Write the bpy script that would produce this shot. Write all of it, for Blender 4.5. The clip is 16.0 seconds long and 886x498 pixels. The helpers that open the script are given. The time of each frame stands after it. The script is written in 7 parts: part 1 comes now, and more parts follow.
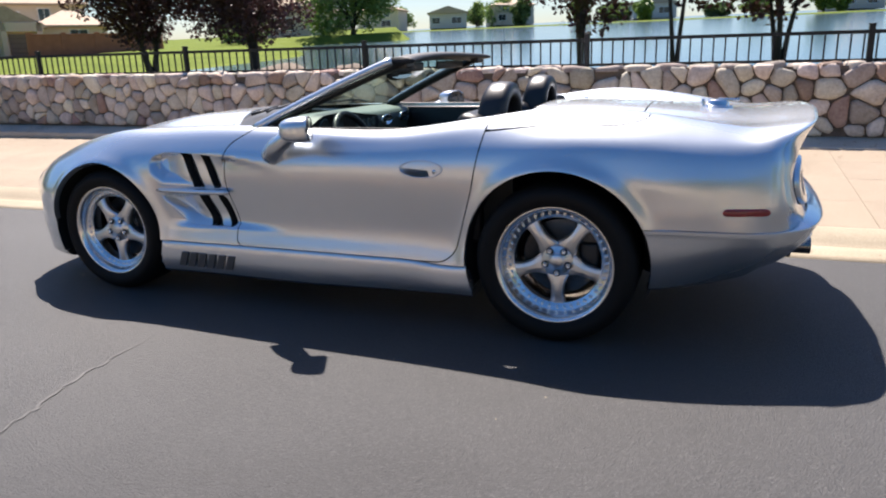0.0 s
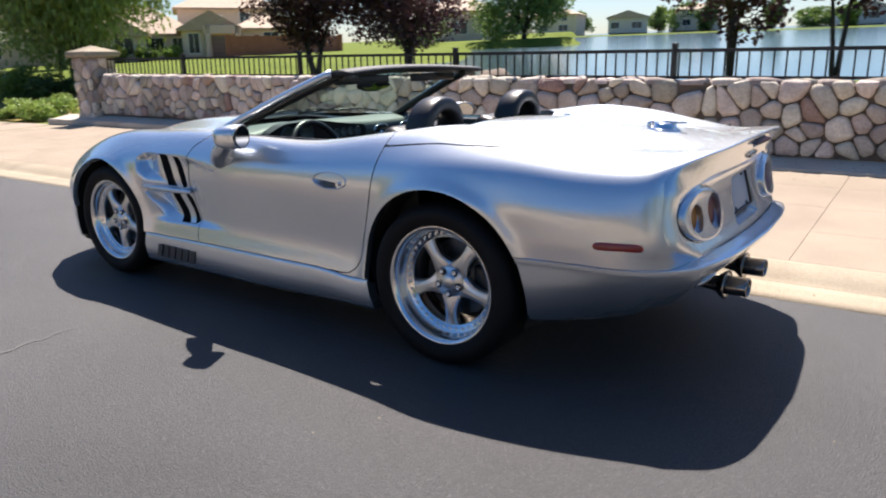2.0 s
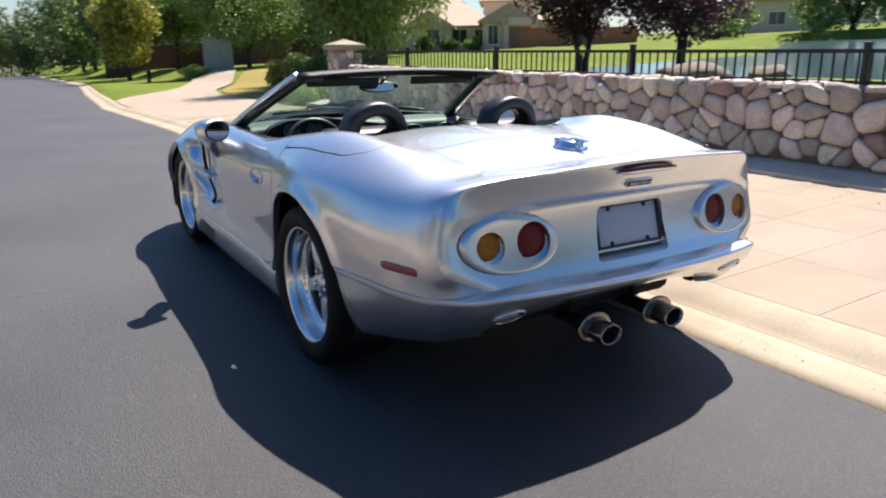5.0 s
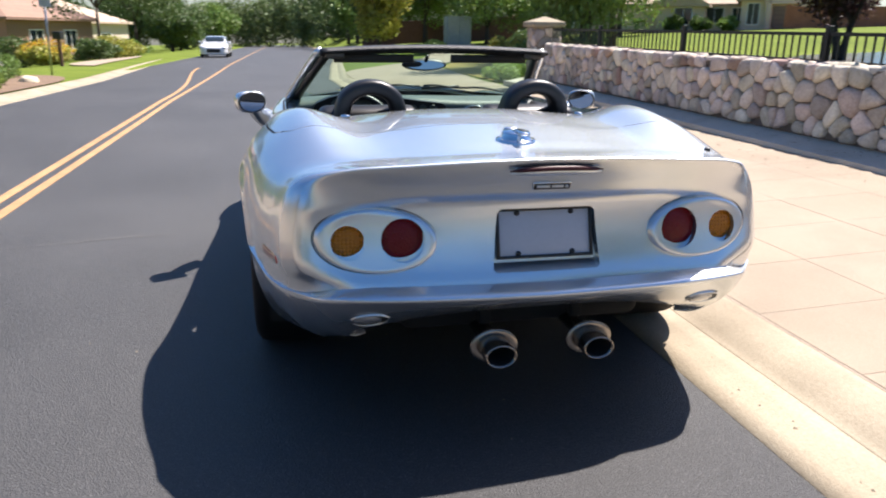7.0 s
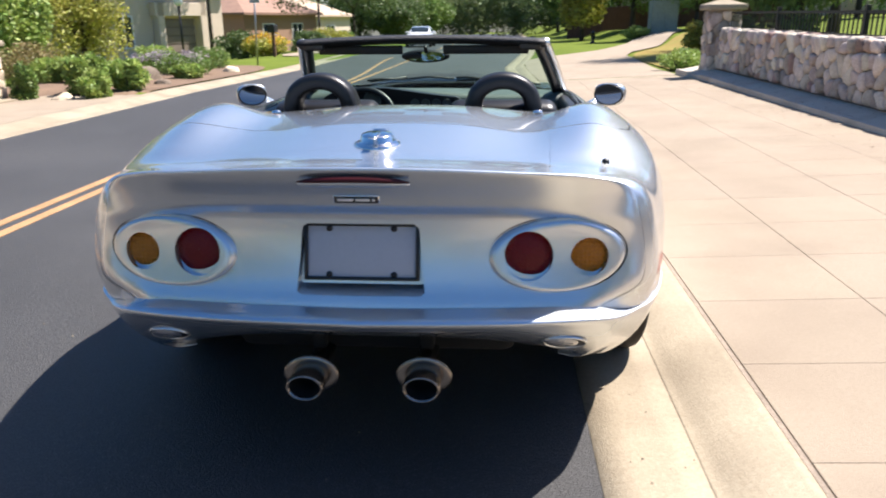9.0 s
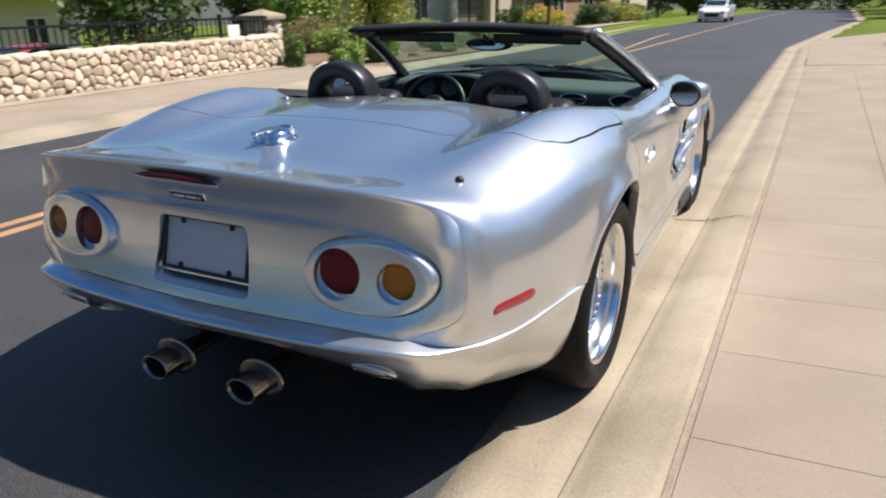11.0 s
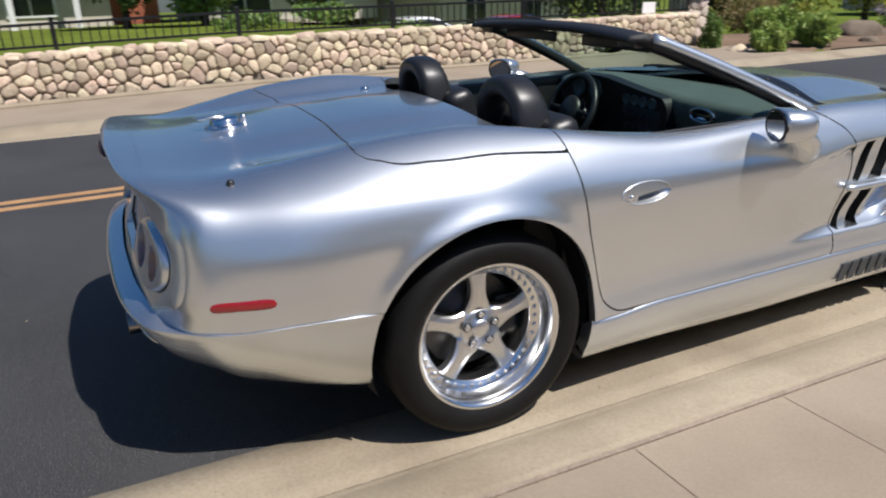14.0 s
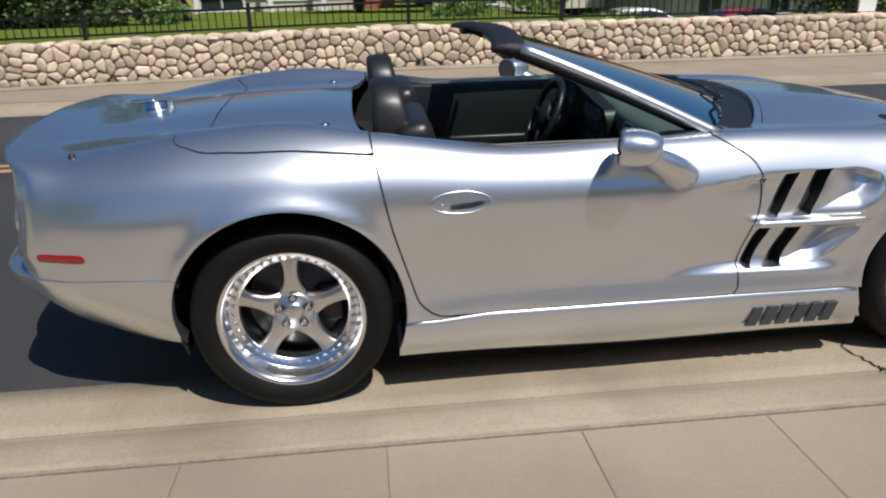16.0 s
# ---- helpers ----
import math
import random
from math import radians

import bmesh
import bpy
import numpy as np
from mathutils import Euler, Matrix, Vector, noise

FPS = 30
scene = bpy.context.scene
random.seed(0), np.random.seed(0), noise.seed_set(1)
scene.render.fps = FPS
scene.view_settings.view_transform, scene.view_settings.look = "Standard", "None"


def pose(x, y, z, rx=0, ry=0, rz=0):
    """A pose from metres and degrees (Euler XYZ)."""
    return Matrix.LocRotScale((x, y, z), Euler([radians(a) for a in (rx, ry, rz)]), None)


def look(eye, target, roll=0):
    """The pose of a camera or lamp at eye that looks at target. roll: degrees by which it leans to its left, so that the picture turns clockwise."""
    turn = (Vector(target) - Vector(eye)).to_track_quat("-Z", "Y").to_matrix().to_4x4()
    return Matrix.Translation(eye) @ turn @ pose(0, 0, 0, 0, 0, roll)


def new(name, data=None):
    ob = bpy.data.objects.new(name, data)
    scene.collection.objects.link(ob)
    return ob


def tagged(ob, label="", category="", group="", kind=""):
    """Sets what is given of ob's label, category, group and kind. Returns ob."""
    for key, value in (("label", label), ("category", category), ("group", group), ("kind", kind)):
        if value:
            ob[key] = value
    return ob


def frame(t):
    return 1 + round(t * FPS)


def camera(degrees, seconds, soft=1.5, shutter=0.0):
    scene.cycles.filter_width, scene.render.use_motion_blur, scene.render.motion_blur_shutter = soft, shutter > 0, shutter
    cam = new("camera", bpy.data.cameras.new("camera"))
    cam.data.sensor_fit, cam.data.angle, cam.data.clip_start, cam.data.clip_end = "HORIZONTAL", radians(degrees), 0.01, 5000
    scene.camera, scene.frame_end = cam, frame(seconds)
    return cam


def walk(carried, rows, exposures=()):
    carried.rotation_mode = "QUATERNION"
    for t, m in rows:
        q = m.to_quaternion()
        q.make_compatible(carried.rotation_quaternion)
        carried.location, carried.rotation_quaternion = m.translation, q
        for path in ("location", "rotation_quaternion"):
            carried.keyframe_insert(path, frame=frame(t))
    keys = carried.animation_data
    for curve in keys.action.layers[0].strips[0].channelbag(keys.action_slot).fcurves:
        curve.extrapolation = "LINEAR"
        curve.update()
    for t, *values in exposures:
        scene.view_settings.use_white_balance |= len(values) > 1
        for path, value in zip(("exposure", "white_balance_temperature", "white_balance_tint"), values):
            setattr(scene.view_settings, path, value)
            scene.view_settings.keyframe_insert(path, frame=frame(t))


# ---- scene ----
cam = camera(63.22, 16.0, 2.0, 0.5)
PATH = [
    (0, (-3.7247, -1.8412, 1.2453), (-1.9305, -1.1318, 0.7181), -1.92),
    (0.5, (-3.5985, -2.0962, 1.2314), (-1.8408, -1.2931, 0.7161), -1.28),
    (1, (-3.4760, -2.3617, 1.2527), (-1.7659, -1.4641, 0.7332), -1.07),
    (1.5, (-3.3431, -2.5886, 1.2555), (-1.6830, -1.5963, 0.7461), -1.14),
    (2, (-3.1813, -2.8296, 1.2639), (-1.5978, -1.7177, 0.7578), -1.00),
    (2.5, (-3.0251, -3.0718, 1.2800), (-1.5248, -1.8477, 0.7792), -0.54),
    (3, (-2.8544, -3.2545, 1.2918), (-1.4237, -1.9449, 0.8042), -0.67),
    (3.5, (-2.6346, -3.4269, 1.2958), (-1.2793, -2.0383, 0.8109), -0.50),
    (4, (-2.4139, -3.6533, 1.3066), (-1.1608, -2.1760, 0.8090), -0.32),
    (6.5, (-1.0877, -4.1714, 1.3136), (-0.5131, -2.3378, 0.7590), 0.29),
    (7, (-0.7915, -4.2070, 1.3123), (-0.3751, -2.3378, 0.7355), 0.74),
    (7.5, (-0.5243, -4.2165, 1.3137), (-0.2551, -2.3225, 0.7302), 0.11),
    (8, (-0.2342, -4.1436, 1.3210), (-0.0948, -2.2399, 0.7240), -0.05),
    (8.5, (0.0867, -4.0742, 1.3194), (0.0738, -2.1670, 0.7175), -0.06),
    (9, (0.3637, -3.9982, 1.3179), (0.2224, -2.0979, 0.7103), -0.53),
    (11.5, (1.6886, -3.3603, 1.3820), (0.6714, -1.7854, 0.6859), -1.20),
    (12, (1.8839, -3.1611, 1.3944), (0.7201, -1.7077, 0.6640), -1.95),
    (12.5, (2.1046, -2.9304, 1.4220), (0.7498, -1.6654, 0.6708), -1.87),
    (13, (2.3094, -2.7033, 1.4295), (0.8089, -1.6024, 0.6970), -1.40),
    (13.5, (2.4642, -2.4515, 1.4523), (0.8687, -1.4945, 0.7186), -1.26),
    (14, (2.6686, -2.1873, 1.4418), (0.9730, -1.4001, 0.7309), -1.47),
    (14.5, (2.8335, -1.8769, 1.4514), (1.0631, -1.2754, 0.7414), -2.06),
    (15, (2.9363, -1.5499, 1.4632), (1.1228, -1.1007, 0.7494), -2.19),
    (15.5, (3.0646, -1.2378, 1.4643), (1.2252, -0.9149, 0.7487), -1.47),
    (16, (3.1341, -0.9322, 1.4791), (1.2808, -0.7396, 0.7521), -1.16),
]
EXPOSURE = [(0.0, 1.13, 6950, 16), (4.0, 1.07, 6900, 16), (7.0, 1.26, 6800, 15), (9.0, 1.18, 6750, 14), (11.5, 0.45, 6650, 12), (12.5, 0.20, 6600, 12), (14.0, 0.20, 6550, 12), (16.0, 0.0, 6500, 12)]
walk(cam, [(t, look(e, g, r)) for t, e, g, r in PATH], EXPOSURE)


# ---- light ----
SUN = Vector((0.52, 0.30, 1.0)).normalized()
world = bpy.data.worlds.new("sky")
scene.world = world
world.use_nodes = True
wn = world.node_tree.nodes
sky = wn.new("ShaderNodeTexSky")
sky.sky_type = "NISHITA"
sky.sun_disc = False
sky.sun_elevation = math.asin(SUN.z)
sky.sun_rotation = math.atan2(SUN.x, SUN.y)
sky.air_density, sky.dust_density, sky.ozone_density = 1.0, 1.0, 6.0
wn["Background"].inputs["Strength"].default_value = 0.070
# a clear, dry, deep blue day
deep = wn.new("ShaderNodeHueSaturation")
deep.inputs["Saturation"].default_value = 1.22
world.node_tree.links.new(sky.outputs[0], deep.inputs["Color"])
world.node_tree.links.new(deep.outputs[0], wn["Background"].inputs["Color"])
sun_data = bpy.data.lights.new("sun", "SUN")
sun_data.energy, sun_data.angle, sun_data.color = 5.0, radians(0.55), (1.0, 0.972, 0.93)
sun = new("sun", sun_data)
sun.matrix_world = look((20, 20, 40), Vector((20, 20, 40)) - SUN)


# ---- materials ----
def mat(name, color, rough=0.5, metal=0.0, var=0.12, scale=6.0, fine=80.0, bump=0.0, bump_scale=60.0, coat=0.0,
        second=None, island=0.0, rand=0.0, spec=0.5):
    """A principled material with two scales of noise in its colour, and a fine relief."""
    m = bpy.data.materials.new(name)
    m.use_nodes = True
    nt = m.node_tree
    n, l = nt.nodes, nt.links
    b = n["Principled BSDF"]
    b.inputs["Roughness"].default_value = rough
    b.inputs["Metallic"].default_value = metal
    b.inputs["Coat Weight"].default_value = coat
    b.inputs["Coat Roughness"].default_value = 0.04
    b.inputs["Specular IOR Level"].default_value = spec
    co = n.new("ShaderNodeTexCoord").outputs["Object"]
    if rand or island:
        co = n.new("ShaderNodeNewGeometry").outputs["Position"]
    big, small = n.new("ShaderNodeTexNoise"), n.new("ShaderNodeTexNoise")
    big.inputs["Scale"].default_value, small.inputs["Scale"].default_value = scale, fine
    big.inputs["Detail"].default_value = small.inputs["Detail"].default_value = 4
    l.new(co, big.inputs["Vector"])
    l.new(co, small.inputs["Vector"])
    add = n.new("ShaderNodeMath")
    add.operation = "ADD"
    l.new(big.outputs["Fac"], add.inputs[0])
    l.new(small.outputs["Fac"], add.inputs[1])
    half = n.new("ShaderNodeMath")
    half.operation = "MULTIPLY"
    half.inputs[1].default_value = 0.5
    l.new(add.outputs[0], half.inputs[0])
    fac = half.outputs[0]
    ramp = n.new("ShaderNodeValToRGB")
    c = Vector(color)
    d = Vector(second) if second else c * (1 + var)
    ramp.color_ramp.elements[0].position, ramp.color_ramp.elements[1].position = 0.32, 0.68
    lo = c if second else c * (1 - var)
    ramp.color_ramp.elements[0].color = (*lo, 1)
    ramp.color_ramp.elements[1].color = (*d, 1)
    l.new(fac, ramp.inputs["Fac"])
    out = ramp.outputs["Color"]
    if rand or island:
        hsv = n.new("ShaderNodeHueSaturation")
        span = n.new("ShaderNodeMapRange")
        k = rand or island
        span.inputs["To Min"].default_value, span.inputs["To Max"].default_value = 1 - k, 1 + k
        src = n.new("ShaderNodeObjectInfo").outputs["Random"] if rand else n.new("ShaderNodeNewGeometry").outputs["Random Per Island"]
        l.new(src, span.inputs["Value"])
        l.new(span.outputs[0], hsv.inputs["Value"])
        hue = n.new("ShaderNodeMapRange")
        hue.inputs["To Min"].default_value, hue.inputs["To Max"].default_value = 0.5 - 0.07 * k, 0.5 + 0.07 * k
        wob = n.new("ShaderNodeMath")
        wob.operation = "FRACT"
        mul = n.new("ShaderNodeMath")
        mul.operation = "MULTIPLY"
        mul.inputs[1].default_value = 7.31
        l.new(src, mul.inputs[0])
        l.new(mul.outputs[0], wob.inputs[0])
        l.new(wob.outputs[0], hue.inputs["Value"])
        l.new(hue.outputs[0], hsv.inputs["Hue"])
        l.new(out, hsv.inputs["Color"])
        out = hsv.outputs["Color"]
    l.new(out, b.inputs["Base Color"])
    if bump:
        bn = n.new("ShaderNodeTexNoise")
        bn.inputs["Scale"].default_value, bn.inputs["Detail"].default_value = bump_scale, 5
        l.new(co, bn.inputs["Vector"])
        bp = n.new("ShaderNodeBump")
        bp.inputs["Strength"].default_value, bp.inputs["Distance"].default_value = bump, 0.01
        l.new(bn.outputs["Fac"], bp.inputs["Height"])
        l.new(bp.outputs["Normal"], b.inputs["Normal"])
    return m


def glass(name, color, rough=0.0):
    m = bpy.data.materials.new(name)
    m.use_nodes = True
    b = m.node_tree.nodes["Principled BSDF"]
    b.inputs["Base Color"].default_value = (*color, 1)
    b.inputs["Roughness"].default_value = rough
    b.inputs["Transmission Weight"].default_value = 1.0
    b.inputs["IOR"].default_value = 1.45
    return m


def thin_glass(name, color):
    """A thin pane: mostly clear, tinted, with a glossy reflection by Fresnel."""
    m = bpy.data.materials.new(name)
    m.use_nodes = True
    n, l = m.node_tree.nodes, m.node_tree.links
    n.remove(n["Principled BSDF"])
    clear, gloss, mix, fres = n.new("ShaderNodeBsdfTransparent"), n.new("ShaderNodeBsdfGlossy"), n.new("ShaderNodeMixShader"), n.new("ShaderNodeFresnel")
    clear.inputs["Color"].default_value = (*color, 1)
    gloss.inputs["Roughness"].default_value = 0.02
    fres.inputs["IOR"].default_value = 1.45
    l.new(fres.outputs[0], mix.inputs[0])
    l.new(clear.outputs[0], mix.inputs[1])
    l.new(gloss.outputs[0], mix.inputs[2])
    l.new(mix.outputs[0], n["Material Output"].inputs["Surface"])
    return m


PAINT = mat("silver_paint", (0.70, 0.735, 0.765), 0.27, 1.0, 0.03, 3, 900, 0.03, 1500, coat=1.0)


def flakes(m, rough, share):
    """A share of the metal flakes lies askew, which spreads the sun's glint widely."""
    n, l = m.node_tree.nodes, m.node_tree.links
    a = n["Principled BSDF"]
    b, mix = n.new("ShaderNodeBsdfPrincipled"), n.new("ShaderNodeMixShader")
    for key in ("Metallic", "Coat Weight", "Coat Roughness"):
        b.inputs[key].default_value = a.inputs[key].default_value
    b.inputs["Roughness"].default_value = rough
    for key in ("Base Color", "Normal"):
        l.new(a.inputs[key].links[0].from_socket, b.inputs[key])
    mix.inputs[0].default_value = share
    l.new(a.outputs[0], mix.inputs[1])
    l.new(b.outputs[0], mix.inputs[2])
    l.new(mix.outputs[0], n["Material Output"].inputs["Surface"])


flakes(PAINT, 0.54, 0.30)
BLACK = mat("black_trim", (0.012, 0.012, 0.013), 0.45, 0, 0.2)
GAP = mat("gap_black", (0.006, 0.006, 0.006), 0.9, 0, 0.2)
LEATHER = mat("black_leather", (0.013, 0.013, 0.0145), 0.38, 0, 0.2, 8, 120, 0.07, 420)
DASH = mat("dash_vinyl", (0.018, 0.021, 0.020), 0.5, 0, 0.15, 8, 200, 0.2, 300)
CHROME = mat("chrome", (0.82, 0.82, 0.82), 0.13, 1.0, 0.03)
ALLOY = mat("polished_alloy", (0.80, 0.81, 0.82), 0.20, 1.0, 0.05, 5, 60)
SPOKE = mat("brushed_alloy", (0.72, 0.73, 0.74), 0.32, 1.0, 0.06, 5, 120)
DISC = mat("brake_disc", (0.10, 0.095, 0.09), 0.45, 1.0, 0.2)
RUBBER = mat("tyre_rubber", (0.006, 0.0059, 0.0058), 0.62, 0, 0.25, 10, 150, 0.15, 200, spec=0.22)
REDLENS = mat("red_lens", (0.15, 0.003, 0.005), 0.25, 0, 0.1, 20, 90, 0.35, 160, spec=0.3)
BRAKE = mat("brake_lens", (0.05, 0.004, 0.006), 0.4, 0, 0.1, 20, 90, spec=0.3)
AMBER = mat("amber_lens", (0.46, 0.155, 0.010), 0.25, 0, 0.12, 20, 90, 0.5, 120, spec=0.3)


def dimples(m, size, depth):
    """Rows of small lens bumps moulded into a lamp glass."""
    n, l = m.node_tree.nodes, m.node_tree.links
    cell, bp = n.new("ShaderNodeTexVoronoi"), n.new("ShaderNodeBump")
    cell.inputs["Scale"].default_value, cell.inputs["Randomness"].default_value = size, 0.25
    l.new(n.new("ShaderNodeTexCoord").outputs["Object"], cell.inputs["Vector"])
    bp.invert = True
    bp.inputs["Strength"].default_value, bp.inputs["Distance"].default_value = 1.0, depth
    l.new(cell.outputs["Distance"], bp.inputs["Height"])
    l.new(bp.outputs["Normal"], n["Principled BSDF"].inputs["Normal"])


dimples(AMBER, 85, 0.006)
MARKER = mat("marker_red", (0.27, 0.006, 0.010), 0.2, 0, 0.1, 20, 120, 0.3, 200, coat=1.0)
PLATE = mat("plate_grey", (0.50, 0.51, 0.55), 0.5, 0, 0.04)
MIRROR = mat("mirror_glass", (0.42, 0.43, 0.44), 0.01, 1.0, 0.01)
SCREEN = thin_glass("windscreen_glass", (0.66, 0.82, 0.73))
LAMPGLASS = mat("lamp_lens", (0.42, 0.42, 0.43), 0.08, 0.6, 0.1, 30, 120, 0.5, 120, coat=1.0)
EXHAUST = mat("exhaust_steel", (0.30, 0.27, 0.245), 0.25, 1.0, 0.2, 6, 40)
LETTER = mat("dark_lettering", (0.05, 0.055, 0.06), 0.4, 0.2, 0.1)
ASPHALT = mat("asphalt", (0.021, 0.0208, 0.0211), 0.58, 0, 0.35, 0.6, 170, 0.8, 170, second=(0.061, 0.0602, 0.0612), spec=0.5)


def aggregate(m):
    """Pale stone chips in the tar, and broad worn and dusty patches."""
    n, l = m.node_tree.nodes, m.node_tree.links
    b = n["Principled BSDF"]
    base = b.inputs["Base Color"].links[0].from_socket
    pos = n.new("ShaderNodeNewGeometry").outputs["Position"]
    chip, dust = n.new("ShaderNodeTexNoise"), n.new("ShaderNodeTexNoise")
    chip.inputs["Scale"].default_value, chip.inputs["Detail"].default_value = 210, 2
    dust.inputs["Scale"].default_value, dust.inputs["Detail"].default_value = 0.55, 6
    for t in (chip, dust):
        l.new(pos, t.inputs["Vector"])
    for t, lo, hi, color, k in ((chip, 0.60, 0.74, (0.20, 0.197, 0.193), 0.75), (dust, 0.52, 0.78, (0.060, 0.0585, 0.0565), 0.7)):
        ramp, mix, mul = n.new("ShaderNodeMapRange"), n.new("ShaderNodeMix"), n.new("ShaderNodeMath")
        ramp.inputs["From Min"].default_value, ramp.inputs["From Max"].default_value = lo, hi
        l.new(t.outputs["Fac"], ramp.inputs["Value"])
        mul.operation = "MULTIPLY"
        mul.inputs[1].default_value = k
        l.new(ramp.outputs[0], mul.inputs[0])
        mix.data_type = "RGBA"
        l.new(mul.outputs[0], mix.inputs["Factor"])
        l.new(base, mix.inputs["A"])
        mix.inputs["B"].default_value = (*color, 1)
        base = mix.outputs["Result"]
    l.new(base, b.inputs["Base Color"])


aggregate(ASPHALT)
# paler than the other concrete, to make up for bounced light in the wall's shadow
FOOTING = mat("footing_concrete", (0.44, 0.385, 0.32), 0.9, 0, 0.14, 1.1, 70, 0.4, 140, second=(0.57, 0.51, 0.43))
CONCRETE = mat("concrete", (0.272, 0.218, 0.148), 0.9, 0, 0.14, 1.1, 70, 0.35, 140, second=(0.37, 0.314, 0.228))
SLAB = mat("pavement_slab", (0.268, 0.212, 0.152), 0.9, 0, 0.14, 1.2, 90, 0.4, 240, second=(0.33, 0.268, 0.202), rand=0.03)
STONE = mat("wall_stone", (0.40, 0.32, 0.255), 0.85, 0, 0.2, 7, 40, 0.9, 28, second=(0.66, 0.575, 0.485), rand=0.40)
STONE_RED = mat("wall_stone_red", (0.25, 0.15, 0.12), 0.85, 0, 0.2, 7, 40, 0.9, 28, second=(0.42, 0.29, 0.235), rand=0.25)
# darker copy of the mortar; its colour holds the shade of deep joints
MORTAR_D = mat("mortar_shaded", (0.15, 0.115, 0.09), 0.95, 0, 0.25, 8, 60, 0.6, 90)


def weathered(m, color, blotch, pits):
    """Broad uneven stains and fine dark pits in cast concrete."""
    n, l = m.node_tree.nodes, m.node_tree.links
    b = n["Principled BSDF"]
    base = b.inputs["Base Color"].links[0].from_socket
    pos = n.new("ShaderNodeNewGeometry").outputs["Position"]
    for scale, detail, lo, hi, k in ((1.7, 9, 0.46, 0.72, blotch), (130, 3, 0.60, 0.70, pits)):
        t, ramp, mul, mix = n.new("ShaderNodeTexNoise"), n.new("ShaderNodeMapRange"), n.new("ShaderNodeMath"), n.new("ShaderNodeMix")
        t.inputs["Scale"].default_value, t.inputs["Detail"].default_value = scale, detail
        l.new(pos, t.inputs["Vector"])
        ramp.inputs["From Min"].default_value, ramp.inputs["From Max"].default_value = lo, hi
        l.new(t.outputs["Fac"], ramp.inputs["Value"])
        mul.operation = "MULTIPLY"
        mul.inputs[1].default_value = k
        l.new(ramp.outputs[0], mul.inputs[0])
        mix.data_type = "RGBA"
        l.new(mul.outputs[0], mix.inputs["Factor"])
        l.new(base, mix.inputs["A"])
        mix.inputs["B"].default_value = (*color, 1)
        base = mix.outputs["Result"]
    l.new(base, b.inputs["Base Color"])


weathered(CONCRETE, (0.16, 0.125, 0.085), 0.55, 0.40)
weathered(SLAB, (0.19, 0.145, 0.105), 0.38, 0.30)
weathered(FOOTING, (0.24, 0.19, 0.14), 0.45, 0.30)
ROCK = mat("garden_rock", (0.10, 0.075, 0.055), 0.9, 0, 0.2, 5, 40, 0.8, 50, second=(0.22, 0.17, 0.125))
DASHTOP = mat("dash_top_vinyl", (0.092, 0.112, 0.100), 0.5, 0, 0.12, 8, 200, 0.2, 300)
HEADER = mat("black_fabric", (0.008, 0.008, 0.009), 0.55, 0, 0.25, 12, 200, 0.3, 300)
STONE_J = mat("wall_stone_far", (0.40, 0.32, 0.255), 0.85, 0, 0.2, 7, 40, 0.9, 28, second=(0.68, 0.585, 0.48), island=0.32)
STONE_P = mat("wall_stone_pale", (0.42, 0.32, 0.22), 0.85, 0, 0.2, 7, 40, 0.9, 28, second=(0.70, 0.58, 0.43), rand=0.30)
STONE_PJ = mat("wall_stone_pale_far", (0.42, 0.32, 0.22), 0.85, 0, 0.2, 7, 40, 0.9, 28, second=(0.70, 0.58, 0.43), island=0.30)
WORN = mat("worn_seal", (0.135, 0.132, 0.127), 0.9, 0, 0.4, 5, 90, 0.5, 120)
MORTAR = mat("mortar", (0.27, 0.215, 0.165), 0.95, 0, 0.25, 8, 60, 0.6, 90)
IRON = mat("black_iron", (0.014, 0.014, 0.015), 0.4, 0.3, 0.2)
YELLOW = mat("road_paint_yellow", (0.38, 0.215, 0.10), 0.8, 0, 0.3, 4, 60, 0.4, 200)
GRASS = mat("grass", (0.075, 0.11, 0.016), 0.9, 0, 0.3, 0.5, 30, 0.8, 60, second=(0.15, 0.19, 0.030), spec=0.08)
DRYGRASS = mat("dry_grass", (0.27, 0.175, 0.062), 0.9, 0, 0.3, 0.6, 30, 0.8, 60, second=(0.21, 0.205, 0.060), spec=0.08)
SOIL = mat("soil", (0.17, 0.11, 0.07), 0.95, 0, 0.3, 1.5, 30, 0.8, 60)
BARK = mat("bark", (0.06, 0.045, 0.035), 0.9, 0, 0.3, 8, 40, 0.8, 50)
WATER = mat("lake_water", (0.05, 0.09, 0.11), 0.12, 0, 0.2, 0.15, 2, 0.35, 1.2)


def leaf_mat(name, c, d, trans=0.3):
    m = mat(name, c, 0.55, 0, 0.2, 1.5, 20, second=d, island=0.35)
    n, l = m.node_tree.nodes, m.node_tree.links
    b = n["Principled BSDF"]
    lit, mix = n.new("ShaderNodeBsdfTranslucent"), n.new("ShaderNodeMixShader")
    l.new(b.inputs["Base Color"].links[0].from_socket, lit.inputs["Color"])
    mix.inputs[0].default_value = trans
    l.new(b.outputs[0], mix.inputs[1])
    l.new(lit.outputs[0], mix.inputs[2])
    l.new(mix.outputs[0], n["Material Output"].inputs["Surface"])
    return m


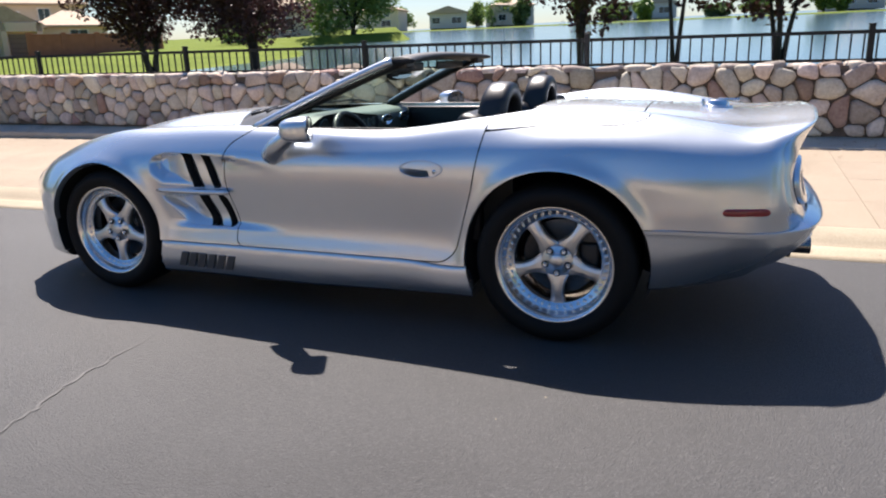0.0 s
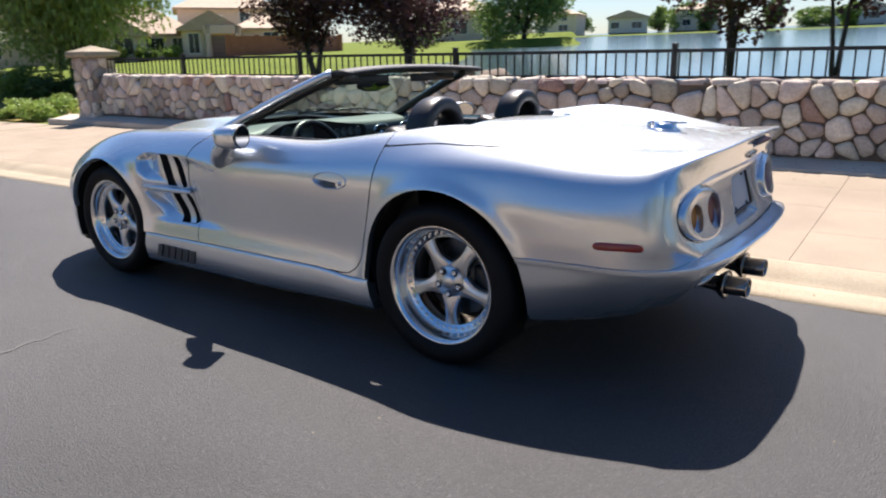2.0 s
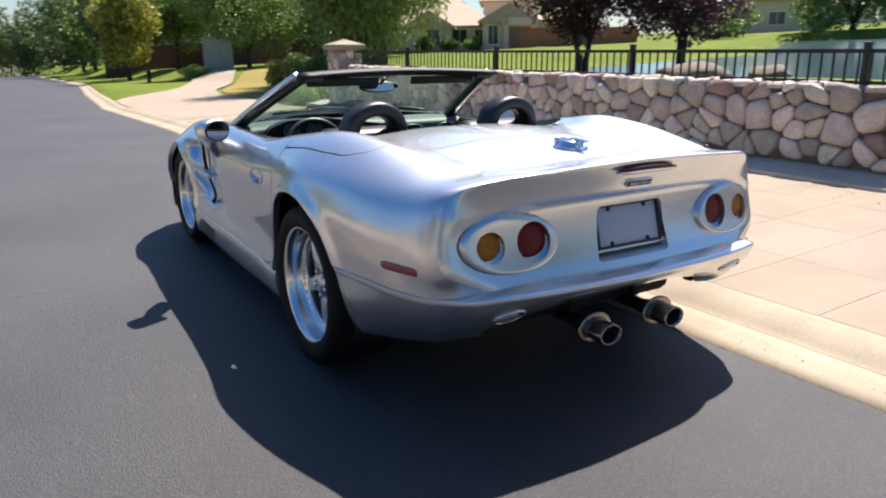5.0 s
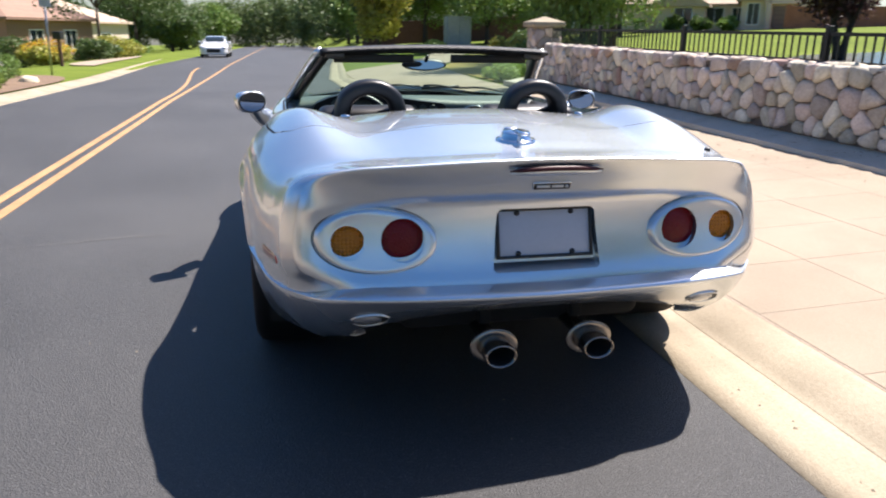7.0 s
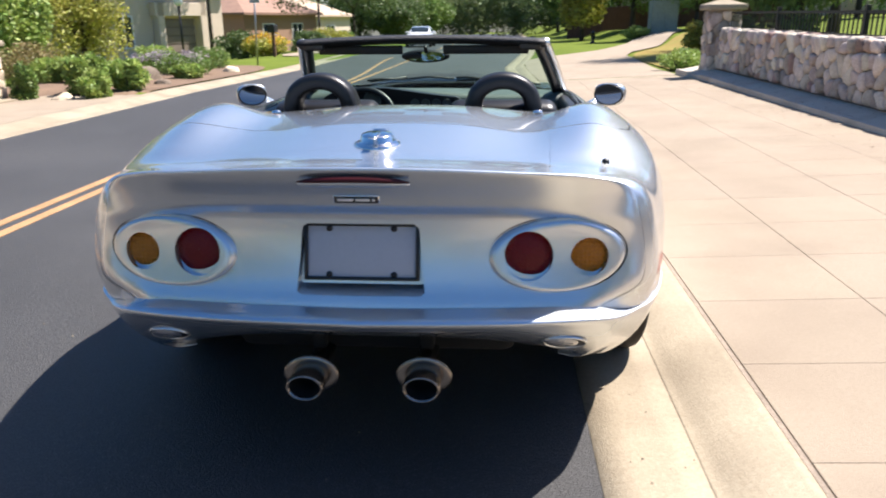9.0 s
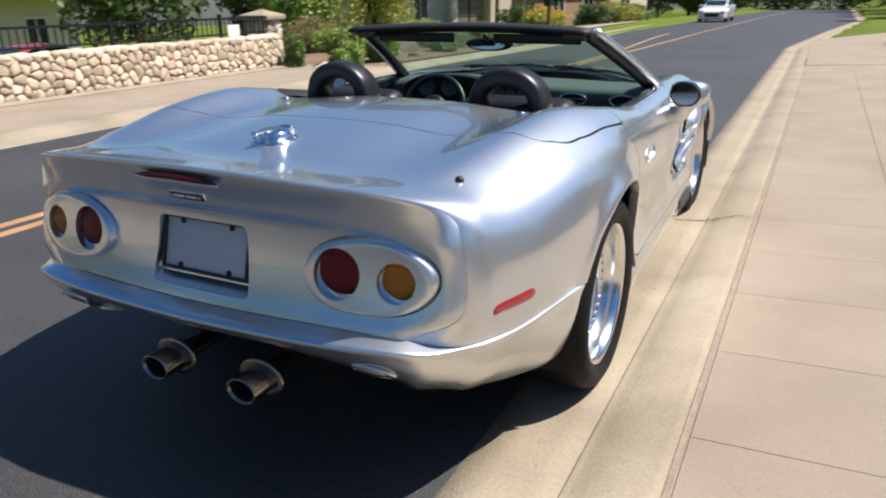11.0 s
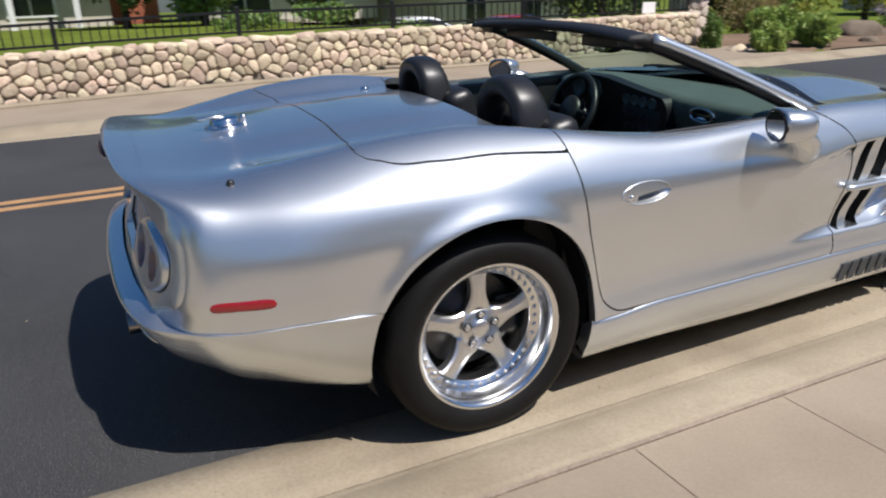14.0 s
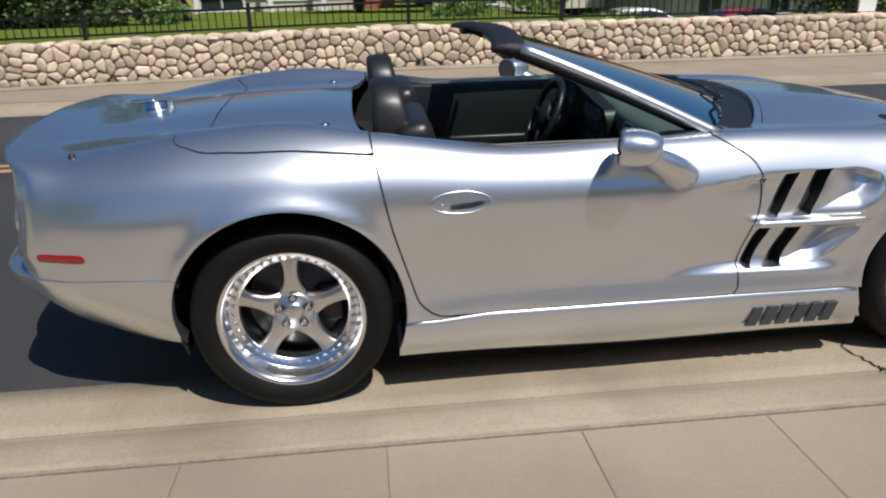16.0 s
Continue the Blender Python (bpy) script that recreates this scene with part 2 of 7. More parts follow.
LEAF_G = leaf_mat("leaf_green", (0.10, 0.17, 0.035), (0.20, 0.30, 0.07))
LEAF_D = leaf_mat("leaf_dark", (0.055, 0.095, 0.028), (0.12, 0.18, 0.05))
LEAF_F = leaf_mat("leaf_far", (0.075, 0.12, 0.04), (0.17, 0.22, 0.075))
LEAF_W = leaf_mat("leaf_willow", (0.19, 0.28, 0.055), (0.36, 0.46, 0.12))
LEAF_H = leaf_mat("leaf_hanging", (0.11, 0.165, 0.035), (0.25, 0.33, 0.08))
LEAF_R = leaf_mat("leaf_rust", (0.17, 0.15, 0.05), (0.34, 0.25, 0.10))
LEAF_P = leaf_mat("leaf_plum", (0.040, 0.014, 0.016), (0.11, 0.045, 0.045))
LEAF_Y = leaf_mat("leaf_yellow", (0.26, 0.27, 0.045), (0.46, 0.43, 0.09))
FLOWER_Y = leaf_mat("flower_yellow", (0.55, 0.33, 0.02), (0.75, 0.50, 0.05))
FLOWER_L = leaf_mat("flower_lilac", (0.36, 0.28, 0.36), (0.52, 0.44, 0.50))
STUCCO = mat("stucco_beige", (0.64, 0.53, 0.42), 0.9, 0, 0.08, 0.8, 30, 0.3, 80)
STUCCO_W = mat("stucco_pale", (0.60, 0.545, 0.47), 0.9, 0, 0.08, 0.8, 30, 0.3, 80)
ROOFT = mat("roof_tile", (0.38, 0.28, 0.20), 0.85, 0, 0.2, 2, 12, 0.8, 10, second=(0.50, 0.39, 0.29))
ROOFR = mat("roof_red", (0.27, 0.165, 0.12), 0.85, 0, 0.2, 2, 12, 0.8, 10)
BRICK = mat("red_brick", (0.33, 0.10, 0.055), 0.85, 0, 0.2, 3, 25, 0.5, 40)
WOODF = mat("fence_wood", (0.12, 0.06, 0.045), 0.8, 0, 0.25, 3, 30, 0.4, 40)
DARKGLASS = mat("dark_window", (0.02, 0.03, 0.035), 0.08, 0, 0.2, spec=0.6)
WHITE = mat("white_paint", (0.78, 0.78, 0.77), 0.35, 0, 0.03)
CARWHITE = mat("white_car_paint", (0.80, 0.81, 0.82), 0.2, 0, 0.02, coat=1.0)
UTIL = mat("utility_green", (0.24, 0.28, 0.25), 0.6, 0.1, 0.15)


# ---- tools ----
def part(name, bm, material, parent=None, label="", smooth=True):
    me = bpy.data.meshes.new(name)
    bm.to_mesh(me)
    bm.free()
    me.materials.append(material)
    if smooth:
        me.polygons.foreach_set("use_smooth", [True] * len(me.polygons))
    ob = new(name, me)
    if parent:
        ob.parent = parent
    if label:
        tagged(ob, label)
    return ob


def empty(name, m=None, **tags):
    ob = new(name)
    ob.empty_display_size = 0.1
    if m:
        ob.matrix_world = m
    return tagged(ob, **tags)


def raw(name, verts, faces, material, parent=None, label="", smooth=False):
    me = bpy.data.meshes.new(name)
    me.from_pydata([tuple(map(float, v)) for v in verts], [], [tuple(map(int, f)) for f in faces])
    me.materials.append(material)
    if smooth:
        me.polygons.foreach_set("use_smooth", [True] * len(me.polygons))
    ob = new(name, me)
    if parent:
        ob.parent = parent
    if label:
        tagged(ob, label)
    return ob


def box_bm(x0, x1, y0, y1, z0, z1, bevel=0.0, bm=None, seg=2):
    bm = bm or bmesh.new()
    r = bmesh.ops.create_cube(bm, size=1, matrix=Matrix.LocRotScale(((x0 + x1) / 2, (y0 + y1) / 2, (z0 + z1) / 2), None, (x1 - x0, y1 - y0, z1 - z0)))
    if bevel:
        es = {e for v in r["verts"] for e in v.link_edges}
        bmesh.ops.bevel(bm, geom=list(es), offset=bevel, segments=seg, affect="EDGES", profile=0.5)
    return bm


def cyl_bm(p, q, r0, r1=None, seg=20, bm=None):
    bm = bm or bmesh.new()
    p, q = Vector(p), Vector(q)
    d = q - p
    m = Matrix.Translation((p + q) / 2) @ d.to_track_quat("Z", "Y").to_matrix().to_4x4()
    bmesh.ops.create_cone(bm, cap_ends=True, segments=seg, radius1=r0, radius2=r0 if r1 is None else r1, depth=d.length, matrix=m)
    return bm


def lathe_bm(profile, seg=48, m=None, bm=None):
    """profile: (radius, height) along the local z axis."""
    bm = bm or bmesh.new()
    rings = []
    for r, h in profile:
        ring = []
        for i in range(seg):
            a = 2 * math.pi * i / seg
            v = Vector((r * math.cos(a), r * math.sin(a), h))
            ring.append(bm.verts.new(m @ v if m else v))
        rings.append(ring)
    for a, b in zip(rings, rings[1:]):
        for i in range(seg):
            bm.faces.new((a[i], a[(i + 1) % seg], b[(i + 1) % seg], b[i]))
    return bm


def tube_bm(points, r, seg=10, closed=False, bm=None, cap=True, squash=1.0):
    """A round tube along points; r a number or one for each point."""
    bm = bm or bmesh.new()
    P = [Vector(p) for p in points]
    n = len(P)
    R = [float(a) for a in r] if hasattr(r, "__len__") else [float(r)] * n
    rings = []
    up = Vector((0, 0, 1))
    for i in range(n):
        a, b = (P[(i - 1) % n], P[(i + 1) % n]) if closed else (P[max(i - 1, 0)], P[min(i + 1, n - 1)])
        t = (b - a).normalized()
        s = t.cross(up)
        if s.length < 0.05:
            s = t.cross(Vector((1, 0, 0)))
        s.normalize()
        u = s.cross(t).normalized()
        rings.append([bm.verts.new(P[i] + R[i] * (math.cos(2 * math.pi * k / seg) * s + squash * math.sin(2 * math.pi * k / seg) * u)) for k in range(seg)])
    for i in range(n if closed else n - 1):
        a, b = rings[i], rings[(i + 1) % n]
        for k in range(seg):
            bm.faces.new((a[k], a[(k + 1) % seg], b[(k + 1) % seg], b[k]))
    if cap and not closed:
        bm.faces.new(rings[0])
        bm.faces.new(rings[-1][::-1])
    bmesh.ops.recalc_face_normals(bm, faces=bm.faces)
    return bm


def spline(keys, n):
    """n points along a Catmull-Rom curve through keys."""
    K = np.array(keys, float)
    u = np.linspace(0, len(K) - 1, n)
    return np.stack([curve(np.arange(len(K)), K[:, c], u) for c in range(K.shape[1])], 1)


def curve(xs, ys, q):
    """A smooth curve through (xs, ys), xs rising, with slopes held to the neighbours' chord."""
    xs, ys, q = np.asarray(xs, float), np.asarray(ys, float), np.asarray(q, float)
    d = np.empty(len(xs))
    h = np.diff(xs)
    s = np.diff(ys) / h
    d[1:-1] = (s[:-1] * h[1:] + s[1:] * h[:-1]) / (h[:-1] + h[1:])
    d[0], d[-1] = s[0], s[-1]
    i = np.clip(np.searchsorted(xs, q, side="right") - 1, 0, len(xs) - 2)
    t = (q - xs[i]) / h[i]
    return ((2 * t**3 - 3 * t**2 + 1) * ys[i] + (t**3 - 2 * t**2 + t) * h[i] * d[i] + (-2 * t**3 + 3 * t**2) * ys[i + 1] + (t**3 - t**2) * h[i] * d[i + 1])


def step(a, b, x):
    t = np.clip((np.asarray(x, float) - a) / (b - a), 0, 1)
    return t * t * (3 - 2 * t)


class Skin:
    """A sheet of polygons with a normal at each point; it can be cut along any curve."""

    def __init__(self, V, N, F):
        self.V, self.N, self.F = np.asarray(V, float).reshape(-1, 3), np.asarray(N, float).reshape(-1, 3), F

    @classmethod
    def grid(cls, G, flip=False):
        G = np.asarray(G, float)
        a, b = np.gradient(G, axis=0), np.gradient(G, axis=1)
        N = np.cross(a, b)
        N /= np.linalg.norm(N, axis=2, keepdims=True) + 1e-12
        n, m = G.shape[:2]
        F = [(i * m + j, (i + 1) * m + j, (i + 1) * m + j + 1, i * m + j + 1) for i in range(n - 1) for j in range(m - 1)]
        if flip:
            N, F = -N, [f[::-1] for f in F]
        return cls(G.reshape(-1, 3), N.reshape(-1, 3), F)

    def cut(self, f):
        """The piece where f(points) < 0."""
        d = f(self.V)
        V, N, made, F, keep = [], [], {}, [], {}

        def old(i):
            if i not in keep:
                keep[i] = len(V)
                V.append(self.V[i])
                N.append(self.N[i])
            return keep[i]

        def mid(i, j):
            k = (min(i, j), max(i, j))
            if k not in made:
                t = d[k[0]] / (d[k[0]] - d[k[1]])
                made[k] = len(V)
                V.append(self.V[k[0]] * (1 - t) + self.V[k[1]] * t)
                N.append(self.N[k[0]] * (1 - t) + self.N[k[1]] * t)
            return made[k]

        for p in self.F:
            ins = [d[i] < 0 for i in p]
            if not any(ins):
                continue
            if all(ins):
                F.append(tuple(old(i) for i in p))
                continue
            q = []
            for a, b in zip(range(len(p)), [*range(1, len(p)), 0]):
                if ins[a]:
                    q.append(old(p[a]))
                if ins[a] != ins[b]:
                    q.append(mid(p[a], p[b]))
            if len(q) > 2:
                F.append(tuple(q))
        return Skin(np.array(V).reshape(-1, 3), np.array(N).reshape(-1, 3), F)

    def mirrored(self):
        s = np.array([-1.0, 1, 1])
        return Skin(self.V * s, self.N * s, [f[::-1] for f in self.F])

    def joined(self, o):
        k = len(self.V)
        return Skin(np.vstack([self.V, o.V]), np.vstack([self.N, o.N]), self.F + [tuple(i + k for i in f) for f in o.F])

    def both(self):
        return self.joined(self.mirrored())

    def moved(self, shift):
        return Skin(self.V + shift, self.N, self.F)

    def edges(self, where=None):
        seen = {}
        for f in self.F:
            for a, b in zip(f, f[1:] + f[:1]):
                k = (min(a, b), max(a, b))
                seen[k] = None if k in seen else (a, b)
        E = [e for e in seen.values() if e]
        if where is not None and E:
            M = np.array([(self.V[a] + self.V[b]) / 2 for a, b in E])
            E = [e for e, w in zip(E, where(M)) if w]
        return E

    def skirt(self, depth, where=None, way=None):
        """Folds the open edges inwards, so that the sheet shows a thickness."""
        E = self.edges(where)
        V, N, F = [], [], []
        k = len(self.V)
        for a, b in E:
            n = self.N[a] + self.N[b]
            n = n / (np.linalg.norm(n) + 1e-9)
            w = -n if way is None else np.array(way(self.V[a]))
            pa, pb = self.V[a], self.V[b]
            side = np.cross(pb - pa, n)
            side /= np.linalg.norm(side) + 1e-9
            i = k + len(V)
            wa = -self.N[a] / (np.linalg.norm(self.N[a]) + 1e-9) if way is None else w
            wb = -self.N[b] / (np.linalg.norm(self.N[b]) + 1e-9) if way is None else np.array(way(self.V[b]))
            V += [pa, pb, pb + wb * depth, pa + wa * depth]
            N += [side] * 4
            F.append((i + 1, i, i + 3, i + 2))
        if not V:
            return self
        return Skin(np.vstack([self.V, V]), np.vstack([self.N, N]), self.F + F)

    def build(self, name, material, parent=None, label=""):
        me = bpy.data.meshes.new(name)
        me.from_pydata(self.V.tolist(), [], self.F)
        me.polygons.foreach_set("use_smooth", [True] * len(me.polygons))
        N = self.N / (np.linalg.norm(self.N, axis=1, keepdims=True) + 1e-9)
        me.normals_split_custom_set_from_vertices(N.tolist())
        me.materials.append(material)
        ob = new(name, me)
        if parent:
            ob.parent = parent
        if label:
            tagged(ob, label)
        return ob


def poly_f(pts, axes):
    """Signed distance to a closed outline in two of the axes: negative inside."""
    Q = np.array(pts, float)

    def f(V):
        p = V[:, axes]
        best = np.full(len(p), 1e9)
        inside = np.zeros(len(p), bool)
        for a, b in zip(Q, np.roll(Q, -1, 0)):
            e = b - a
            t = np.clip(((p - a) @ e) / (e @ e + 1e-12), 0, 1)
            best = np.minimum(best, np.linalg.norm(p - a - t[:, None] * e, axis=1))
            c = (a[1] > p[:, 1]) != (b[1] > p[:, 1])
            with np.errstate(divide="ignore", invalid="ignore"):
                xx = (b[0] - a[0]) * (p[:, 1] - a[1]) / (b[1] - a[1]) + a[0]
            inside ^= c & (p[:, 0] < xx)
        return np.where(inside, -best, best)

    return f


def round_outline(pts, r, n=6):
    """A closed outline with its corners rounded."""
    P = [np.array(p, float) for p in pts]
    out = []
    for i, p in enumerate(P):
        a, b = P[i - 1] - p, P[(i + 1) % len(P)] - p
        k = min(r, 0.45 * np.linalg.norm(a), 0.45 * np.linalg.norm(b))
        s, e = p + a / np.linalg.norm(a) * k, p + b / np.linalg.norm(b) * k
        for t in np.linspace(0, 1, n):
            out.append((1 - t) ** 2 * s + 2 * t * (1 - t) * p + t * t * e)
    return out


# ---- ground, road, kerbs ----
def bend(y):
    """The street turns slowly left far ahead."""
    y = np.asarray(y, float)
    a = np.clip(y - 4, 0, 26)
    return -0.0004 * a * a - 0.002 * np.clip(y - 30, 0, 500)


def fall(y):
    """The street drops away gently ahead."""
    return -0.0135 * np.clip(np.asarray(y, float) - 10, 0, 500)


def west(x, y):
    """The far pavement and its wall sink a little towards the rear of the street."""
    return -0.002 * y + 0.022 * min(0.0, max(y, -10.0) + 0.5) * min(1.0, max(0.0, (-6.1 - x) / 1.9))


def grade(slope, x, y):
    return slope(x, y) if callable(slope) else slope * y


def strip(name, xz, y0, y1, material, thick=0.25, step_y=2.0, curved=True, slope=0.0, sway=None, **tags):
    """A long solid with the cross-section xz (left to right), running along y."""
    n = max(1, int((y1 - y0) / step_y))
    V, F = [], []
    if name == "kerb":
        xz = [tuple(p) for p in spline(xz, 17)]
    prof = list(xz) + [(xz[-1][0], xz[-1][1] - thick), (xz[0][0], xz[0][1] - thick)]
    m = len(prof)
    for i in range(n + 1):
        y = y0 + (y1 - y0) * i / n
        bx, bz = (float(bend(y)), float(fall(y))) if curved else (0, 0)
        V += [(x + bx + (sway(x, y) if sway else 0), y, z + bz + grade(slope, x, y)) for x, z in prof]
    for i in range(n):
        for j in range(m):
            a, b = i * m + j, i * m + (j + 1) % m
            F.append((a, b, b + m, a + m))
    F.append(tuple(range(m))[::-1])
    F.append(tuple(n * m + j for j in range(m)))
    ob = raw(name, V, F, material, smooth=name == "kerb" or name == "gutter")
    return tagged(ob, **tags)


def flare(x, y):
    """The street widens towards the crossing far ahead."""
    y = float(y)
    if x > -3:
        return (0.085 * min(max(y - 18, 0), 34) + 0.02 * max(y - 52, 0)) * min(1.0, (x + 3) / 3.6)
    return -0.045 * min(max(y - 18, 0), 60) * min(1.0, (-3 - x) / 2.55)


ROAD_L, ROAD_R, Y0, Y1 = -5.55, 0.68, -40.0, 190.0
strip("road", [(ROAD_L, -0.005), (-3.0, 0.042), (-1.2, 0.046), (ROAD_R, 0.046)], Y0, Y1, ASPHALT, sway=flare, label="dark sealed asphalt street with faint cracks", category="road", kind="structure")
strip("gutter", [(ROAD_R, 0.050), (0.80, 0.046), (0.90, 0.046), (0.985, 0.049)], Y0, Y1, CONCRETE, sway=flare, label="pale concrete gutter pan along the asphalt", category="gutter", kind="structure")
strip("kerb", [(0.985, 0.049), (1.015, 0.056), (1.06, 0.076), (1.11, 0.093), (1.16, 0.102), (1.25, 0.108)], Y0, Y1, CONCRETE, sway=flare, label="rolled concrete kerb beside the pavement", category="kerb", kind="structure")
strip("kerb", [(-6.12, 0.06), (-5.98, 0.055), (-5.86, 0.03), (-5.75, -0.001), (ROAD_L, -0.005)], Y0, Y1, CONCRETE, sway=flare, label="rolled concrete kerb on the far side of the street", category="kerb", kind="structure")
def pocket(x, y):
    """The left line swings out for a turning lane."""
    return -0.85 * float(step(11, 27, y))


for x, end, sway in ((-2.935, 27.0, pocket), (-2.765, Y1, None)):
    strip("road_line", [(x - 0.042, 0.0465), (x + 0.042, 0.0465)], Y0, end, YELLOW, thick=0.03, step_y=1.0, sway=sway, label="worn solid yellow centre line on asphalt", category="road line", kind="structure", group="double centre line")
strip("pavement", [(1.25, 0.099), (4.09, 0.212)], Y0, 11.4, CONCRETE, label="wide tan concrete pavement cut into slabs", category="pavement", kind="structure")
strip("pavement_far", [(-7.98, 0.05), (-6.12, 0.056)], Y0, 9.2, SLAB, step_y=1.0, slope=west, label="tan concrete pavement below the far stone wall", category="pavement", kind="structure")
strip("wall_footing", [(4.085, 0.215), (4.095, 0.252), (4.15, 0.256), (4.16, 0.244), (4.54, 0.318)], Y0, 11.6, FOOTING, thick=0.3, slope=0.006, label="raised concrete strip at the foot of the stone wall", category="kerb", kind="structure")
strip("wall_footing", [(-8.15, 0.085), (-8.02, 0.08), (-7.94, 0.07)], Y0, 8.2, CONCRETE, thick=0.2, step_y=1.0, slope=west, label="low concrete strip at the foot of the far wall", category="kerb", kind="structure")
# one sheet of ground: it lies under the street, rises behind the wall and goes down to the lake
GX = [-420, -120, -60, -30, -14, -9.0, -8.2, -6.2, -5.6, 0.9, 1.3, 4.35, 4.75, 5.2, 9.0, 13.0, 17.0, 19.0, 60, 190, 420]
GZ = [-13.0, -3.2, -1.1, -0.12, 0.25, 0.38, -0.22, -0.12, -0.25, -0.25, -0.2, -0.2, 0.72, 0.80, 0.76, 0.70, 0.62, 0.60, 2.1, 6.9, 15.5]


LAKE = [(27, -160), (27, -4), (20.5, 0), (18.5, 8), (21, 12.5), (36, 22.7), (57, 36.5), (66, 28), (69, 31), (84, 44), (113, 57), (200, 60), (200, -160)]


def lake_level(x):
    return -0.15 + 0.0415 * x


def in_lake(x, y):
    hit = False
    for (ax, ay), (bx, by) in zip(LAKE, LAKE[1:] + LAKE[:1]):
        if (ay > y) != (by > y) and x < ax + (y - ay) / (by - ay) * (bx - ax):
            hit = not hit
    return hit


def ground_z(x, y):
    if in_lake(x, y) and x < 128:
        return lake_level(x) - 0.7
    if x >= 128:
        return lake_level(128) + 0.2 + 0.030 * (x - 128)
    z = float(np.interp(x - float(bend(y)), GX, GZ)) + float(fall(y))
    if x > 5:
        cove = float(step(16, 30, y))
        z = z * (1 - cove) + cove * (0.3 + 0.050 * x - 0.008 * y)
    if x < -6.2 and y > 8:
        k = float(step(8, 9.5, y)) * (1 - float(step(-40, -80, x)))
        u = x - float(bend(y))
        z = z * (1 - k) + k * (float(np.interp(u, [-60, -30, -14, -9, -6.2], [-2.1, -1.0, -0.35, 0.10, 0.04])) + float(fall(y)))
    if x < -15:
        z -= 0.7 * float(step(-15, -19, x)) * float(step(4.5, 8, y)) * (1 - float(step(18, 26, y))) * (1 - float(step(-27, -33, x)))
    if 1.0 < x < 10 and y > 11.3:
        low = 0.080 + float(fall(y)) + 0.0398 * (x - 1.25)
        k = float(step(7.5, 10, x))
        z = low * (1 - k) + z * k
        if x < 1.2 + float(bend(y)) + flare(1.2, y):
            z = -0.25 + float(fall(y))
    return z


ys = list(np.arange(-300, -40, 20)) + list(np.arange(-40, 6, 2.0)) + list(np.arange(6, 24, 0.5)) + list(np.arange(24, 80, 2.0)) + list(np.arange(80, 420, 20))
xs = sorted(set(GX + [-6.4, -6.7, -7.3, -7.7, -8.6, -9.5, -10.0, -11.0, -12.0, 1.5, 2.5, 3.5, 4.55, 5.6, 6.3, 8.0, 10.0] + [18.4, 20.0] + list(np.arange(22, 72, 2.5)) + [78, 84, 100, 110, 120, 127, 129] + [1.2, 2.0, 3.0, 4.0, 5.0, 7, 11, 24, 30, 40, 90, -7, -10.5, -20, -45, -90]))
V = [(x + float(bend(y)) * (1 if x < 5 else 0), y, ground_z(x + float(bend(y)), y) + (0.02 * noise.noise(Vector((x * 0.4, y * 0.4, 0))) if abs(x) > 8.5 else 0)) for y in ys for x in xs]
m = len(xs)
F = [(i * m + j, i * m + j + 1, (i + 1) * m + j + 1, (i + 1) * m + j) for i in range(len(ys) - 1) for j in range(m - 1)]
tagged(raw("ground", V, F, GRASS, smooth=True), "green lawn and open ground round the street", "ground", kind="structure")
V = [(x, y, lake_level(x)) for x, y in ((14.0, -160), (200, -160), (200, 75), (14, 75))]
tagged(raw("lake", V, [(0, 1, 2, 3)], WATER), "pale blue rippled lake water", "lake", kind="structure")
# joints and cracks
for x0, z0, wd, lb in ((1.261, 0.1075, 0.017, "brown joint between kerb and pavement"),):
    strip("joint", [(x0 - wd / 2, z0), (x0 + wd / 2, z0)], Y0, 11.4, MORTAR, thick=0.02, label=lb, category="joint", kind="structure")


def crack(pts, width, seed, label, material=GAP):
    """A thin dark crack lying on the road or gutter."""
    rng = np.random.default_rng(seed)
    P = spline(pts, 40)
    P[1:-1, :2] += rng.normal(0, 0.008, (38, 2))
    V = []
    for i, p in enumerate(P):
        a = P[min(i + 1, 39)] - P[max(i - 1, 0)]
        n = np.array([-a[1], a[0], 0]) / (np.hypot(a[0], a[1]) + 1e-9)
        w = width * (0.4 + 0.9 * rng.uniform()) * math.sin(math.pi * (0.06 + 0.88 * i / 39))
        V += [tuple(p + n * w), tuple(p - n * w)]
    F = [(2 * i, 2 * i + 1, 2 * i + 3, 2 * i + 2) for i in range(39)]
    tagged(raw("crack", V, F, material), label, "crack", kind="structure")


crack([(0.69, 0.93, 0.054), (0.82, 0.90, 0.050), (0.97, 0.93, 0.053), (1.05, 0.92, 0.076), (1.15, 0.93, 0.105), (1.24, 0.92, 0.112)], 0.006, 3, "open crack across the concrete gutter")
for k, P in enumerate(([(-2.9, 0.28), (-2.2, 0.40), (-1.8, 0.49), (-1.35, 0.53)],)):
    crack([(x, y, float(np.interp(x, [-3.0, -1.2, 0.68], [0.042, 0.046, 0.046])) + 0.004) for x, y in P], 0.006, 40 + k, "faint pale crack in the asphalt", WORN)


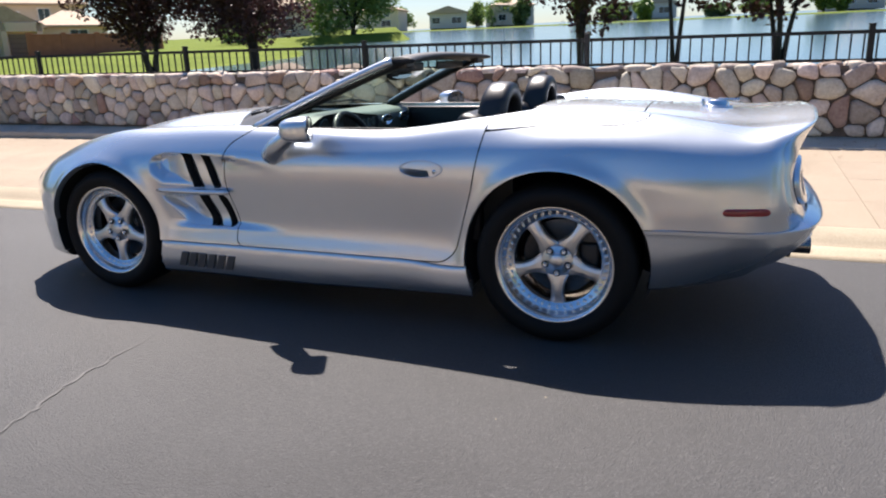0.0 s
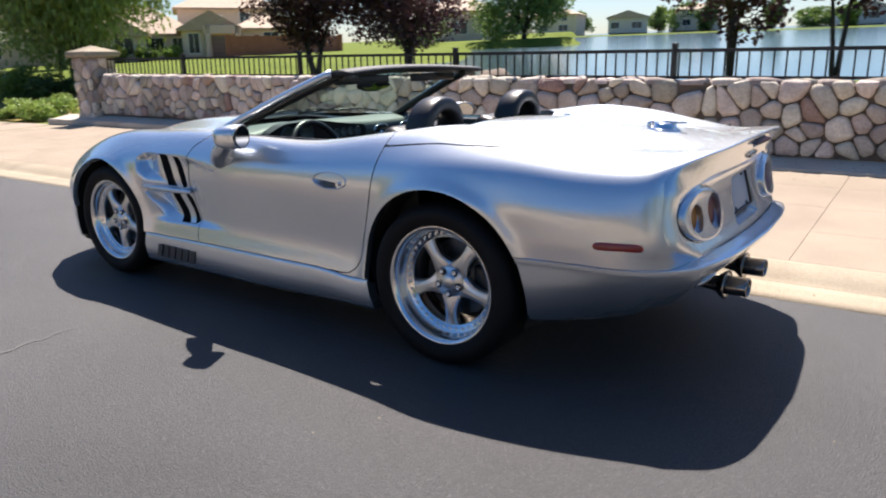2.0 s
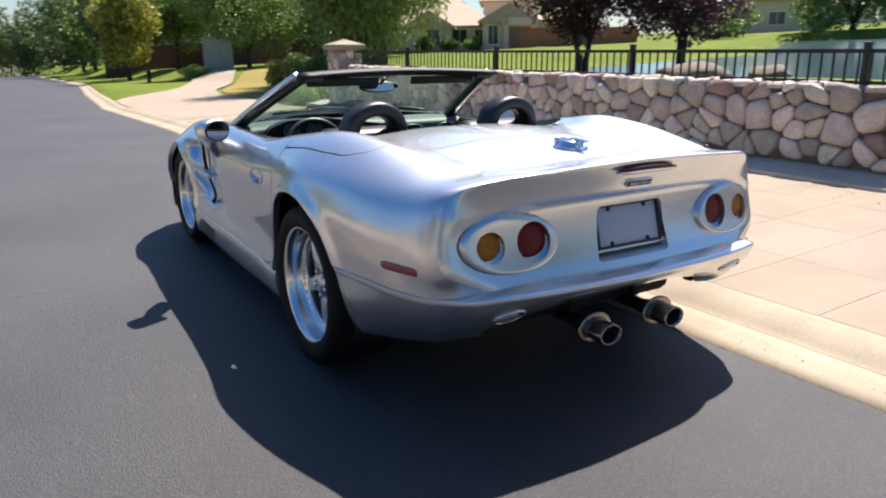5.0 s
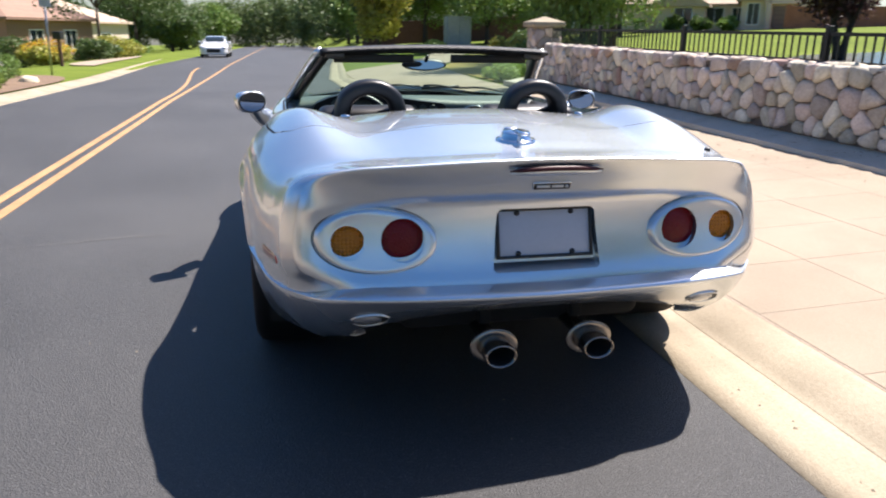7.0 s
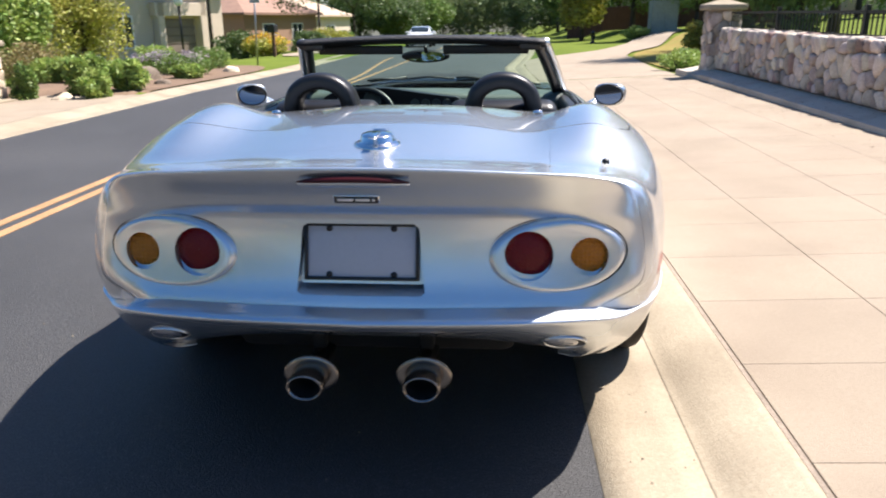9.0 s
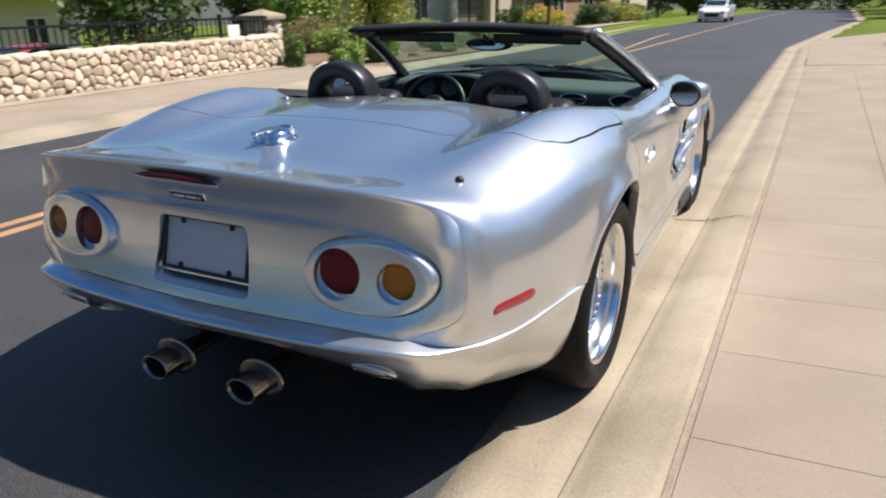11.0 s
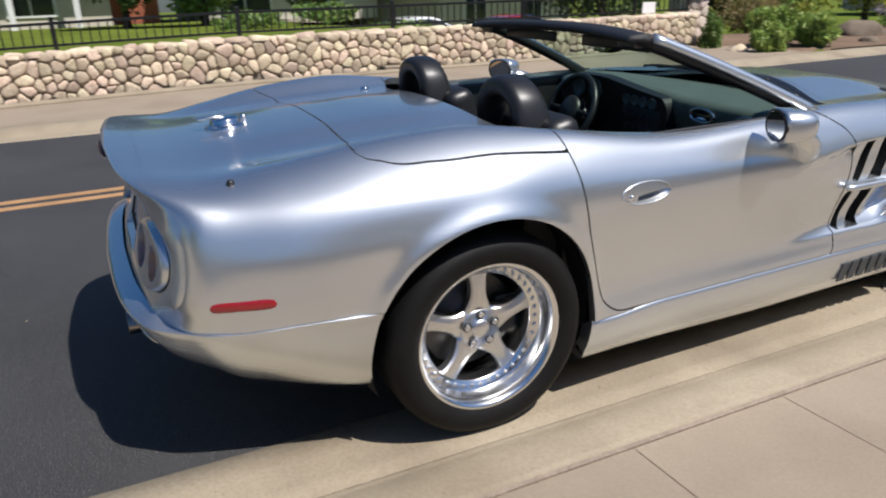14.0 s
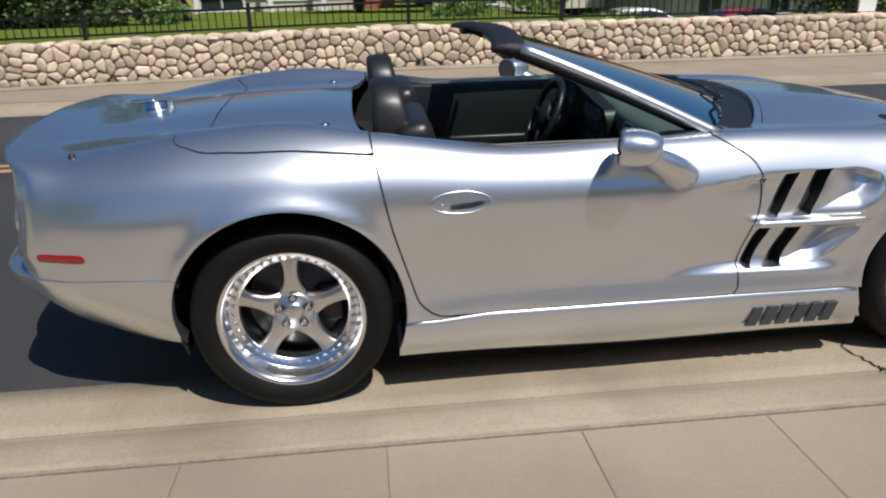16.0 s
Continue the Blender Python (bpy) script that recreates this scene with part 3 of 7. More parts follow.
# ---- the silver roadster ----
KY = [-2.16, -2.08, -2.0, -1.8, -1.5, -1.2, -0.9, -0.5, 0.0, 0.4, 0.8, 1.2, 1.5, 1.75, 1.92]
CREASE_X = [0.670, 0.785, 0.836, 0.893, 0.932, 0.945, 0.922, 0.905, 0.895, 0.885, 0.880, 0.900, 0.885, 0.80, 0.63]
CREASE_Z = [0.530, 0.524, 0.526, 0.535, 0.539, 0.53, 0.350, 0.341, 0.339, 0.337, 0.335, 0.36, 0.40, 0.41, 0.42]
LOWER_X = [0.795, 0.828, 0.848, 0.898, 0.937, 0.955, 0.908, 0.888, 0.876, 0.868, 0.868, 0.905, 0.893, 0.81, 0.64]
LOWER_Z = [0.622, 0.632, 0.64, 0.637, 0.635, 0.63, 0.48, 0.47, 0.46, 0.455, 0.455, 0.55, 0.52, 0.50, 0.50]
UPPER_X = [0.784, 0.812, 0.836, 0.886, 0.936, 0.960, 0.930, 0.915, 0.905, 0.893, 0.885, 0.892, 0.873, 0.79, 0.62]
UPPER_Z = [0.80, 0.782, 0.765, 0.76, 0.75, 0.755, 0.725, 0.72, 0.72, 0.70, 0.69, 0.70, 0.63, 0.58, 0.57]
SHOULDER_X = [0.732, 0.760, 0.780, 0.825, 0.880, 0.905, 0.892, 0.880, 0.868, 0.850, 0.832, 0.825, 0.805, 0.72, 0.55]
SHOULDER_Z = [0.888, 0.880, 0.872, 0.872, 0.878, 0.885, 0.862, 0.838, 0.832, 0.830, 0.818, 0.80, 0.73, 0.66, 0.62]
EDGE_X = [0.600, 0.622, 0.642, 0.670, 0.705, 0.730, 0.785, 0.805, 0.800, 0.765, 0.735, 0.71, 0.68, 0.61, 0.46]
EDGE_Z = [0.932, 0.925, 0.918, 0.938, 0.972, 0.990, 0.955, 0.900, 0.900, 0.905, 0.890, 0.868, 0.80, 0.71, 0.65]
DIP_X = [0.40, 0.420, 0.44, 0.46, 0.49, 0.50, 0.60, 0.62, 0.62, 0.60, 0.56, 0.52, 0.48, 0.40, 0.26]
DIP_Z = [0.948, 0.937, 0.926, 0.925, 0.930, 0.940, 0.925, 0.910, 0.910, 0.90, 0.885, 0.855, 0.80, 0.72, 0.66]
INNER_X = [0.20, 0.205, 0.21, 0.22, 0.23, 0.23, 0.25, 0.25, 0.25, 0.26, 0.26, 0.26, 0.24, 0.20, 0.13]
INNER_Z = [0.957, 0.947, 0.937, 0.943, 0.952, 0.963, 0.953, 0.95, 0.95, 0.945, 0.93, 0.895, 0.83, 0.745, 0.67]
MID_Z = [0.960, 0.950, 0.940, 0.948, 0.957, 0.968, 0.958, 0.95, 0.95, 0.95, 0.935, 0.90, 0.835, 0.75, 0.675]
ARCH_R, ARCH_F = (-1.217, 0.375, 0.388), (1.212, 0.362, 0.366)


def tail_y(x, z):
    """How far back the tail panel stands at (x, z)."""
    x = np.abs(x)
    mid = curve([0.50, 0.545, 0.60, 0.70, 0.79, 0.814, 0.830, 0.86, 0.93, 0.97], [-2.217, -2.209, -2.191, -2.163, -2.150, -2.149, -2.152, -2.163, -2.200, -2.218], z)
    hollow = ((x / 0.735) ** 4 + (np.abs(z - 0.66) / 0.168) ** 4) ** 0.25
    return mid + 0.013 * step(1.10, 0.90, hollow) + 0.085 * x**2 + 0.55 * np.clip(x - 0.60, 0, 1) ** 2 + 0.62 * np.clip(x - 0.45, 0, 1) ** 2 * step(0.80, 0.92, z)


def side_skin():
    ys = np.linspace(KY[0], KY[-1], 238)
    cols = [(CREASE_X, CREASE_Z), (LOWER_X, LOWER_Z), (UPPER_X, UPPER_Z), (SHOULDER_X, SHOULDER_Z), (EDGE_X, EDGE_Z), (DIP_X, DIP_Z), (INNER_X, INNER_Z), ([0] * 15, MID_Z)]
    X = np.stack([curve(KY, c[0], ys) for c in cols], 1)
    Z = np.stack([curve(KY, c[1], ys) for c in cols], 1)
    u = np.linspace(0, 7, 7 * 9 + 1)
    G = np.zeros((len(ys), len(u), 3))
    for i, y in enumerate(ys):
        xs = np.concatenate([X[i], [-X[i, -2]]])
        zs = np.concatenate([Z[i], [Z[i, -2]]])
        k = np.arange(9)
        G[i, :, 0] = curve(k, xs, u)
        G[i, :, 2] = curve(k, zs, u)
        w = float(np.clip((-1.55 - y) / (-1.55 - KY[0]), 0, 1)) ** 2
        end = tail_y(G[i, :, 0], G[i, :, 2])
        G[i, :, 1] = y + w * (end - KY[0])
        nose = float(np.clip((y - 1.3) / 0.62, 0, 1)) ** 2
        G[i, :, 1] += nose * 0.14 * (1 - (G[i, :, 0] / 0.64) ** 2 * 0.7)
    # flared lips round the wheel openings
    for yc, zc, r in (ARCH_R, ARCH_F):
        d = np.hypot(G[..., 1] - yc, G[..., 2] - zc) - r
        G[..., 0] += np.where(G[..., 0] > 0.7, 0.016 * np.exp(-((d / 0.035) ** 2)), 0)
    # scallops that run from the vents into the door
    y, z = G[..., 1], G[..., 2]
    ramp = np.clip((y - 0.07) / 0.34, 0, 1) * step(0.82, 0.58, y) * (G[..., 0] > 0.75)
    top, bot = 0.716 + 0.057 * np.clip(y / 0.42, 0, 1), 0.419
    band = step(0, 0.016, top - z) * step(0, 0.010, z - bot)
    G[..., 0] -= 0.030 * ramp**1.2 * band
    return Skin.grid(G)


def circle_f(c, side=0.6):
    return lambda V: np.where(np.abs(V[:, 0]) > side, np.hypot(V[:, 1] - c[0], V[:, 2] - c[1]) - c[2], 1.0)


def base_y(x):
    """The foot of the windscreen in plan."""
    return 0.60 - 0.55 * np.abs(x) ** 2


def soften(s, panel):
    """Rounds the edge where the flank turns into the tail panel."""
    ring = side_skin().V[:64]
    q = np.linspace(0, 63, 500)
    R = np.stack([np.interp(q, np.arange(64), ring[:, k]) for k in range(3)], 1)
    t = np.gradient(R[:, [0, 2]], axis=0)
    out = np.stack([t[:, 1], -t[:, 0]], 1) / (np.linalg.norm(t, axis=1, keepdims=True) + 1e-9)
    out *= np.sign(np.sum(out * (R[:, [0, 2]] - [0.3, 0.72]), 1))[:, None]
    rad = 0.016 + 0.064 * step(0.925, 0.83, R[:, 2])
    V, N = s.V.copy(), s.N.copy()
    for i in np.flatnonzero(V[:, 1] < -1.98):
        p = V[i] * [math.copysign(1, V[i, 0]), 1, 1]
        d = np.linalg.norm(R - p, axis=1)
        k = int(np.argmin(d))
        f = 1 - d[k] / rad[k]
        if f <= 0:
            continue
        o = np.array([out[k, 0] * math.copysign(1, V[i, 0]), 0, out[k, 1]])
        back = np.array([0, -1.0, 0])
        V[i] -= 0.25 * rad[k] * f * f * (o + back)
        a = math.atan2(0.5 * f, 1 - 0.5 * f)
        n = N[i] / (np.linalg.norm(N[i]) + 1e-9)
        N[i] = n * math.cos(a) + (o if panel else back) * math.sin(a)
    return Skin(V, N, s.F)


car = empty("sports_car", label="silver two-seat open sports car with black interior parked at the kerb", category="car")
skin = side_skin()
skin = skin.cut(lambda V: -circle_f(ARCH_R)(V)).cut(lambda V: -circle_f(ARCH_F)(V))


def cockpit_f(V):
    x, y = np.abs(V[:, 0]), V[:, 1]
    xin = 0.772 - 0.06 * step(0.05, 0.32, y) - 0.10 * step(-0.80, -1.0, y)
    back = -0.985 + 0.10 * (x / 0.77) ** 4
    return np.maximum.reduce([x - xin, y - base_y(x) - 0.10, back - y])


skin = skin.cut(lambda V: -cockpit_f(V))
DOOR = round_outline([(0.10, 0.99), (0.26, 0.905), (0.385, 0.830), (0.420, 0.76), (0.428, 0.62), (0.370, 0.45), (0.380, 0.332), (-0.725, 0.336), (-0.785, 0.385), (-0.868, 0.67), (-0.925, 0.96), (-0.93, 1.05)], 0.05, 5)
door_f = poly_f(DOOR, [1, 2])
VENT_A = round_outline([(0.425, 0.769), (0.60, 0.783), (0.79, 0.787), (0.875, 0.757), (0.864, 0.675), (0.815, 0.616), (0.445, 0.612), (0.436, 0.69)], 0.05, 5)
VENT_B = round_outline([(0.432, 0.578), (0.822, 0.581), (0.79, 0.535), (0.705, 0.442), (0.655, 0.420), (0.385, 0.423), (0.392, 0.46)], 0.035, 5)
vent_f = [poly_f(VENT_A, [1, 2]), poly_f(VENT_B, [1, 2])]
LID = lambda V: np.maximum.reduce([np.abs(V[:, 0]) - 0.545 + 0.03 * step(-1.5, -2.1, V[:, 1]), V[:, 1] + 1.505, -2.115 - V[:, 1]])


def tonneau_f(V):
    x, y = np.abs(V[:, 0]), V[:, 1]
    xlim = curve([-1.60, -1.56, -1.50, -1.36, -1.15, -0.9], [0.60, 0.74, 0.80, 0.842, 0.858, 0.862], np.clip(y, -1.6, -0.9))
    back = -1.50 - 0.06 * step(0.50, 0.66, x)
    return np.maximum.reduce([x - xlim, back - y, y + 0.915, 0.885 - V[:, 2]])


def hood_f(V):
    x, y = np.abs(V[:, 0]), V[:, 1]
    return np.maximum.reduce([x - 0.60 + 0.12 * step(1.0, 1.9, y), 0.72 - 0.5 * x**2 - y, y - 1.85])


def split(s, f, gap=0.0022):
    return s.cut(lambda V: f(V) + gap), s.cut(lambda V: gap - f(V))


# near-black sheets set behind the door gaps stand in for their shade
gap_shade = skin.cut(lambda V: np.where(V[:, 0] > 0.3, np.abs(door_f(V)) - 0.010, 1.0))
gap_shade = Skin(gap_shade.V - 0.007 * gap_shade.N, gap_shade.N, gap_shade.F)
for q in (gap_shade, gap_shade.mirrored()):
    q.build("door_seal", GAP, car)
# the same under the tonneau gap, added to keep sun from shining through
gap_shade = skin.cut(lambda V: np.abs(tonneau_f(V)) - 0.016)
gap_shade = Skin(gap_shade.V - 0.010 * gap_shade.N, gap_shade.N, gap_shade.F)
for q in (gap_shade, gap_shade.mirrored()):
    q.build("tonneau_seal", GAP, car)
door_s, skin = split(skin, lambda V: np.where(V[:, 0] > 0.3, door_f(V), 1.0), 0.0030)
door_full = door_s
HANDLE = (-0.640, 0.747, 0.100, 0.036)
door_s = door_s.cut(lambda V: np.where(V[:, 0] > 0.7, 1 - np.hypot((V[:, 1] - HANDLE[0]) / HANDLE[2], (V[:, 2] - HANDLE[1]) / HANDLE[3]), -1.0))
lid_s, skin = split(skin, LID, 0.0003)
ton_s, skin = split(skin, tonneau_f, 0.0034)
hood_s, skin = split(skin, hood_f)
recess = []
for f in vent_f:
    g = lambda V, f=f: np.where(V[:, 0] > 0.6, f(V), 1.0)
    recess.append(skin.cut(g))
    skin = skin.cut(lambda V: -g(V))
off = lambda M: np.abs(M[:, 0]) > 0.002
invent = lambda M: (M[:, 1] > 0.36) & (M[:, 1] < 0.95) & (M[:, 2] > 0.36) & (M[:, 2] < 0.80) & (M[:, 0] > 0.6) & (np.minimum(np.abs(vent_f[0](M)), np.abs(vent_f[1](M))) < 0.004)
skin = skin.skirt(0.065, invent, lambda p: (-1.0, 0.0, 0.0))
soften(skin, False).skirt(0.03, lambda M: off(M) & (M[:, 1] - tail_y(M[:, 0], M[:, 2]) > 0.03) & ~((M[:, 1] > 0.36) & (M[:, 1] < 0.95) & (M[:, 2] > 0.36) & (M[:, 2] < 0.80) & (M[:, 0] > 0.6))).both().build("body", PAINT, car, "silver metallic body shell")
door_sk = door_s.skirt(0.03, off)
doors = [s.build("door", PAINT, car) for s in (door_sk, door_sk.mirrored())]
lid_s.skirt(0.015, off).both().build("boot_lid", PAINT, car)
ton_s.skirt(0.02, off).both().build("tonneau_panel", PAINT, car)
hood_s.skirt(0.02, off).both().build("bonnet", PAINT, car)

# tail panel: fills the ring that the body ends in
ring = side_skin().V[:64]
k = int(np.argmax(ring[:, 0]))
zt = lambda x: float(np.interp(x, ring[k:, 0][::-1], ring[k:, 2][::-1]))
zb = lambda x: float(np.interp(x, ring[: k + 1, 0], ring[: k + 1, 2])) if x > ring[0, 0] else float(np.interp(x, [0, 0.5, ring[0, 0]], [0.530, 0.532, ring[0, 2]]))
xs = ring[k, 0] * np.sin(np.linspace(0, 1, 70) * math.pi / 2)
G = np.zeros((70, 44, 3))
for i, x in enumerate(xs):
    zz = np.linspace(zb(x), zt(x), 44)
    G[i, :, 0], G[i, :, 2] = x, zz
    G[i, :, 1] = tail_y(x, zz) + 0.001
POCKET = [(-0.160, 0.790), (0.160, 0.790), (0.168, 0.70), (0.178, 0.588), (-0.178, 0.588), (-0.168, 0.70)]
pocket_f = poly_f(round_outline(POCKET, 0.012, 4), [0, 2])
tail = Skin.grid(G)
if tail.N[:, 1].mean() > 0:
    tail = Skin(tail.V, -tail.N, [f[::-1] for f in tail.F])
soften(tail, True).both().cut(lambda V: -pocket_f(V)).build("tail_panel", PAINT, car)

# rear bumper: a lip that runs on into the side seam, and a valance that curls under
SV = side_skin().V.reshape(-1, 64, 3)[:, 0]
side_x = lambda y: float(np.interp(y, SV[:, 1], SV[:, 0]))
side_z = lambda y: float(np.interp(y, SV[:, 1], SV[:, 2]))
PLAN = [(0, -2.262), (0.3, -2.254), (0.48, -2.238), (0.60, -2.216), (0.70, -2.180)] + [(side_x(y) + 0.010 - 0.006 * float(step(-2.1, -1.9, y)), y) for y in (-2.10, -2.04, -1.97, -1.89, -1.8, -1.7, -1.6, -1.5, -1.42)]
pl = spline(PLAN, 90)
lips = np.array([float(np.interp(x, [0, 0.5, 0.66, 0.76], [0.531, 0.535, 0.535, side_z(-2.10) - 0.006])) if y < -2.10 else side_z(y) - 0.002 for x, y in pl])
for _ in range(10):
    pl[1:-1] = (pl[:-2] + 2 * pl[1:-1] + pl[2:]) / 4
    lips[1:-1] = (lips[:-2] + 2 * lips[1:-1] + lips[2:]) / 4
G = np.zeros((90, 20, 3))
for i, (x, y) in enumerate(pl):
    a = pl[min(i + 1, 89)] - pl[max(i - 1, 0)]
    nrm = np.array([a[1], -a[0]]) / np.linalg.norm(a)
    w = 1 - float(step(0.45, 0.90, x))
    lip = lips[i]
    bottom = float(curve([0, 0.25, 0.45, 0.60, 0.75, 0.86, 0.95], [0.408, 0.400, 0.380, 0.360, 0.330, 0.288, 0.256], x))
    mid = 1 - float(step(0.20, 0.80, x))
    h = bottom - lip
    prof = [(-0.050 - 0.010 * w, 0.014 + 0.006 * w), (-0.016 * w - 0.003, 0.009 * w), (0, -0.002), (-0.001 - 0.004 * w, -0.016), (-0.006 - 0.010 * w, -0.032)]
    lean = 1 - float(step(0.35, 0.92, x))
    tuck = 0.55 + 0.45 * float(step(0.93, 0.86, x))
    prof += [(-0.022 * tuck - 0.012 * lean, h * 0.34), (-0.055 * tuck - 0.024 * lean - 0.01 * mid, h * 0.60), (-0.105 * tuck - 0.036 * lean - 0.03 * mid, h * 0.84), (-0.150 * tuck - 0.044 * lean - 0.05 * mid, h * 0.97), (-0.20 * tuck - 0.06 * lean - 0.05 * mid, h)]
    q = spline(prof, 20)
    for j in range(20):
        G[i, j] = (*(np.array([x, y]) + nrm * q[j, 0]), lip + q[j, 1])
VAL = G.copy()
val = Skin.grid(G, flip=True).cut(lambda V: -circle_f(ARCH_R)(V))
val.skirt(0.03, lambda M: M[:, 1] > -1.7).both().build("rear_bumper", PAINT, car)

# sills
for sgn in (1, -1):
    ys = np.linspace(-0.86, 0.86, 60)
    G = np.zeros((60, 12, 3))
    for i, y in enumerate(ys):
        foot = 0.163 + 0.020 * float(step(0.1, -0.85, y))
        cx, cz = float(curve(KY, CREASE_X, y)), float(curve(KY, CREASE_Z, y)) - 0.004
        q = spline([(-0.014, 0.0), (-0.002, -0.003), (0.004, -0.03), (0.004, -0.09), (-0.012, foot + 0.008 - cz), (-0.06, foot - cz), (-0.2, foot + 0.003 - cz)], 12)
        G[i, :, 0], G[i, :, 1], G[i, :, 2] = cx + q[:, 0], y, cz + q[:, 1]
    s = Skin.grid(G, flip=True).cut(lambda V: -circle_f(ARCH_R)(V)).cut(lambda V: -circle_f(ARCH_F)(V)).skirt(0.05, lambda M: np.abs(M[:, 1]) > 0.6)
    (s if sgn > 0 else s.mirrored()).build("sill", PAINT, car)

# nose: lower bumper and closing cap
ys = np.linspace(0.86, KY[-1], 60)
G = np.zeros((60, 10, 3))
for i, y in enumerate(ys):
    cx, cz = float(curve(KY, CREASE_X, y)), float(curve(KY, CREASE_Z, y))
    nose = float(np.clip((y - 1.3) / 0.62, 0, 1)) ** 2
    yy = y + nose * 0.14 * (1 - (cx / 0.64) ** 2 * 0.7)
    zb = 0.19
    for j, q in enumerate(spline([(0, cz), (0.004, cz * 0.7 + zb * 0.3), (-0.005, cz * 0.35 + zb * 0.65), (-0.03, zb), (-0.2, zb)], 10)):
        G[i, j] = (cx + q[0], yy, q[1])
fb = Skin.grid(G, flip=True).cut(lambda V: -circle_f(ARCH_F)(V))
for s in (fb.cut(lambda V: 1.2 - V[:, 1]), fb.cut(lambda V: V[:, 1] - 1.2)):
    name = "front_bumper_corner" if s.V[:, 1].mean() > 1.2 else "front_wing_edge"
    s.build(name, PAINT, car)
    s.mirrored().build(name, PAINT, car)
# the cap
def nose_ring():
    cols = [(CREASE_X, CREASE_Z), (LOWER_X, LOWER_Z), (UPPER_X, UPPER_Z), (SHOULDER_X, SHOULDER_Z), (EDGE_X, EDGE_Z), (DIP_X, DIP_Z), (INNER_X, INNER_Z), ([0] * 15, MID_Z)]
    pts = [(c[0][-1], c[1][-1]) for c in cols]
    pts = [(0.0, 0.19), (0.30, 0.19), (0.57, 0.20), (0.63, 0.28)] + pts
    return spline(pts, 60)
ring = nose_ring()
G = np.zeros((12, 60, 3))
for i, t in enumerate(np.linspace(0, 1, 12)):
    k = math.cos(t * math.pi / 2)
    G[i, :, 0] = ring[:, 0] * k
    G[i, :, 2] = 0.42 + (ring[:, 1] - 0.42) * (0.35 + 0.65 * k)
    G[i, :, 1] = KY[-1] + 0.14 * (1 - (ring[:, 0] / 0.64) ** 2 * 0.7) + 0.06 * math.sin(t * math.pi / 2)
Skin.grid(G).both().build("nose", PAINT, car)


# vents behind the front wheels
def vent_parts(s, sgn):
    put = lambda k: k if sgn > 0 else k.mirrored()
    for k, r in enumerate(recess):
        c0, zc, slope = (0.537, 0.700, 0.36) if k == 0 else (0.464, 0.505, 0.43)
        rim = vent_f[k]
        # a smooth sheet through the body's side, to be pressed in
        poly = lambda y, z: np.stack([1 + 0 * y, y, z, y * y, y * z, z * z, y**3, y * y * z, y * z * z, z**3], -1)
        fit = np.linalg.lstsq(poly(r.V[:, 1], r.V[:, 2]), r.V[:, 0], rcond=None)[0]

        def sheet(lo, hi, depth):
            Y, Z = np.meshgrid(np.linspace(0.37, 0.90, 103), np.linspace(0.39, 0.80, 83), indexing="ij")
            al = Y - c0 - slope * (Z - zc)
            G = np.stack([poly(Y, Z) @ fit - depth(al, Y, Z), Y, Z], -1)
            g = Skin.grid(G)
            along = lambda V: V[:, 1] - c0 - slope * (V[:, 2] - zc)
            return g.cut(lambda V: np.maximum.reduce([rim(V), lo - along(V), along(V) - hi]))

        lips = (0.0, 0.115)
        side = lambda Y, Z: -rim(np.stack([0 * Y.ravel(), Y.ravel(), Z.ravel()], 1)).reshape(Y.shape)
        low = lambda Z: 0.030 + 0.060 * step(zc + 0.05, zc - 0.05, Z)
        pieces = [("vent_edge", -0.3, lips[0] - 0.010, lambda a, Y, Z: 0.004 + 0.052 * step(-0.062, 0.0, a)),
                  ("vent_fin", lips[0], lips[1] - 0.010, lambda a, Y, Z: 0.009 + 0.050 * step(0.047, 0.117, a)),
                  ("vent_scoop", lips[1], 0.6, lambda a, Y, Z: 0.002 + np.minimum(0.008 + 0.040 * step(0.115, 0.27, a), 0.045 * step(0.0, 1.0, side(Y, Z) / low(Z))))]
        for name, lo, hi, depth in pieces:
            p = sheet(lo, hi, depth)
            if not len(p.F):
                continue
            put(p).build(name, PAINT, car)
            # rear walls of the fins are black, imitating shade between the louvres
            if lo > -0.2:
                wall = p.skirt(0.055, lambda M, lo=lo: np.abs(M[:, 1] - c0 - slope * (M[:, 2] - zc) - lo) < 0.003, lambda q: (-1.0, 0.0, 0.0))
                if len(wall.F) > len(p.F):
                    put(Skin(wall.V, wall.N, wall.F[len(p.F):])).build("louvre_gap", GAP, car)
        # black sheets take the place of the deep shade inside the slots
        for c in lips:
            put(sheet(c - 0.034, c + 0.012, lambda a, Y, Z, c=c: 0.046 + 0.014 * step(c - 0.03, c, a))).build("vent_slot", GAP, car, "black sheet standing for the shade deep in the vent")
    # the bar between the two openings
    pts = [(float(curve(KY, LOWER_X, y)) * 0.55 + float(curve(KY, UPPER_X, y)) * 0.45 - 0.004, y, 0.597 - 0.004 * math.sin((y - 0.4) * 7)) for y in np.linspace(0.405, 0.845, 16)]
    pts = [(sgn * a, b, c) for a, b, c in pts]
    part("vent_bar", tube_bm(pts, [0.006] + [0.015] * 14 + [0.01], 8), PAINT, car)


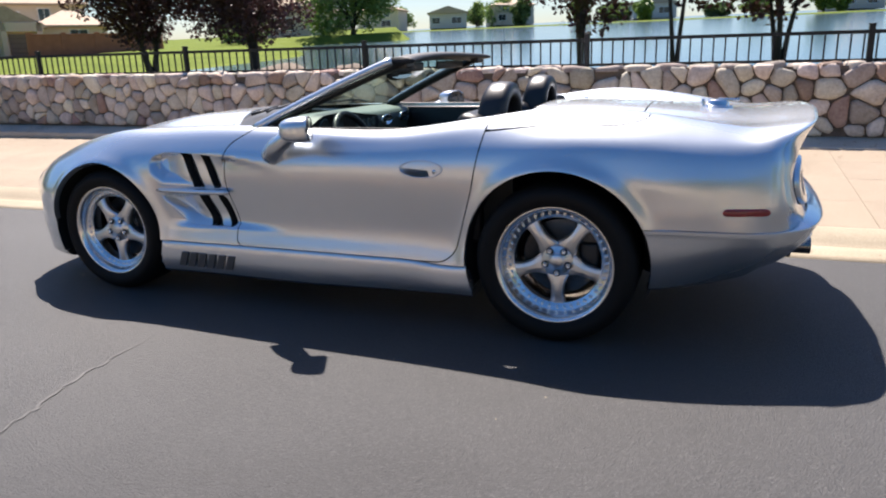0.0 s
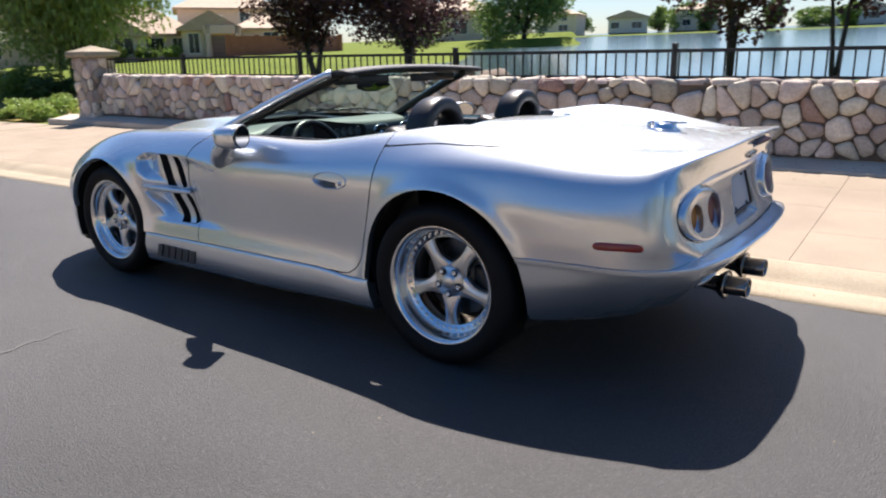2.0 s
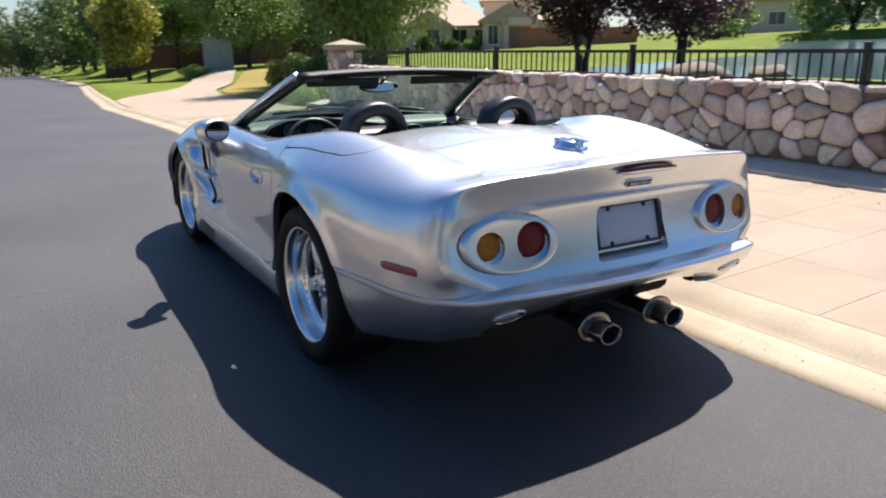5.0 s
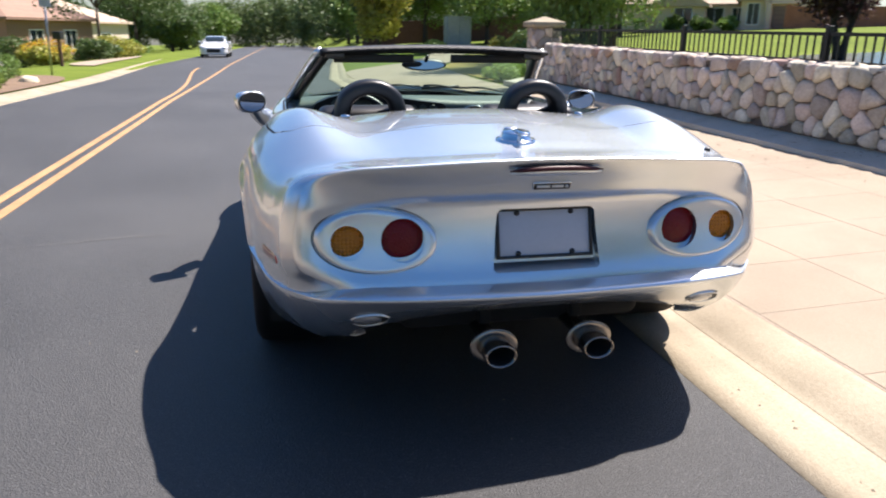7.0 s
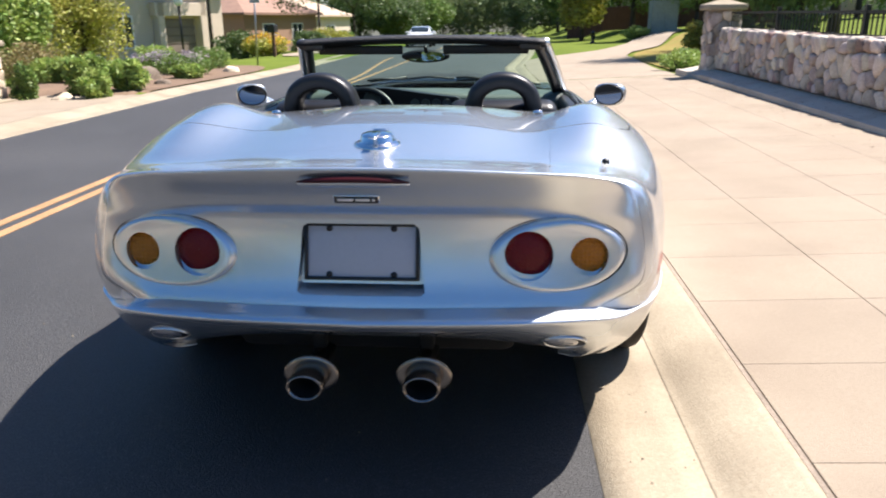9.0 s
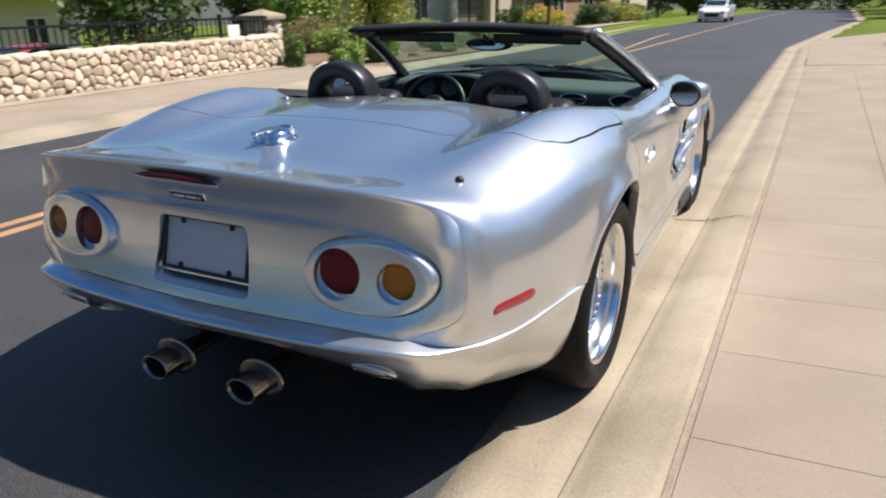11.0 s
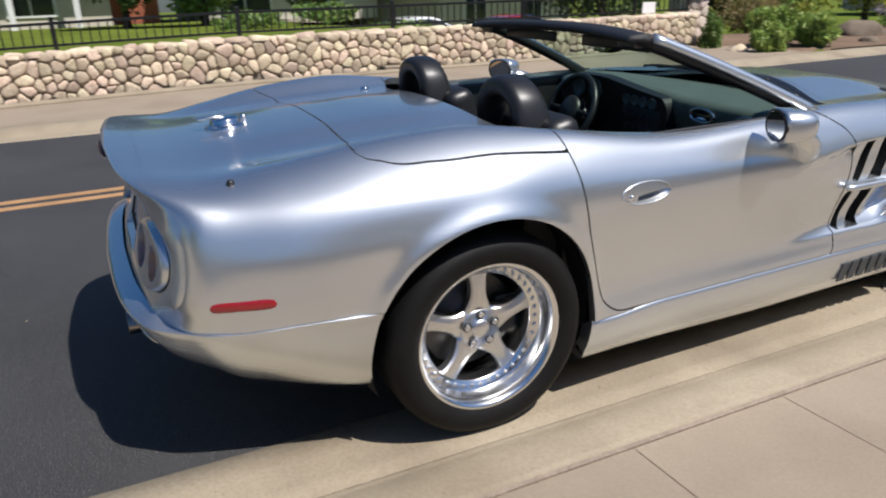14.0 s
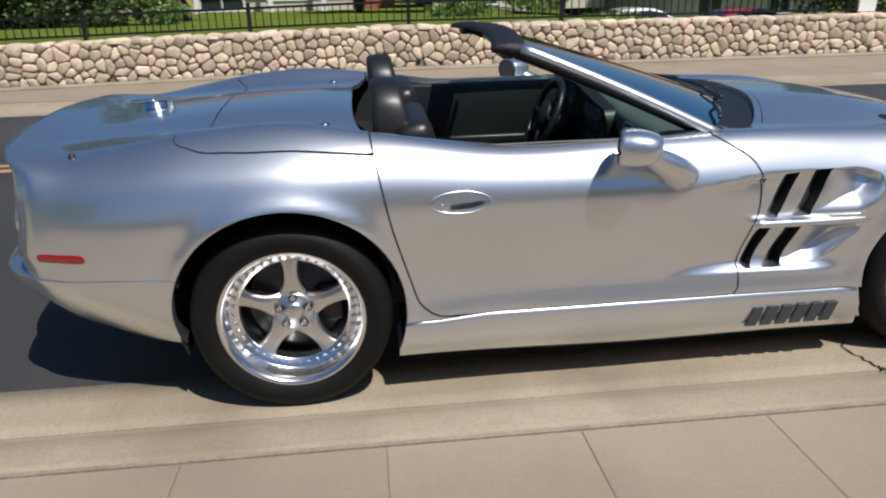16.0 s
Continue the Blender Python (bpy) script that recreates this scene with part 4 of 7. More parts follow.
for sgn in (1, -1):
    vent_parts(skin, sgn)
    # plain slanted blocks where the maker's name stands on the sill
    for i in range(6):
        y0 = 0.416 + i * 0.0575
        if sgn < 0:
            y0 = 0.745 - i * 0.0575
        h, w = 0.072, 0.040
        lean = 0.026 * (1 if sgn > 0 else -1)
        wv = w if sgn > 0 else -w
        zz = 0.205 + 0.012 * (y0 - 0.45)
        pts = [(y0, zz), (y0 + wv, zz), (y0 + wv + lean, zz + h), (y0 + lean, zz + h)]
        V = [(sgn * (0.893 + dx), a, b) for dx in (-0.004, 0.0025) for a, b in pts]
        ob = raw("badge_block", V, [(0, 1, 2, 3), (7, 6, 5, 4), (0, 4, 5, 1), (1, 5, 6, 2), (2, 6, 7, 3), (3, 7, 4, 0)], LETTER, car)


# wheels
def wheel(x, y, z, R, rim, width, dish, sgn):
    base = pose(x, y, z, 0, 0, 0 if sgn > 0 else 180)
    ax = Matrix.Rotation(radians(90), 4, "Y")
    k = rim / 0.248
    lip = [(rim - 0.004, -0.020), (rim, 0.0), (rim - 0.006, 0.004), (rim - 0.013, 0.001), (rim - 0.022, -0.006), (rim - 0.026, -dish * 0.5), (rim - 0.030, -dish + 0.006), (rim - 0.036, -dish), (rim - 0.064, -dish - 0.003), (rim - 0.067, -dish - 0.012), (rim - 0.062, -dish - 0.13), (rim - 0.03, -width + 0.02)]
    w = part("wheel", lathe_bm(lip, 64, ax), ALLOY, car, "polished five-spoke alloy wheel")
    w.matrix_world = base
    t = width
    prof = [(rim - 0.008, 0.002), (rim + 0.004, 0.010), (rim + 0.022, 0.017), (rim + 0.045, 0.020), (R - 0.030, 0.014), (R - 0.012, 0.001), (R - 0.003, -0.022), (R, -0.05), (R, -t + 0.05), (R - 0.004, -t + 0.02), (R - 0.03, -t - 0.012), (rim, -t + 0.01)]
    ty = part("tyre", lathe_bm(prof, 72, ax), RUBBER, w, "black low-profile tyre")
    phase = radians(180 if sgn > 0 else 0)
    for i in range(5):
        a = 2 * math.pi * i / 5 + phase
        keys = [(0.028, 0.042), (0.062, 0.047), (0.084, 0.038), (0.108, 0.029), (0.138, 0.026), (rim - 0.082, 0.029), (rim - 0.066, 0.036), (rim - 0.056, 0.045)]
        q = spline(keys, 18)
        rows = []
        for r, h in q:
            f = (r - 0.03) / (rim - 0.09)
            d = -dish - 0.010 + 0.022 * math.sin(min(1, max(0, f)) * math.pi) * 0.4 - 0.006 * (1 - f)
            row = []
            for s, dz in ((-1.0, -0.035), (-1.0, -0.007), (-0.80, 0.001), (-0.3, 0.005), (0.3, 0.005), (0.80, 0.001), (1.0, -0.007), (1.0, -0.035)):
                p = Vector((r * math.cos(a) - s * h * math.sin(a), r * math.sin(a) + s * h * math.cos(a), d + dz))
                row.append(p)
            rows.append(row)
        sb = bmesh.new()
        rr = [[sb.verts.new(ax @ p) for p in row] for row in rows]
        for u, v in zip(rr, rr[1:]):
            for j in range(7):
                sb.faces.new((u[j], u[j + 1], v[j + 1], v[j]))
        bmesh.ops.recalc_face_normals(sb, faces=sb.faces)
        part("spoke", sb, SPOKE, w, smooth=False)
    hub = part("hub", lathe_bm([(0.072, -dish - 0.04), (0.070, -dish - 0.008), (0.060, -dish - 0.001), (0.034, -dish + 0.001), (0.031, -dish + 0.006), (0.026, -dish + 0.010), (0.001, -dish + 0.011)], 40, ax), SPOKE, w)
    for i in range(5):
        a = 2 * math.pi * i / 5 + phase
        m = ax @ Matrix.Translation((0.052 * math.cos(a), 0.052 * math.sin(a), -dish))
        part("nut_seat", lathe_bm([(0.0155, 0.004), (0.0150, 0.0068), (0.0005, 0.0068)], 16, m), BLACK, w)
        nb = lathe_bm([(0.0105, 0.004), (0.0100, 0.011), (0.0070, 0.013), (0.0045, 0.010), (0.0005, 0.010)], 12, m)
        part("lug_nut", nb, CHROME, w, "chrome lug nut")
    bb = bmesh.new()
    for i in range(40):
        a = 2 * math.pi * i / 40
        m = ax @ Matrix.Translation(((rim - 0.050) * math.cos(a), (rim - 0.050) * math.sin(a), -dish - 0.002))
        lathe_bm([(0.0075, 0), (0.0070, 0.006), (0.0045, 0.0085), (0.0003, 0.009)], 8, m, bb)
    tagged(part("rim_bolts", bb, CHROME, w), kind="stuff")
    part("brake_disc", lathe_bm([(0.165, -dish - 0.115), (0.165, -dish - 0.085), (0.160, -dish - 0.083), (0.09, -dish - 0.083), (0.085, -dish - 0.06), (0.001, -dish - 0.06)], 40, ax), DISC, w, "dark grey brake disc")
    cal = box_bm(-dish - 0.125, -dish - 0.055, 0.085, 0.165, -0.07, 0.07, 0.012)
    part("brake_caliper", cal, BLACK, w)


for sgn in (1, -1):
    wheel(sgn * 0.918, -1.2165, 0.362, 0.341, 0.253, 0.30, 0.072, sgn)
    wheel(sgn * 0.852, 1.2165, 0.354, 0.328, 0.245, 0.25, 0.042, sgn)
    for yc, zc, r in (ARCH_R, ARCH_F):
        bm = bmesh.new()
        rows = []
        for i in range(25):
            a = math.pi * (-0.12 + 1.24 * i / 24)
            rows.append([bm.verts.new((sgn * xx, yc + rr * math.cos(a), zc + rr * math.sin(a))) for xx, rr in ((0.875, r + 0.004), (0.80, r + 0.012), (0.50, r + 0.012), (0.50, 0.02))])
        for u, v in zip(rows, rows[1:]):
            for j in range(3):
                bm.faces.new((u[j], u[j + 1], v[j + 1], v[j]))
        part("wheel_well", bm, GAP, car)
bm = box_bm(-0.74, 0.74, -0.80, 0.80, 0.17, 0.20)
part("floor_pan", bm, GAP, car, smooth=False)
part("rear_under_tray", box_bm(-0.52, 0.52, -1.80, -0.80, 0.28, 0.31), GAP, car, smooth=False)
part("front_under_tray", box_bm(-0.58, 0.58, 0.80, 1.90, 0.21, 0.24), GAP, car, smooth=False)

# cockpit tub
bm = bmesh.new()
prof = [(-0.765, 0.885), (-0.758, 0.70), (-0.70, 0.30), (0.70, 0.30), (0.758, 0.70), (0.765, 0.885)]
rows = [[bm.verts.new((x, y, z)) for x, z in prof] for y in (-1.00, -0.75, 0.15, 0.62)]
for u, v in zip(rows, rows[1:]):
    for j in range(5):
        bm.faces.new((u[j], u[j + 1], v[j + 1], v[j]))
bm.faces.new(rows[0][::-1])
part("cockpit_tub", bm, DASH, car, "black cockpit lining", smooth=False)
for sgn in (1, -1):
    d = doors[0] if sgn > 0 else doors[1]
    part("door_lining", box_bm(min(sgn * 0.715, sgn * 0.768), max(sgn * 0.715, sgn * 0.768), -0.86, 0.30, 0.40, 0.888, 0.014), LEATHER, d, "black door lining")
    part("door_pocket", box_bm(min(sgn * 0.690, sgn * 0.72), max(sgn * 0.690, sgn * 0.72), -0.60, 0.05, 0.56, 0.61, 0.012), LEATHER, d)
    # belt moulding
    pts = [(sgn * (0.782 - 0.055 * float(step(0.05, 0.32, y))), y, float(curve([-0.95, -0.7, -0.3, 0.2, 0.34], [0.928, 0.905, 0.900, 0.905, 0.912], y))) for y in np.linspace(-0.90, 0.32, 24)]
    part("belt_moulding", tube_bm(pts, 0.008, 6), BLACK, d)
    # outer handle: an oval bowl sunk in the door, with a pull across it
    def skin_x(y, z):
        D = door_full.V[door_full.V[:, 0] > 0.6]
        d = np.hypot(D[:, 1] - y, D[:, 2] - z) + 1e-6
        k = np.argsort(d)[:6]
        return float(np.sum(D[k, 0] / d[k]) / np.sum(1 / d[k]))
    G = np.zeros((49, 8, 3))
    for i, a in enumerate(np.linspace(0, 2 * math.pi, 49)):
        y, z = HANDLE[0] + HANDLE[2] * math.cos(a), HANDLE[1] + HANDLE[3] * math.sin(a)
        ex = skin_x(y, z)
        for j, r in enumerate(np.linspace(0.001, 1.0, 8)):
            G[i, j] = (ex - 0.034 * (1 - r**3) - 0.004 * (1 - r), HANDLE[0] + (y - HANDLE[0]) * r, HANDLE[1] + (z - HANDLE[1]) * r)
    bowl = Skin.grid(G)
    if bowl.N[:, 0].mean() < 0:
        bowl = Skin(bowl.V, -bowl.N, [f[::-1] for f in bowl.F])
    handle = (bowl if sgn > 0 else bowl.mirrored()).build("door_handle", PAINT, d, "sunken oval door handle")
    ring = [(sgn * (p[0] + 0.0005), p[1], p[2]) for p in G[:-1, 7]]
    part("handle_rim", tube_bm(ring, 0.0032, 6, closed=True), PAINT, handle)
    flap = door_full.cut(lambda V: np.where(V[:, 0] > 0.7, np.hypot((V[:, 1] - HANDLE[0]) / HANDLE[2], (V[:, 2] - HANDLE[1]) / HANDLE[3]) - 0.95, 1.0))
    flap = flap.cut(lambda V: np.minimum(0.744 + 0.08 * (V[:, 1] + 0.64) - V[:, 2], V[:, 1] + 0.678)).moved(np.array([-0.0015, 0, 0])).skirt(0.007)
    (flap if sgn > 0 else flap.mirrored()).build("handle_flap", PAINT, handle)
    part("key_lock", cyl_bm((sgn * (skin_x(-0.702, 0.738) - 0.02), -0.702, 0.738), (sgn * (skin_x(-0.702, 0.738) + 0.003), -0.702, 0.738), 0.009), CHROME, handle)

# windscreen
def screen_point(u, v):
    b = Vector((0.725 * u, 0.56 - 0.27 * u * u, 0.900 + 0.030 * (1 - u * u)))
    t = Vector((0.572 * u, -0.315 - 0.055 * u * u, 1.185 + 0.018 * (1 - u * u)))
    p = b.lerp(t, v)
    p.z += 0.035 * v * (1 - v)
    return p
V = [screen_point(u, v) for u in np.linspace(-1, 1, 25) for v in np.linspace(0, 1, 13)]
F = [(i * 13 + j, (i + 1) * 13 + j, (i + 1) * 13 + j + 1, i * 13 + j + 1) for i in range(24) for j in range(12)]
raw("windscreen", V, F, SCREEN, car, "green-tinted curved windscreen glass", smooth=True)
for sgn in (1, -1):
    out = [screen_point(sgn * 1.02, v) + Vector((sgn * 0.010, 0.006, 0.004)) for v in np.linspace(-0.02, 1.02, 20)]
    part("windscreen_pillar", tube_bm(out, 0.026, 10, squash=0.8), PAINT, car)
    inn = [screen_point(sgn * 0.985, v) + Vector((sgn * -0.004, -0.024, -0.006)) for v in np.linspace(0.02, 1.0, 20)]
    part("pillar_lining", tube_bm(inn, 0.024, 8), BLACK, car)
    # seal block at the pillar's head
    p = screen_point(sgn, 1.0)
    part("header_latch", box_bm(p.x - 0.05 - sgn * 0.05, p.x + 0.05 - sgn * 0.05, p.y - 0.075, p.y - 0.03, p.z - 0.028, p.z + 0.010, 0.008), DISC, car)
hd = [screen_point(u, 1.0) + Vector((0, -0.030, 0.004)) for u in np.linspace(-1.035, 1.035, 30)]
bm = bmesh.new()
rows = []
for p in hd:
    rows.append([bm.verts.new(p + Vector((0, a, b))) for a, b in ((0.042, -0.013), (0.043, 0.005), (0.026, 0.018), (-0.012, 0.022), (-0.060, 0.017), (-0.084, 0.006), (-0.080, -0.006), (-0.042, -0.010), (-0.016, -0.022), (0.018, -0.022))])
for a, b in zip(rows, rows[1:]):
    for j in range(10):
        bm.faces.new((a[j], a[(j + 1) % 10], b[(j + 1) % 10], b[j]))
bm.faces.new(rows[0][::-1])
bm.faces.new(rows[-1])
bmesh.ops.recalc_face_normals(bm, faces=bm.faces)
part("windscreen_header", bm, HEADER, car, "black soft-top header rail")
cow = bmesh.new()
rows = []
for u in np.linspace(-1.0, 1.0, 30):
    p = screen_point(u, 0.0)
    h = 0.72 - 0.5 * (0.735 * u) ** 2 + 0.012
    rows.append([cow.verts.new(q) for q in ((p.x, p.y - 0.02, p.z + 0.004), (p.x, p.y + 0.03, p.z - 0.004), (p.x * 1.0, h, float(curve([0, 0.26, 0.58, 0.75], [0.936, 0.930, 0.888, 0.895], abs(p.x))) - 0.012))])
for a, b in zip(rows, rows[1:]):
    for j in range(2):
        cow.faces.new((a[j], a[j + 1], b[j + 1], b[j]))
part("cowl_panel", cow, BLACK, car, "black cowl below the windscreen")
for a, b in ((-0.42, 0.10), (0.12, 0.62)):
    pts = [screen_point(u / 0.72, 0.035 + 0.02 * math.sin(k)) + Vector((0, 0.012, 0.016)) for k, u in enumerate(np.linspace(a, b, 12))]
    wp = part("wiper", tube_bm(pts, 0.007, 6), BLACK, car)
    part("wiper_arm", tube_bm([pts[5] + Vector((0, 0, 0.010)), Vector((a, 0.60 - 0.3 * a * a, 0.935))], 0.008, 6), BLACK, wp)
# inside mirror
m = bmesh.new()
bmesh.ops.create_uvsphere(m, u_segments=24, v_segments=12, radius=1, matrix=Matrix.LocRotScale((-0.005, -0.13, 1.117), None, (0.128, 0.028, 0.034)))
rvm = part("inside_mirror", m, BLACK, car)
m = bmesh.new()
bmesh.ops.create_circle(m, cap_ends=True, segments=32, radius=1, matrix=pose(-0.007, -0.1600, 1.117, 84, 0, -9) @ Matrix.Diagonal((0.108, 0.024, 1, 1)))
part("mirror_pane", m, MIRROR, rvm)
part("mirror_stem", cyl_bm((0, -0.13, 1.125), (0, -0.20, 1.165), 0.010), BLACK, rvm)
for sgn in (1, -1):
    part("sun_visor", box_bm(min(sgn * 0.10, sgn * 0.52), max(sgn * 0.10, sgn * 0.52), -0.335, -0.32, 1.135, 1.178, 0.006), BLACK, car)

# outside mirrors
for sgn in (1, -1):
    turn = Matrix.Rotation(radians(-24 * sgn), 3, "Z")
    m = bmesh.new()
    bmesh.ops.create_uvsphere(m, u_segments=28, v_segments=18, radius=1)
    for v in m.verts:
        yy = max(v.co.y, -0.55)
        a, r0 = math.atan2(v.co.z, v.co.x), math.hypot(v.co.x, v.co.z)
        r = (1 - max(yy, 0) ** 3.4) ** (1 / 3.4) if v.co.y > -0.55 else min(1.0, r0 / 0.82)
        r *= (1 - 0.20 * max(0, yy)) / (abs(math.cos(a)) ** 3.2 + abs(math.sin(a)) ** 3.2) ** (1 / 3.2)
        v.co = Vector((r * math.cos(a) * 0.078, yy * 0.084, r * math.sin(a) * 0.056))
        v.co = turn @ v.co + Vector((sgn * 0.968, -0.083, 0.917))
    mh = part("wing_mirror", m, PAINT, car, "silver rounded wing mirror on a stalk")
    pts = spline([(sgn * 0.955, -0.050, 0.900), (sgn * 0.938, 0.000, 0.868), (sgn * 0.912, 0.060, 0.832), (sgn * 0.866, 0.112, 0.790)], 12)
    part("mirror_stalk", tube_bm(pts, list(np.linspace(0.036, 0.072, 12)), 14, squash=0.8), PAINT, mh)
    face = Matrix.Translation((sgn * 0.968, -0.083, 0.917)) @ turn.to_4x4()
    part("mirror_bezel", lathe_bm([(1.0, -0.004), (1.0, 0.006), (0.92, 0.009), (0.88, 0.006)], 36, face @ pose(0, -0.045, 0, 90) @ Matrix.Diagonal((0.077, 0.055, 1, 1))), BLACK, mh)
    m = bmesh.new()
    bmesh.ops.create_circle(m, cap_ends=True, segments=36, radius=1, matrix=face @ pose(0, -0.0515, 0, 90) @ Matrix.Diagonal((0.069, 0.049, 1, 1)))
    part("mirror_pane", m, MIRROR, mh)

# roll hoops and seats
def hoop_bm(cx):
    """A padded arch, deep from front to back, thicker at its feet."""
    arc = [(-0.150, 0.66), (-0.145, 0.80), (-0.132, 0.92)]
    for k in range(9):
        a = math.pi * (1 - (k + 1) / 10)
        arc.append((0.122 * math.cos(a), 0.955 + 0.094 * math.sin(a)))
    arc += [(0.132, 0.92), (0.145, 0.80), (0.150, 0.66)]
    P = spline(arc, 44)
    bm = bmesh.new()
    rows = []
    for i, (x, z) in enumerate(P):
        t = P[min(i + 1, 43)] - P[max(i - 1, 0)]
        t = t / np.linalg.norm(t)
        h = (z - 0.66) / 0.39
        thick, deep = 0.040 - 0.004 * h, 0.092 - 0.032 * h
        row = []
        for k in range(16):
            a = 2 * math.pi * k / 16
            c, s_ = math.copysign(abs(math.cos(a)) ** 0.6, math.cos(a)) * thick, math.copysign(abs(math.sin(a)) ** 0.6, math.sin(a)) * deep
            row.append(bm.verts.new((cx + x - t[1] * c, -0.800 - 0.055 * h + s_, z + t[0] * c)))
        rows.append(row)
    for u, v in zip(rows, rows[1:]):
        for k in range(16):
            bm.faces.new((u[k], u[(k + 1) % 16], v[(k + 1) % 16], v[k]))
    bm.faces.new(rows[0][::-1])
    bm.faces.new(rows[-1])
    bmesh.ops.recalc_face_normals(bm, faces=bm.faces)
    return bm


for sgn in (1, -1):
    cx = sgn * 0.395
    hp = part("roll_hoop", hoop_bm(cx), LEATHER, car, "black leather padded roll hoop")
    part("hoop_panel", box_bm(cx - 0.11, cx + 0.11, -0.80, -0.785, 0.66, 0.93, 0.005), LEATHER, hp)
    st = part("seat", box_bm(cx - 0.25, cx + 0.25, -0.66, -0.10, 0.34, 0.52, 0.06, seg=4), LEATHER, car, "black leather bucket seat")
    bk = box_bm(cx - 0.24, cx + 0.24, -0.07, 0.07, -0.30, 0.30, 0.05, seg=4)
    bmesh.ops.transform(bk, matrix=pose(0, -0.70, 0.66, 14), verts=bk.verts)
    part("seat_back", bk, LEATHER, st)
    part("harness_bar", cyl_bm((cx - 0.12, -0.80, 0.905), (cx + 0.12, -0.80, 0.905), 0.012), BLACK, hp)

# dash, console, steering wheel
G = np.zeros((40, 14, 3))
for i, x in enumerate(np.linspace(-0.74, 0.74, 40)):
    hump = 0.035 * math.exp(-(((x + 0.38) / 0.20) ** 2)) + 0.015 * math.exp(-((x / 0.2) ** 2))
    q = spline([(0.60 - 0.5 * x * x, 0.885), (0.36, 0.905 + 0.3 * hump), (0.18, 0.895 + hump), (0.125, 0.872 + hump * 0.8), (0.13, 0.80), (0.19, 0.70), (0.27, 0.55), (0.32, 0.38)], 14)
    G[i, :, 0], G[i, :, 1], G[i, :, 2] = x, q[:, 0], q[:, 1]
dash = Skin.grid(G).build("dashboard", DASHTOP, car, "grey-green vinyl dashboard")
F = round_outline([(-0.64, 0.70), (-0.62, 0.885), (-0.50, 0.935), (-0.26, 0.940), (0.02, 0.900), (0.16, 0.885), (0.185, 0.84), (0.165, 0.64), (-0.20, 0.62)], 0.04, 5)
bm = bmesh.new()
lo, hi = [bm.verts.new((p[0], 0.150 - 0.15 * (p[1] - 0.80), p[1])) for p in F], [bm.verts.new((p[0] * 0.99 - 0.002, 0.092 - 0.15 * (p[1] - 0.80), 0.80 + (p[1] - 0.80) * 0.98)) for p in F]
for i in range(len(F)):
    bm.faces.new((lo[i], lo[(i + 1) % len(F)], hi[(i + 1) % len(F)], hi[i]))
bm.faces.new(hi)
bmesh.ops.recalc_face_normals(bm, faces=bm.faces)
part("instrument_fascia", bm, BLACK, dash, smooth=False)
for x, z, r in ((-0.47, 0.865, 0.050), (-0.33, 0.870, 0.050)):
    part("dial", lathe_bm([(r, 0), (r, 0.012), (r * 0.9, 0.014), (r * 0.86, 0.006), (0.0005, 0.006)], 24, pose(x, 0.082, z, 90)), DASHTOP, dash)
for i, (x, z) in enumerate(((-0.09, 0.85), (-0.03, 0.85), (0.03, 0.85), (0.09, 0.85))):
    part("gauge", lathe_bm([(0.026, 0), (0.026, 0.012), (0.022, 0.014), (0.021, 0.006), (0.0005, 0.006)], 20, pose(x, 0.086, z, 90)), DASHTOP, dash)
part("console_panel", box_bm(-0.14, 0.14, 0.085, 0.24, 0.62, 0.83, 0.02), BLACK, dash)
for r in range(3):
    for c in range(4):
        part("dash_button", box_bm(-0.10 + c * 0.05, -0.065 + c * 0.05, 0.078, 0.090, 0.665 + r * 0.05, 0.69 + r * 0.05, 0.003), DASH, dash)
for x in (0.36, 0.62):
    ov = lathe_bm([(1.0, 0), (1.0, 0.3), (0.86, 0.35), (0.80, 0.1), (0.001, 0.1)], 28, pose(x, 0.122, 0.835, 90) @ Matrix.Diagonal((0.075, 0.032, 0.03, 1)))
    part("dash_vent", ov, CHROME, dash, "chrome-rimmed oval dash vent")
    part("vent_vane", box_bm(x - 0.055, x + 0.055, 0.108, 0.116, 0.829, 0.841), GAP, dash)
part("centre_console", box_bm(-0.13, 0.13, -0.72, 0.22, 0.32, 0.58, 0.04, seg=3), LEATHER, car)
part("gear_lever", cyl_bm((0, -0.12, 0.56), (0, -0.14, 0.70), 0.012), CHROME, car)
sm = pose(-0.365, -0.05, 0.770, 66)
ringp = [sm @ Vector((0.178 * math.cos(2 * math.pi * i / 40), 0.178 * math.sin(2 * math.pi * i / 40), 0)) for i in range(40)]
sw = part("steering_wheel", tube_bm(ringp, 0.0165, 10, closed=True), LEATHER, car, "black leather steering wheel")
part("wheel_boss", lathe_bm([(0.075, -0.03), (0.075, 0.01), (0.06, 0.022), (0.001, 0.025)], 24, sm), BLACK, sw)
for a in (0, 180, 250, 290):
    e = Vector((0.165 * math.cos(radians(a)), 0.165 * math.sin(radians(a)), 0))
    part("wheel_spoke", tube_bm([sm @ Vector((0, 0, 0)), sm @ (e * 0.6), sm @ e], 0.014, 8), BLACK, sw)
part("steering_column", cyl_bm(sm @ Vector((0, 0, -0.02)), sm @ Vector((0, 0, -0.22)), 0.045), BLACK, sw)

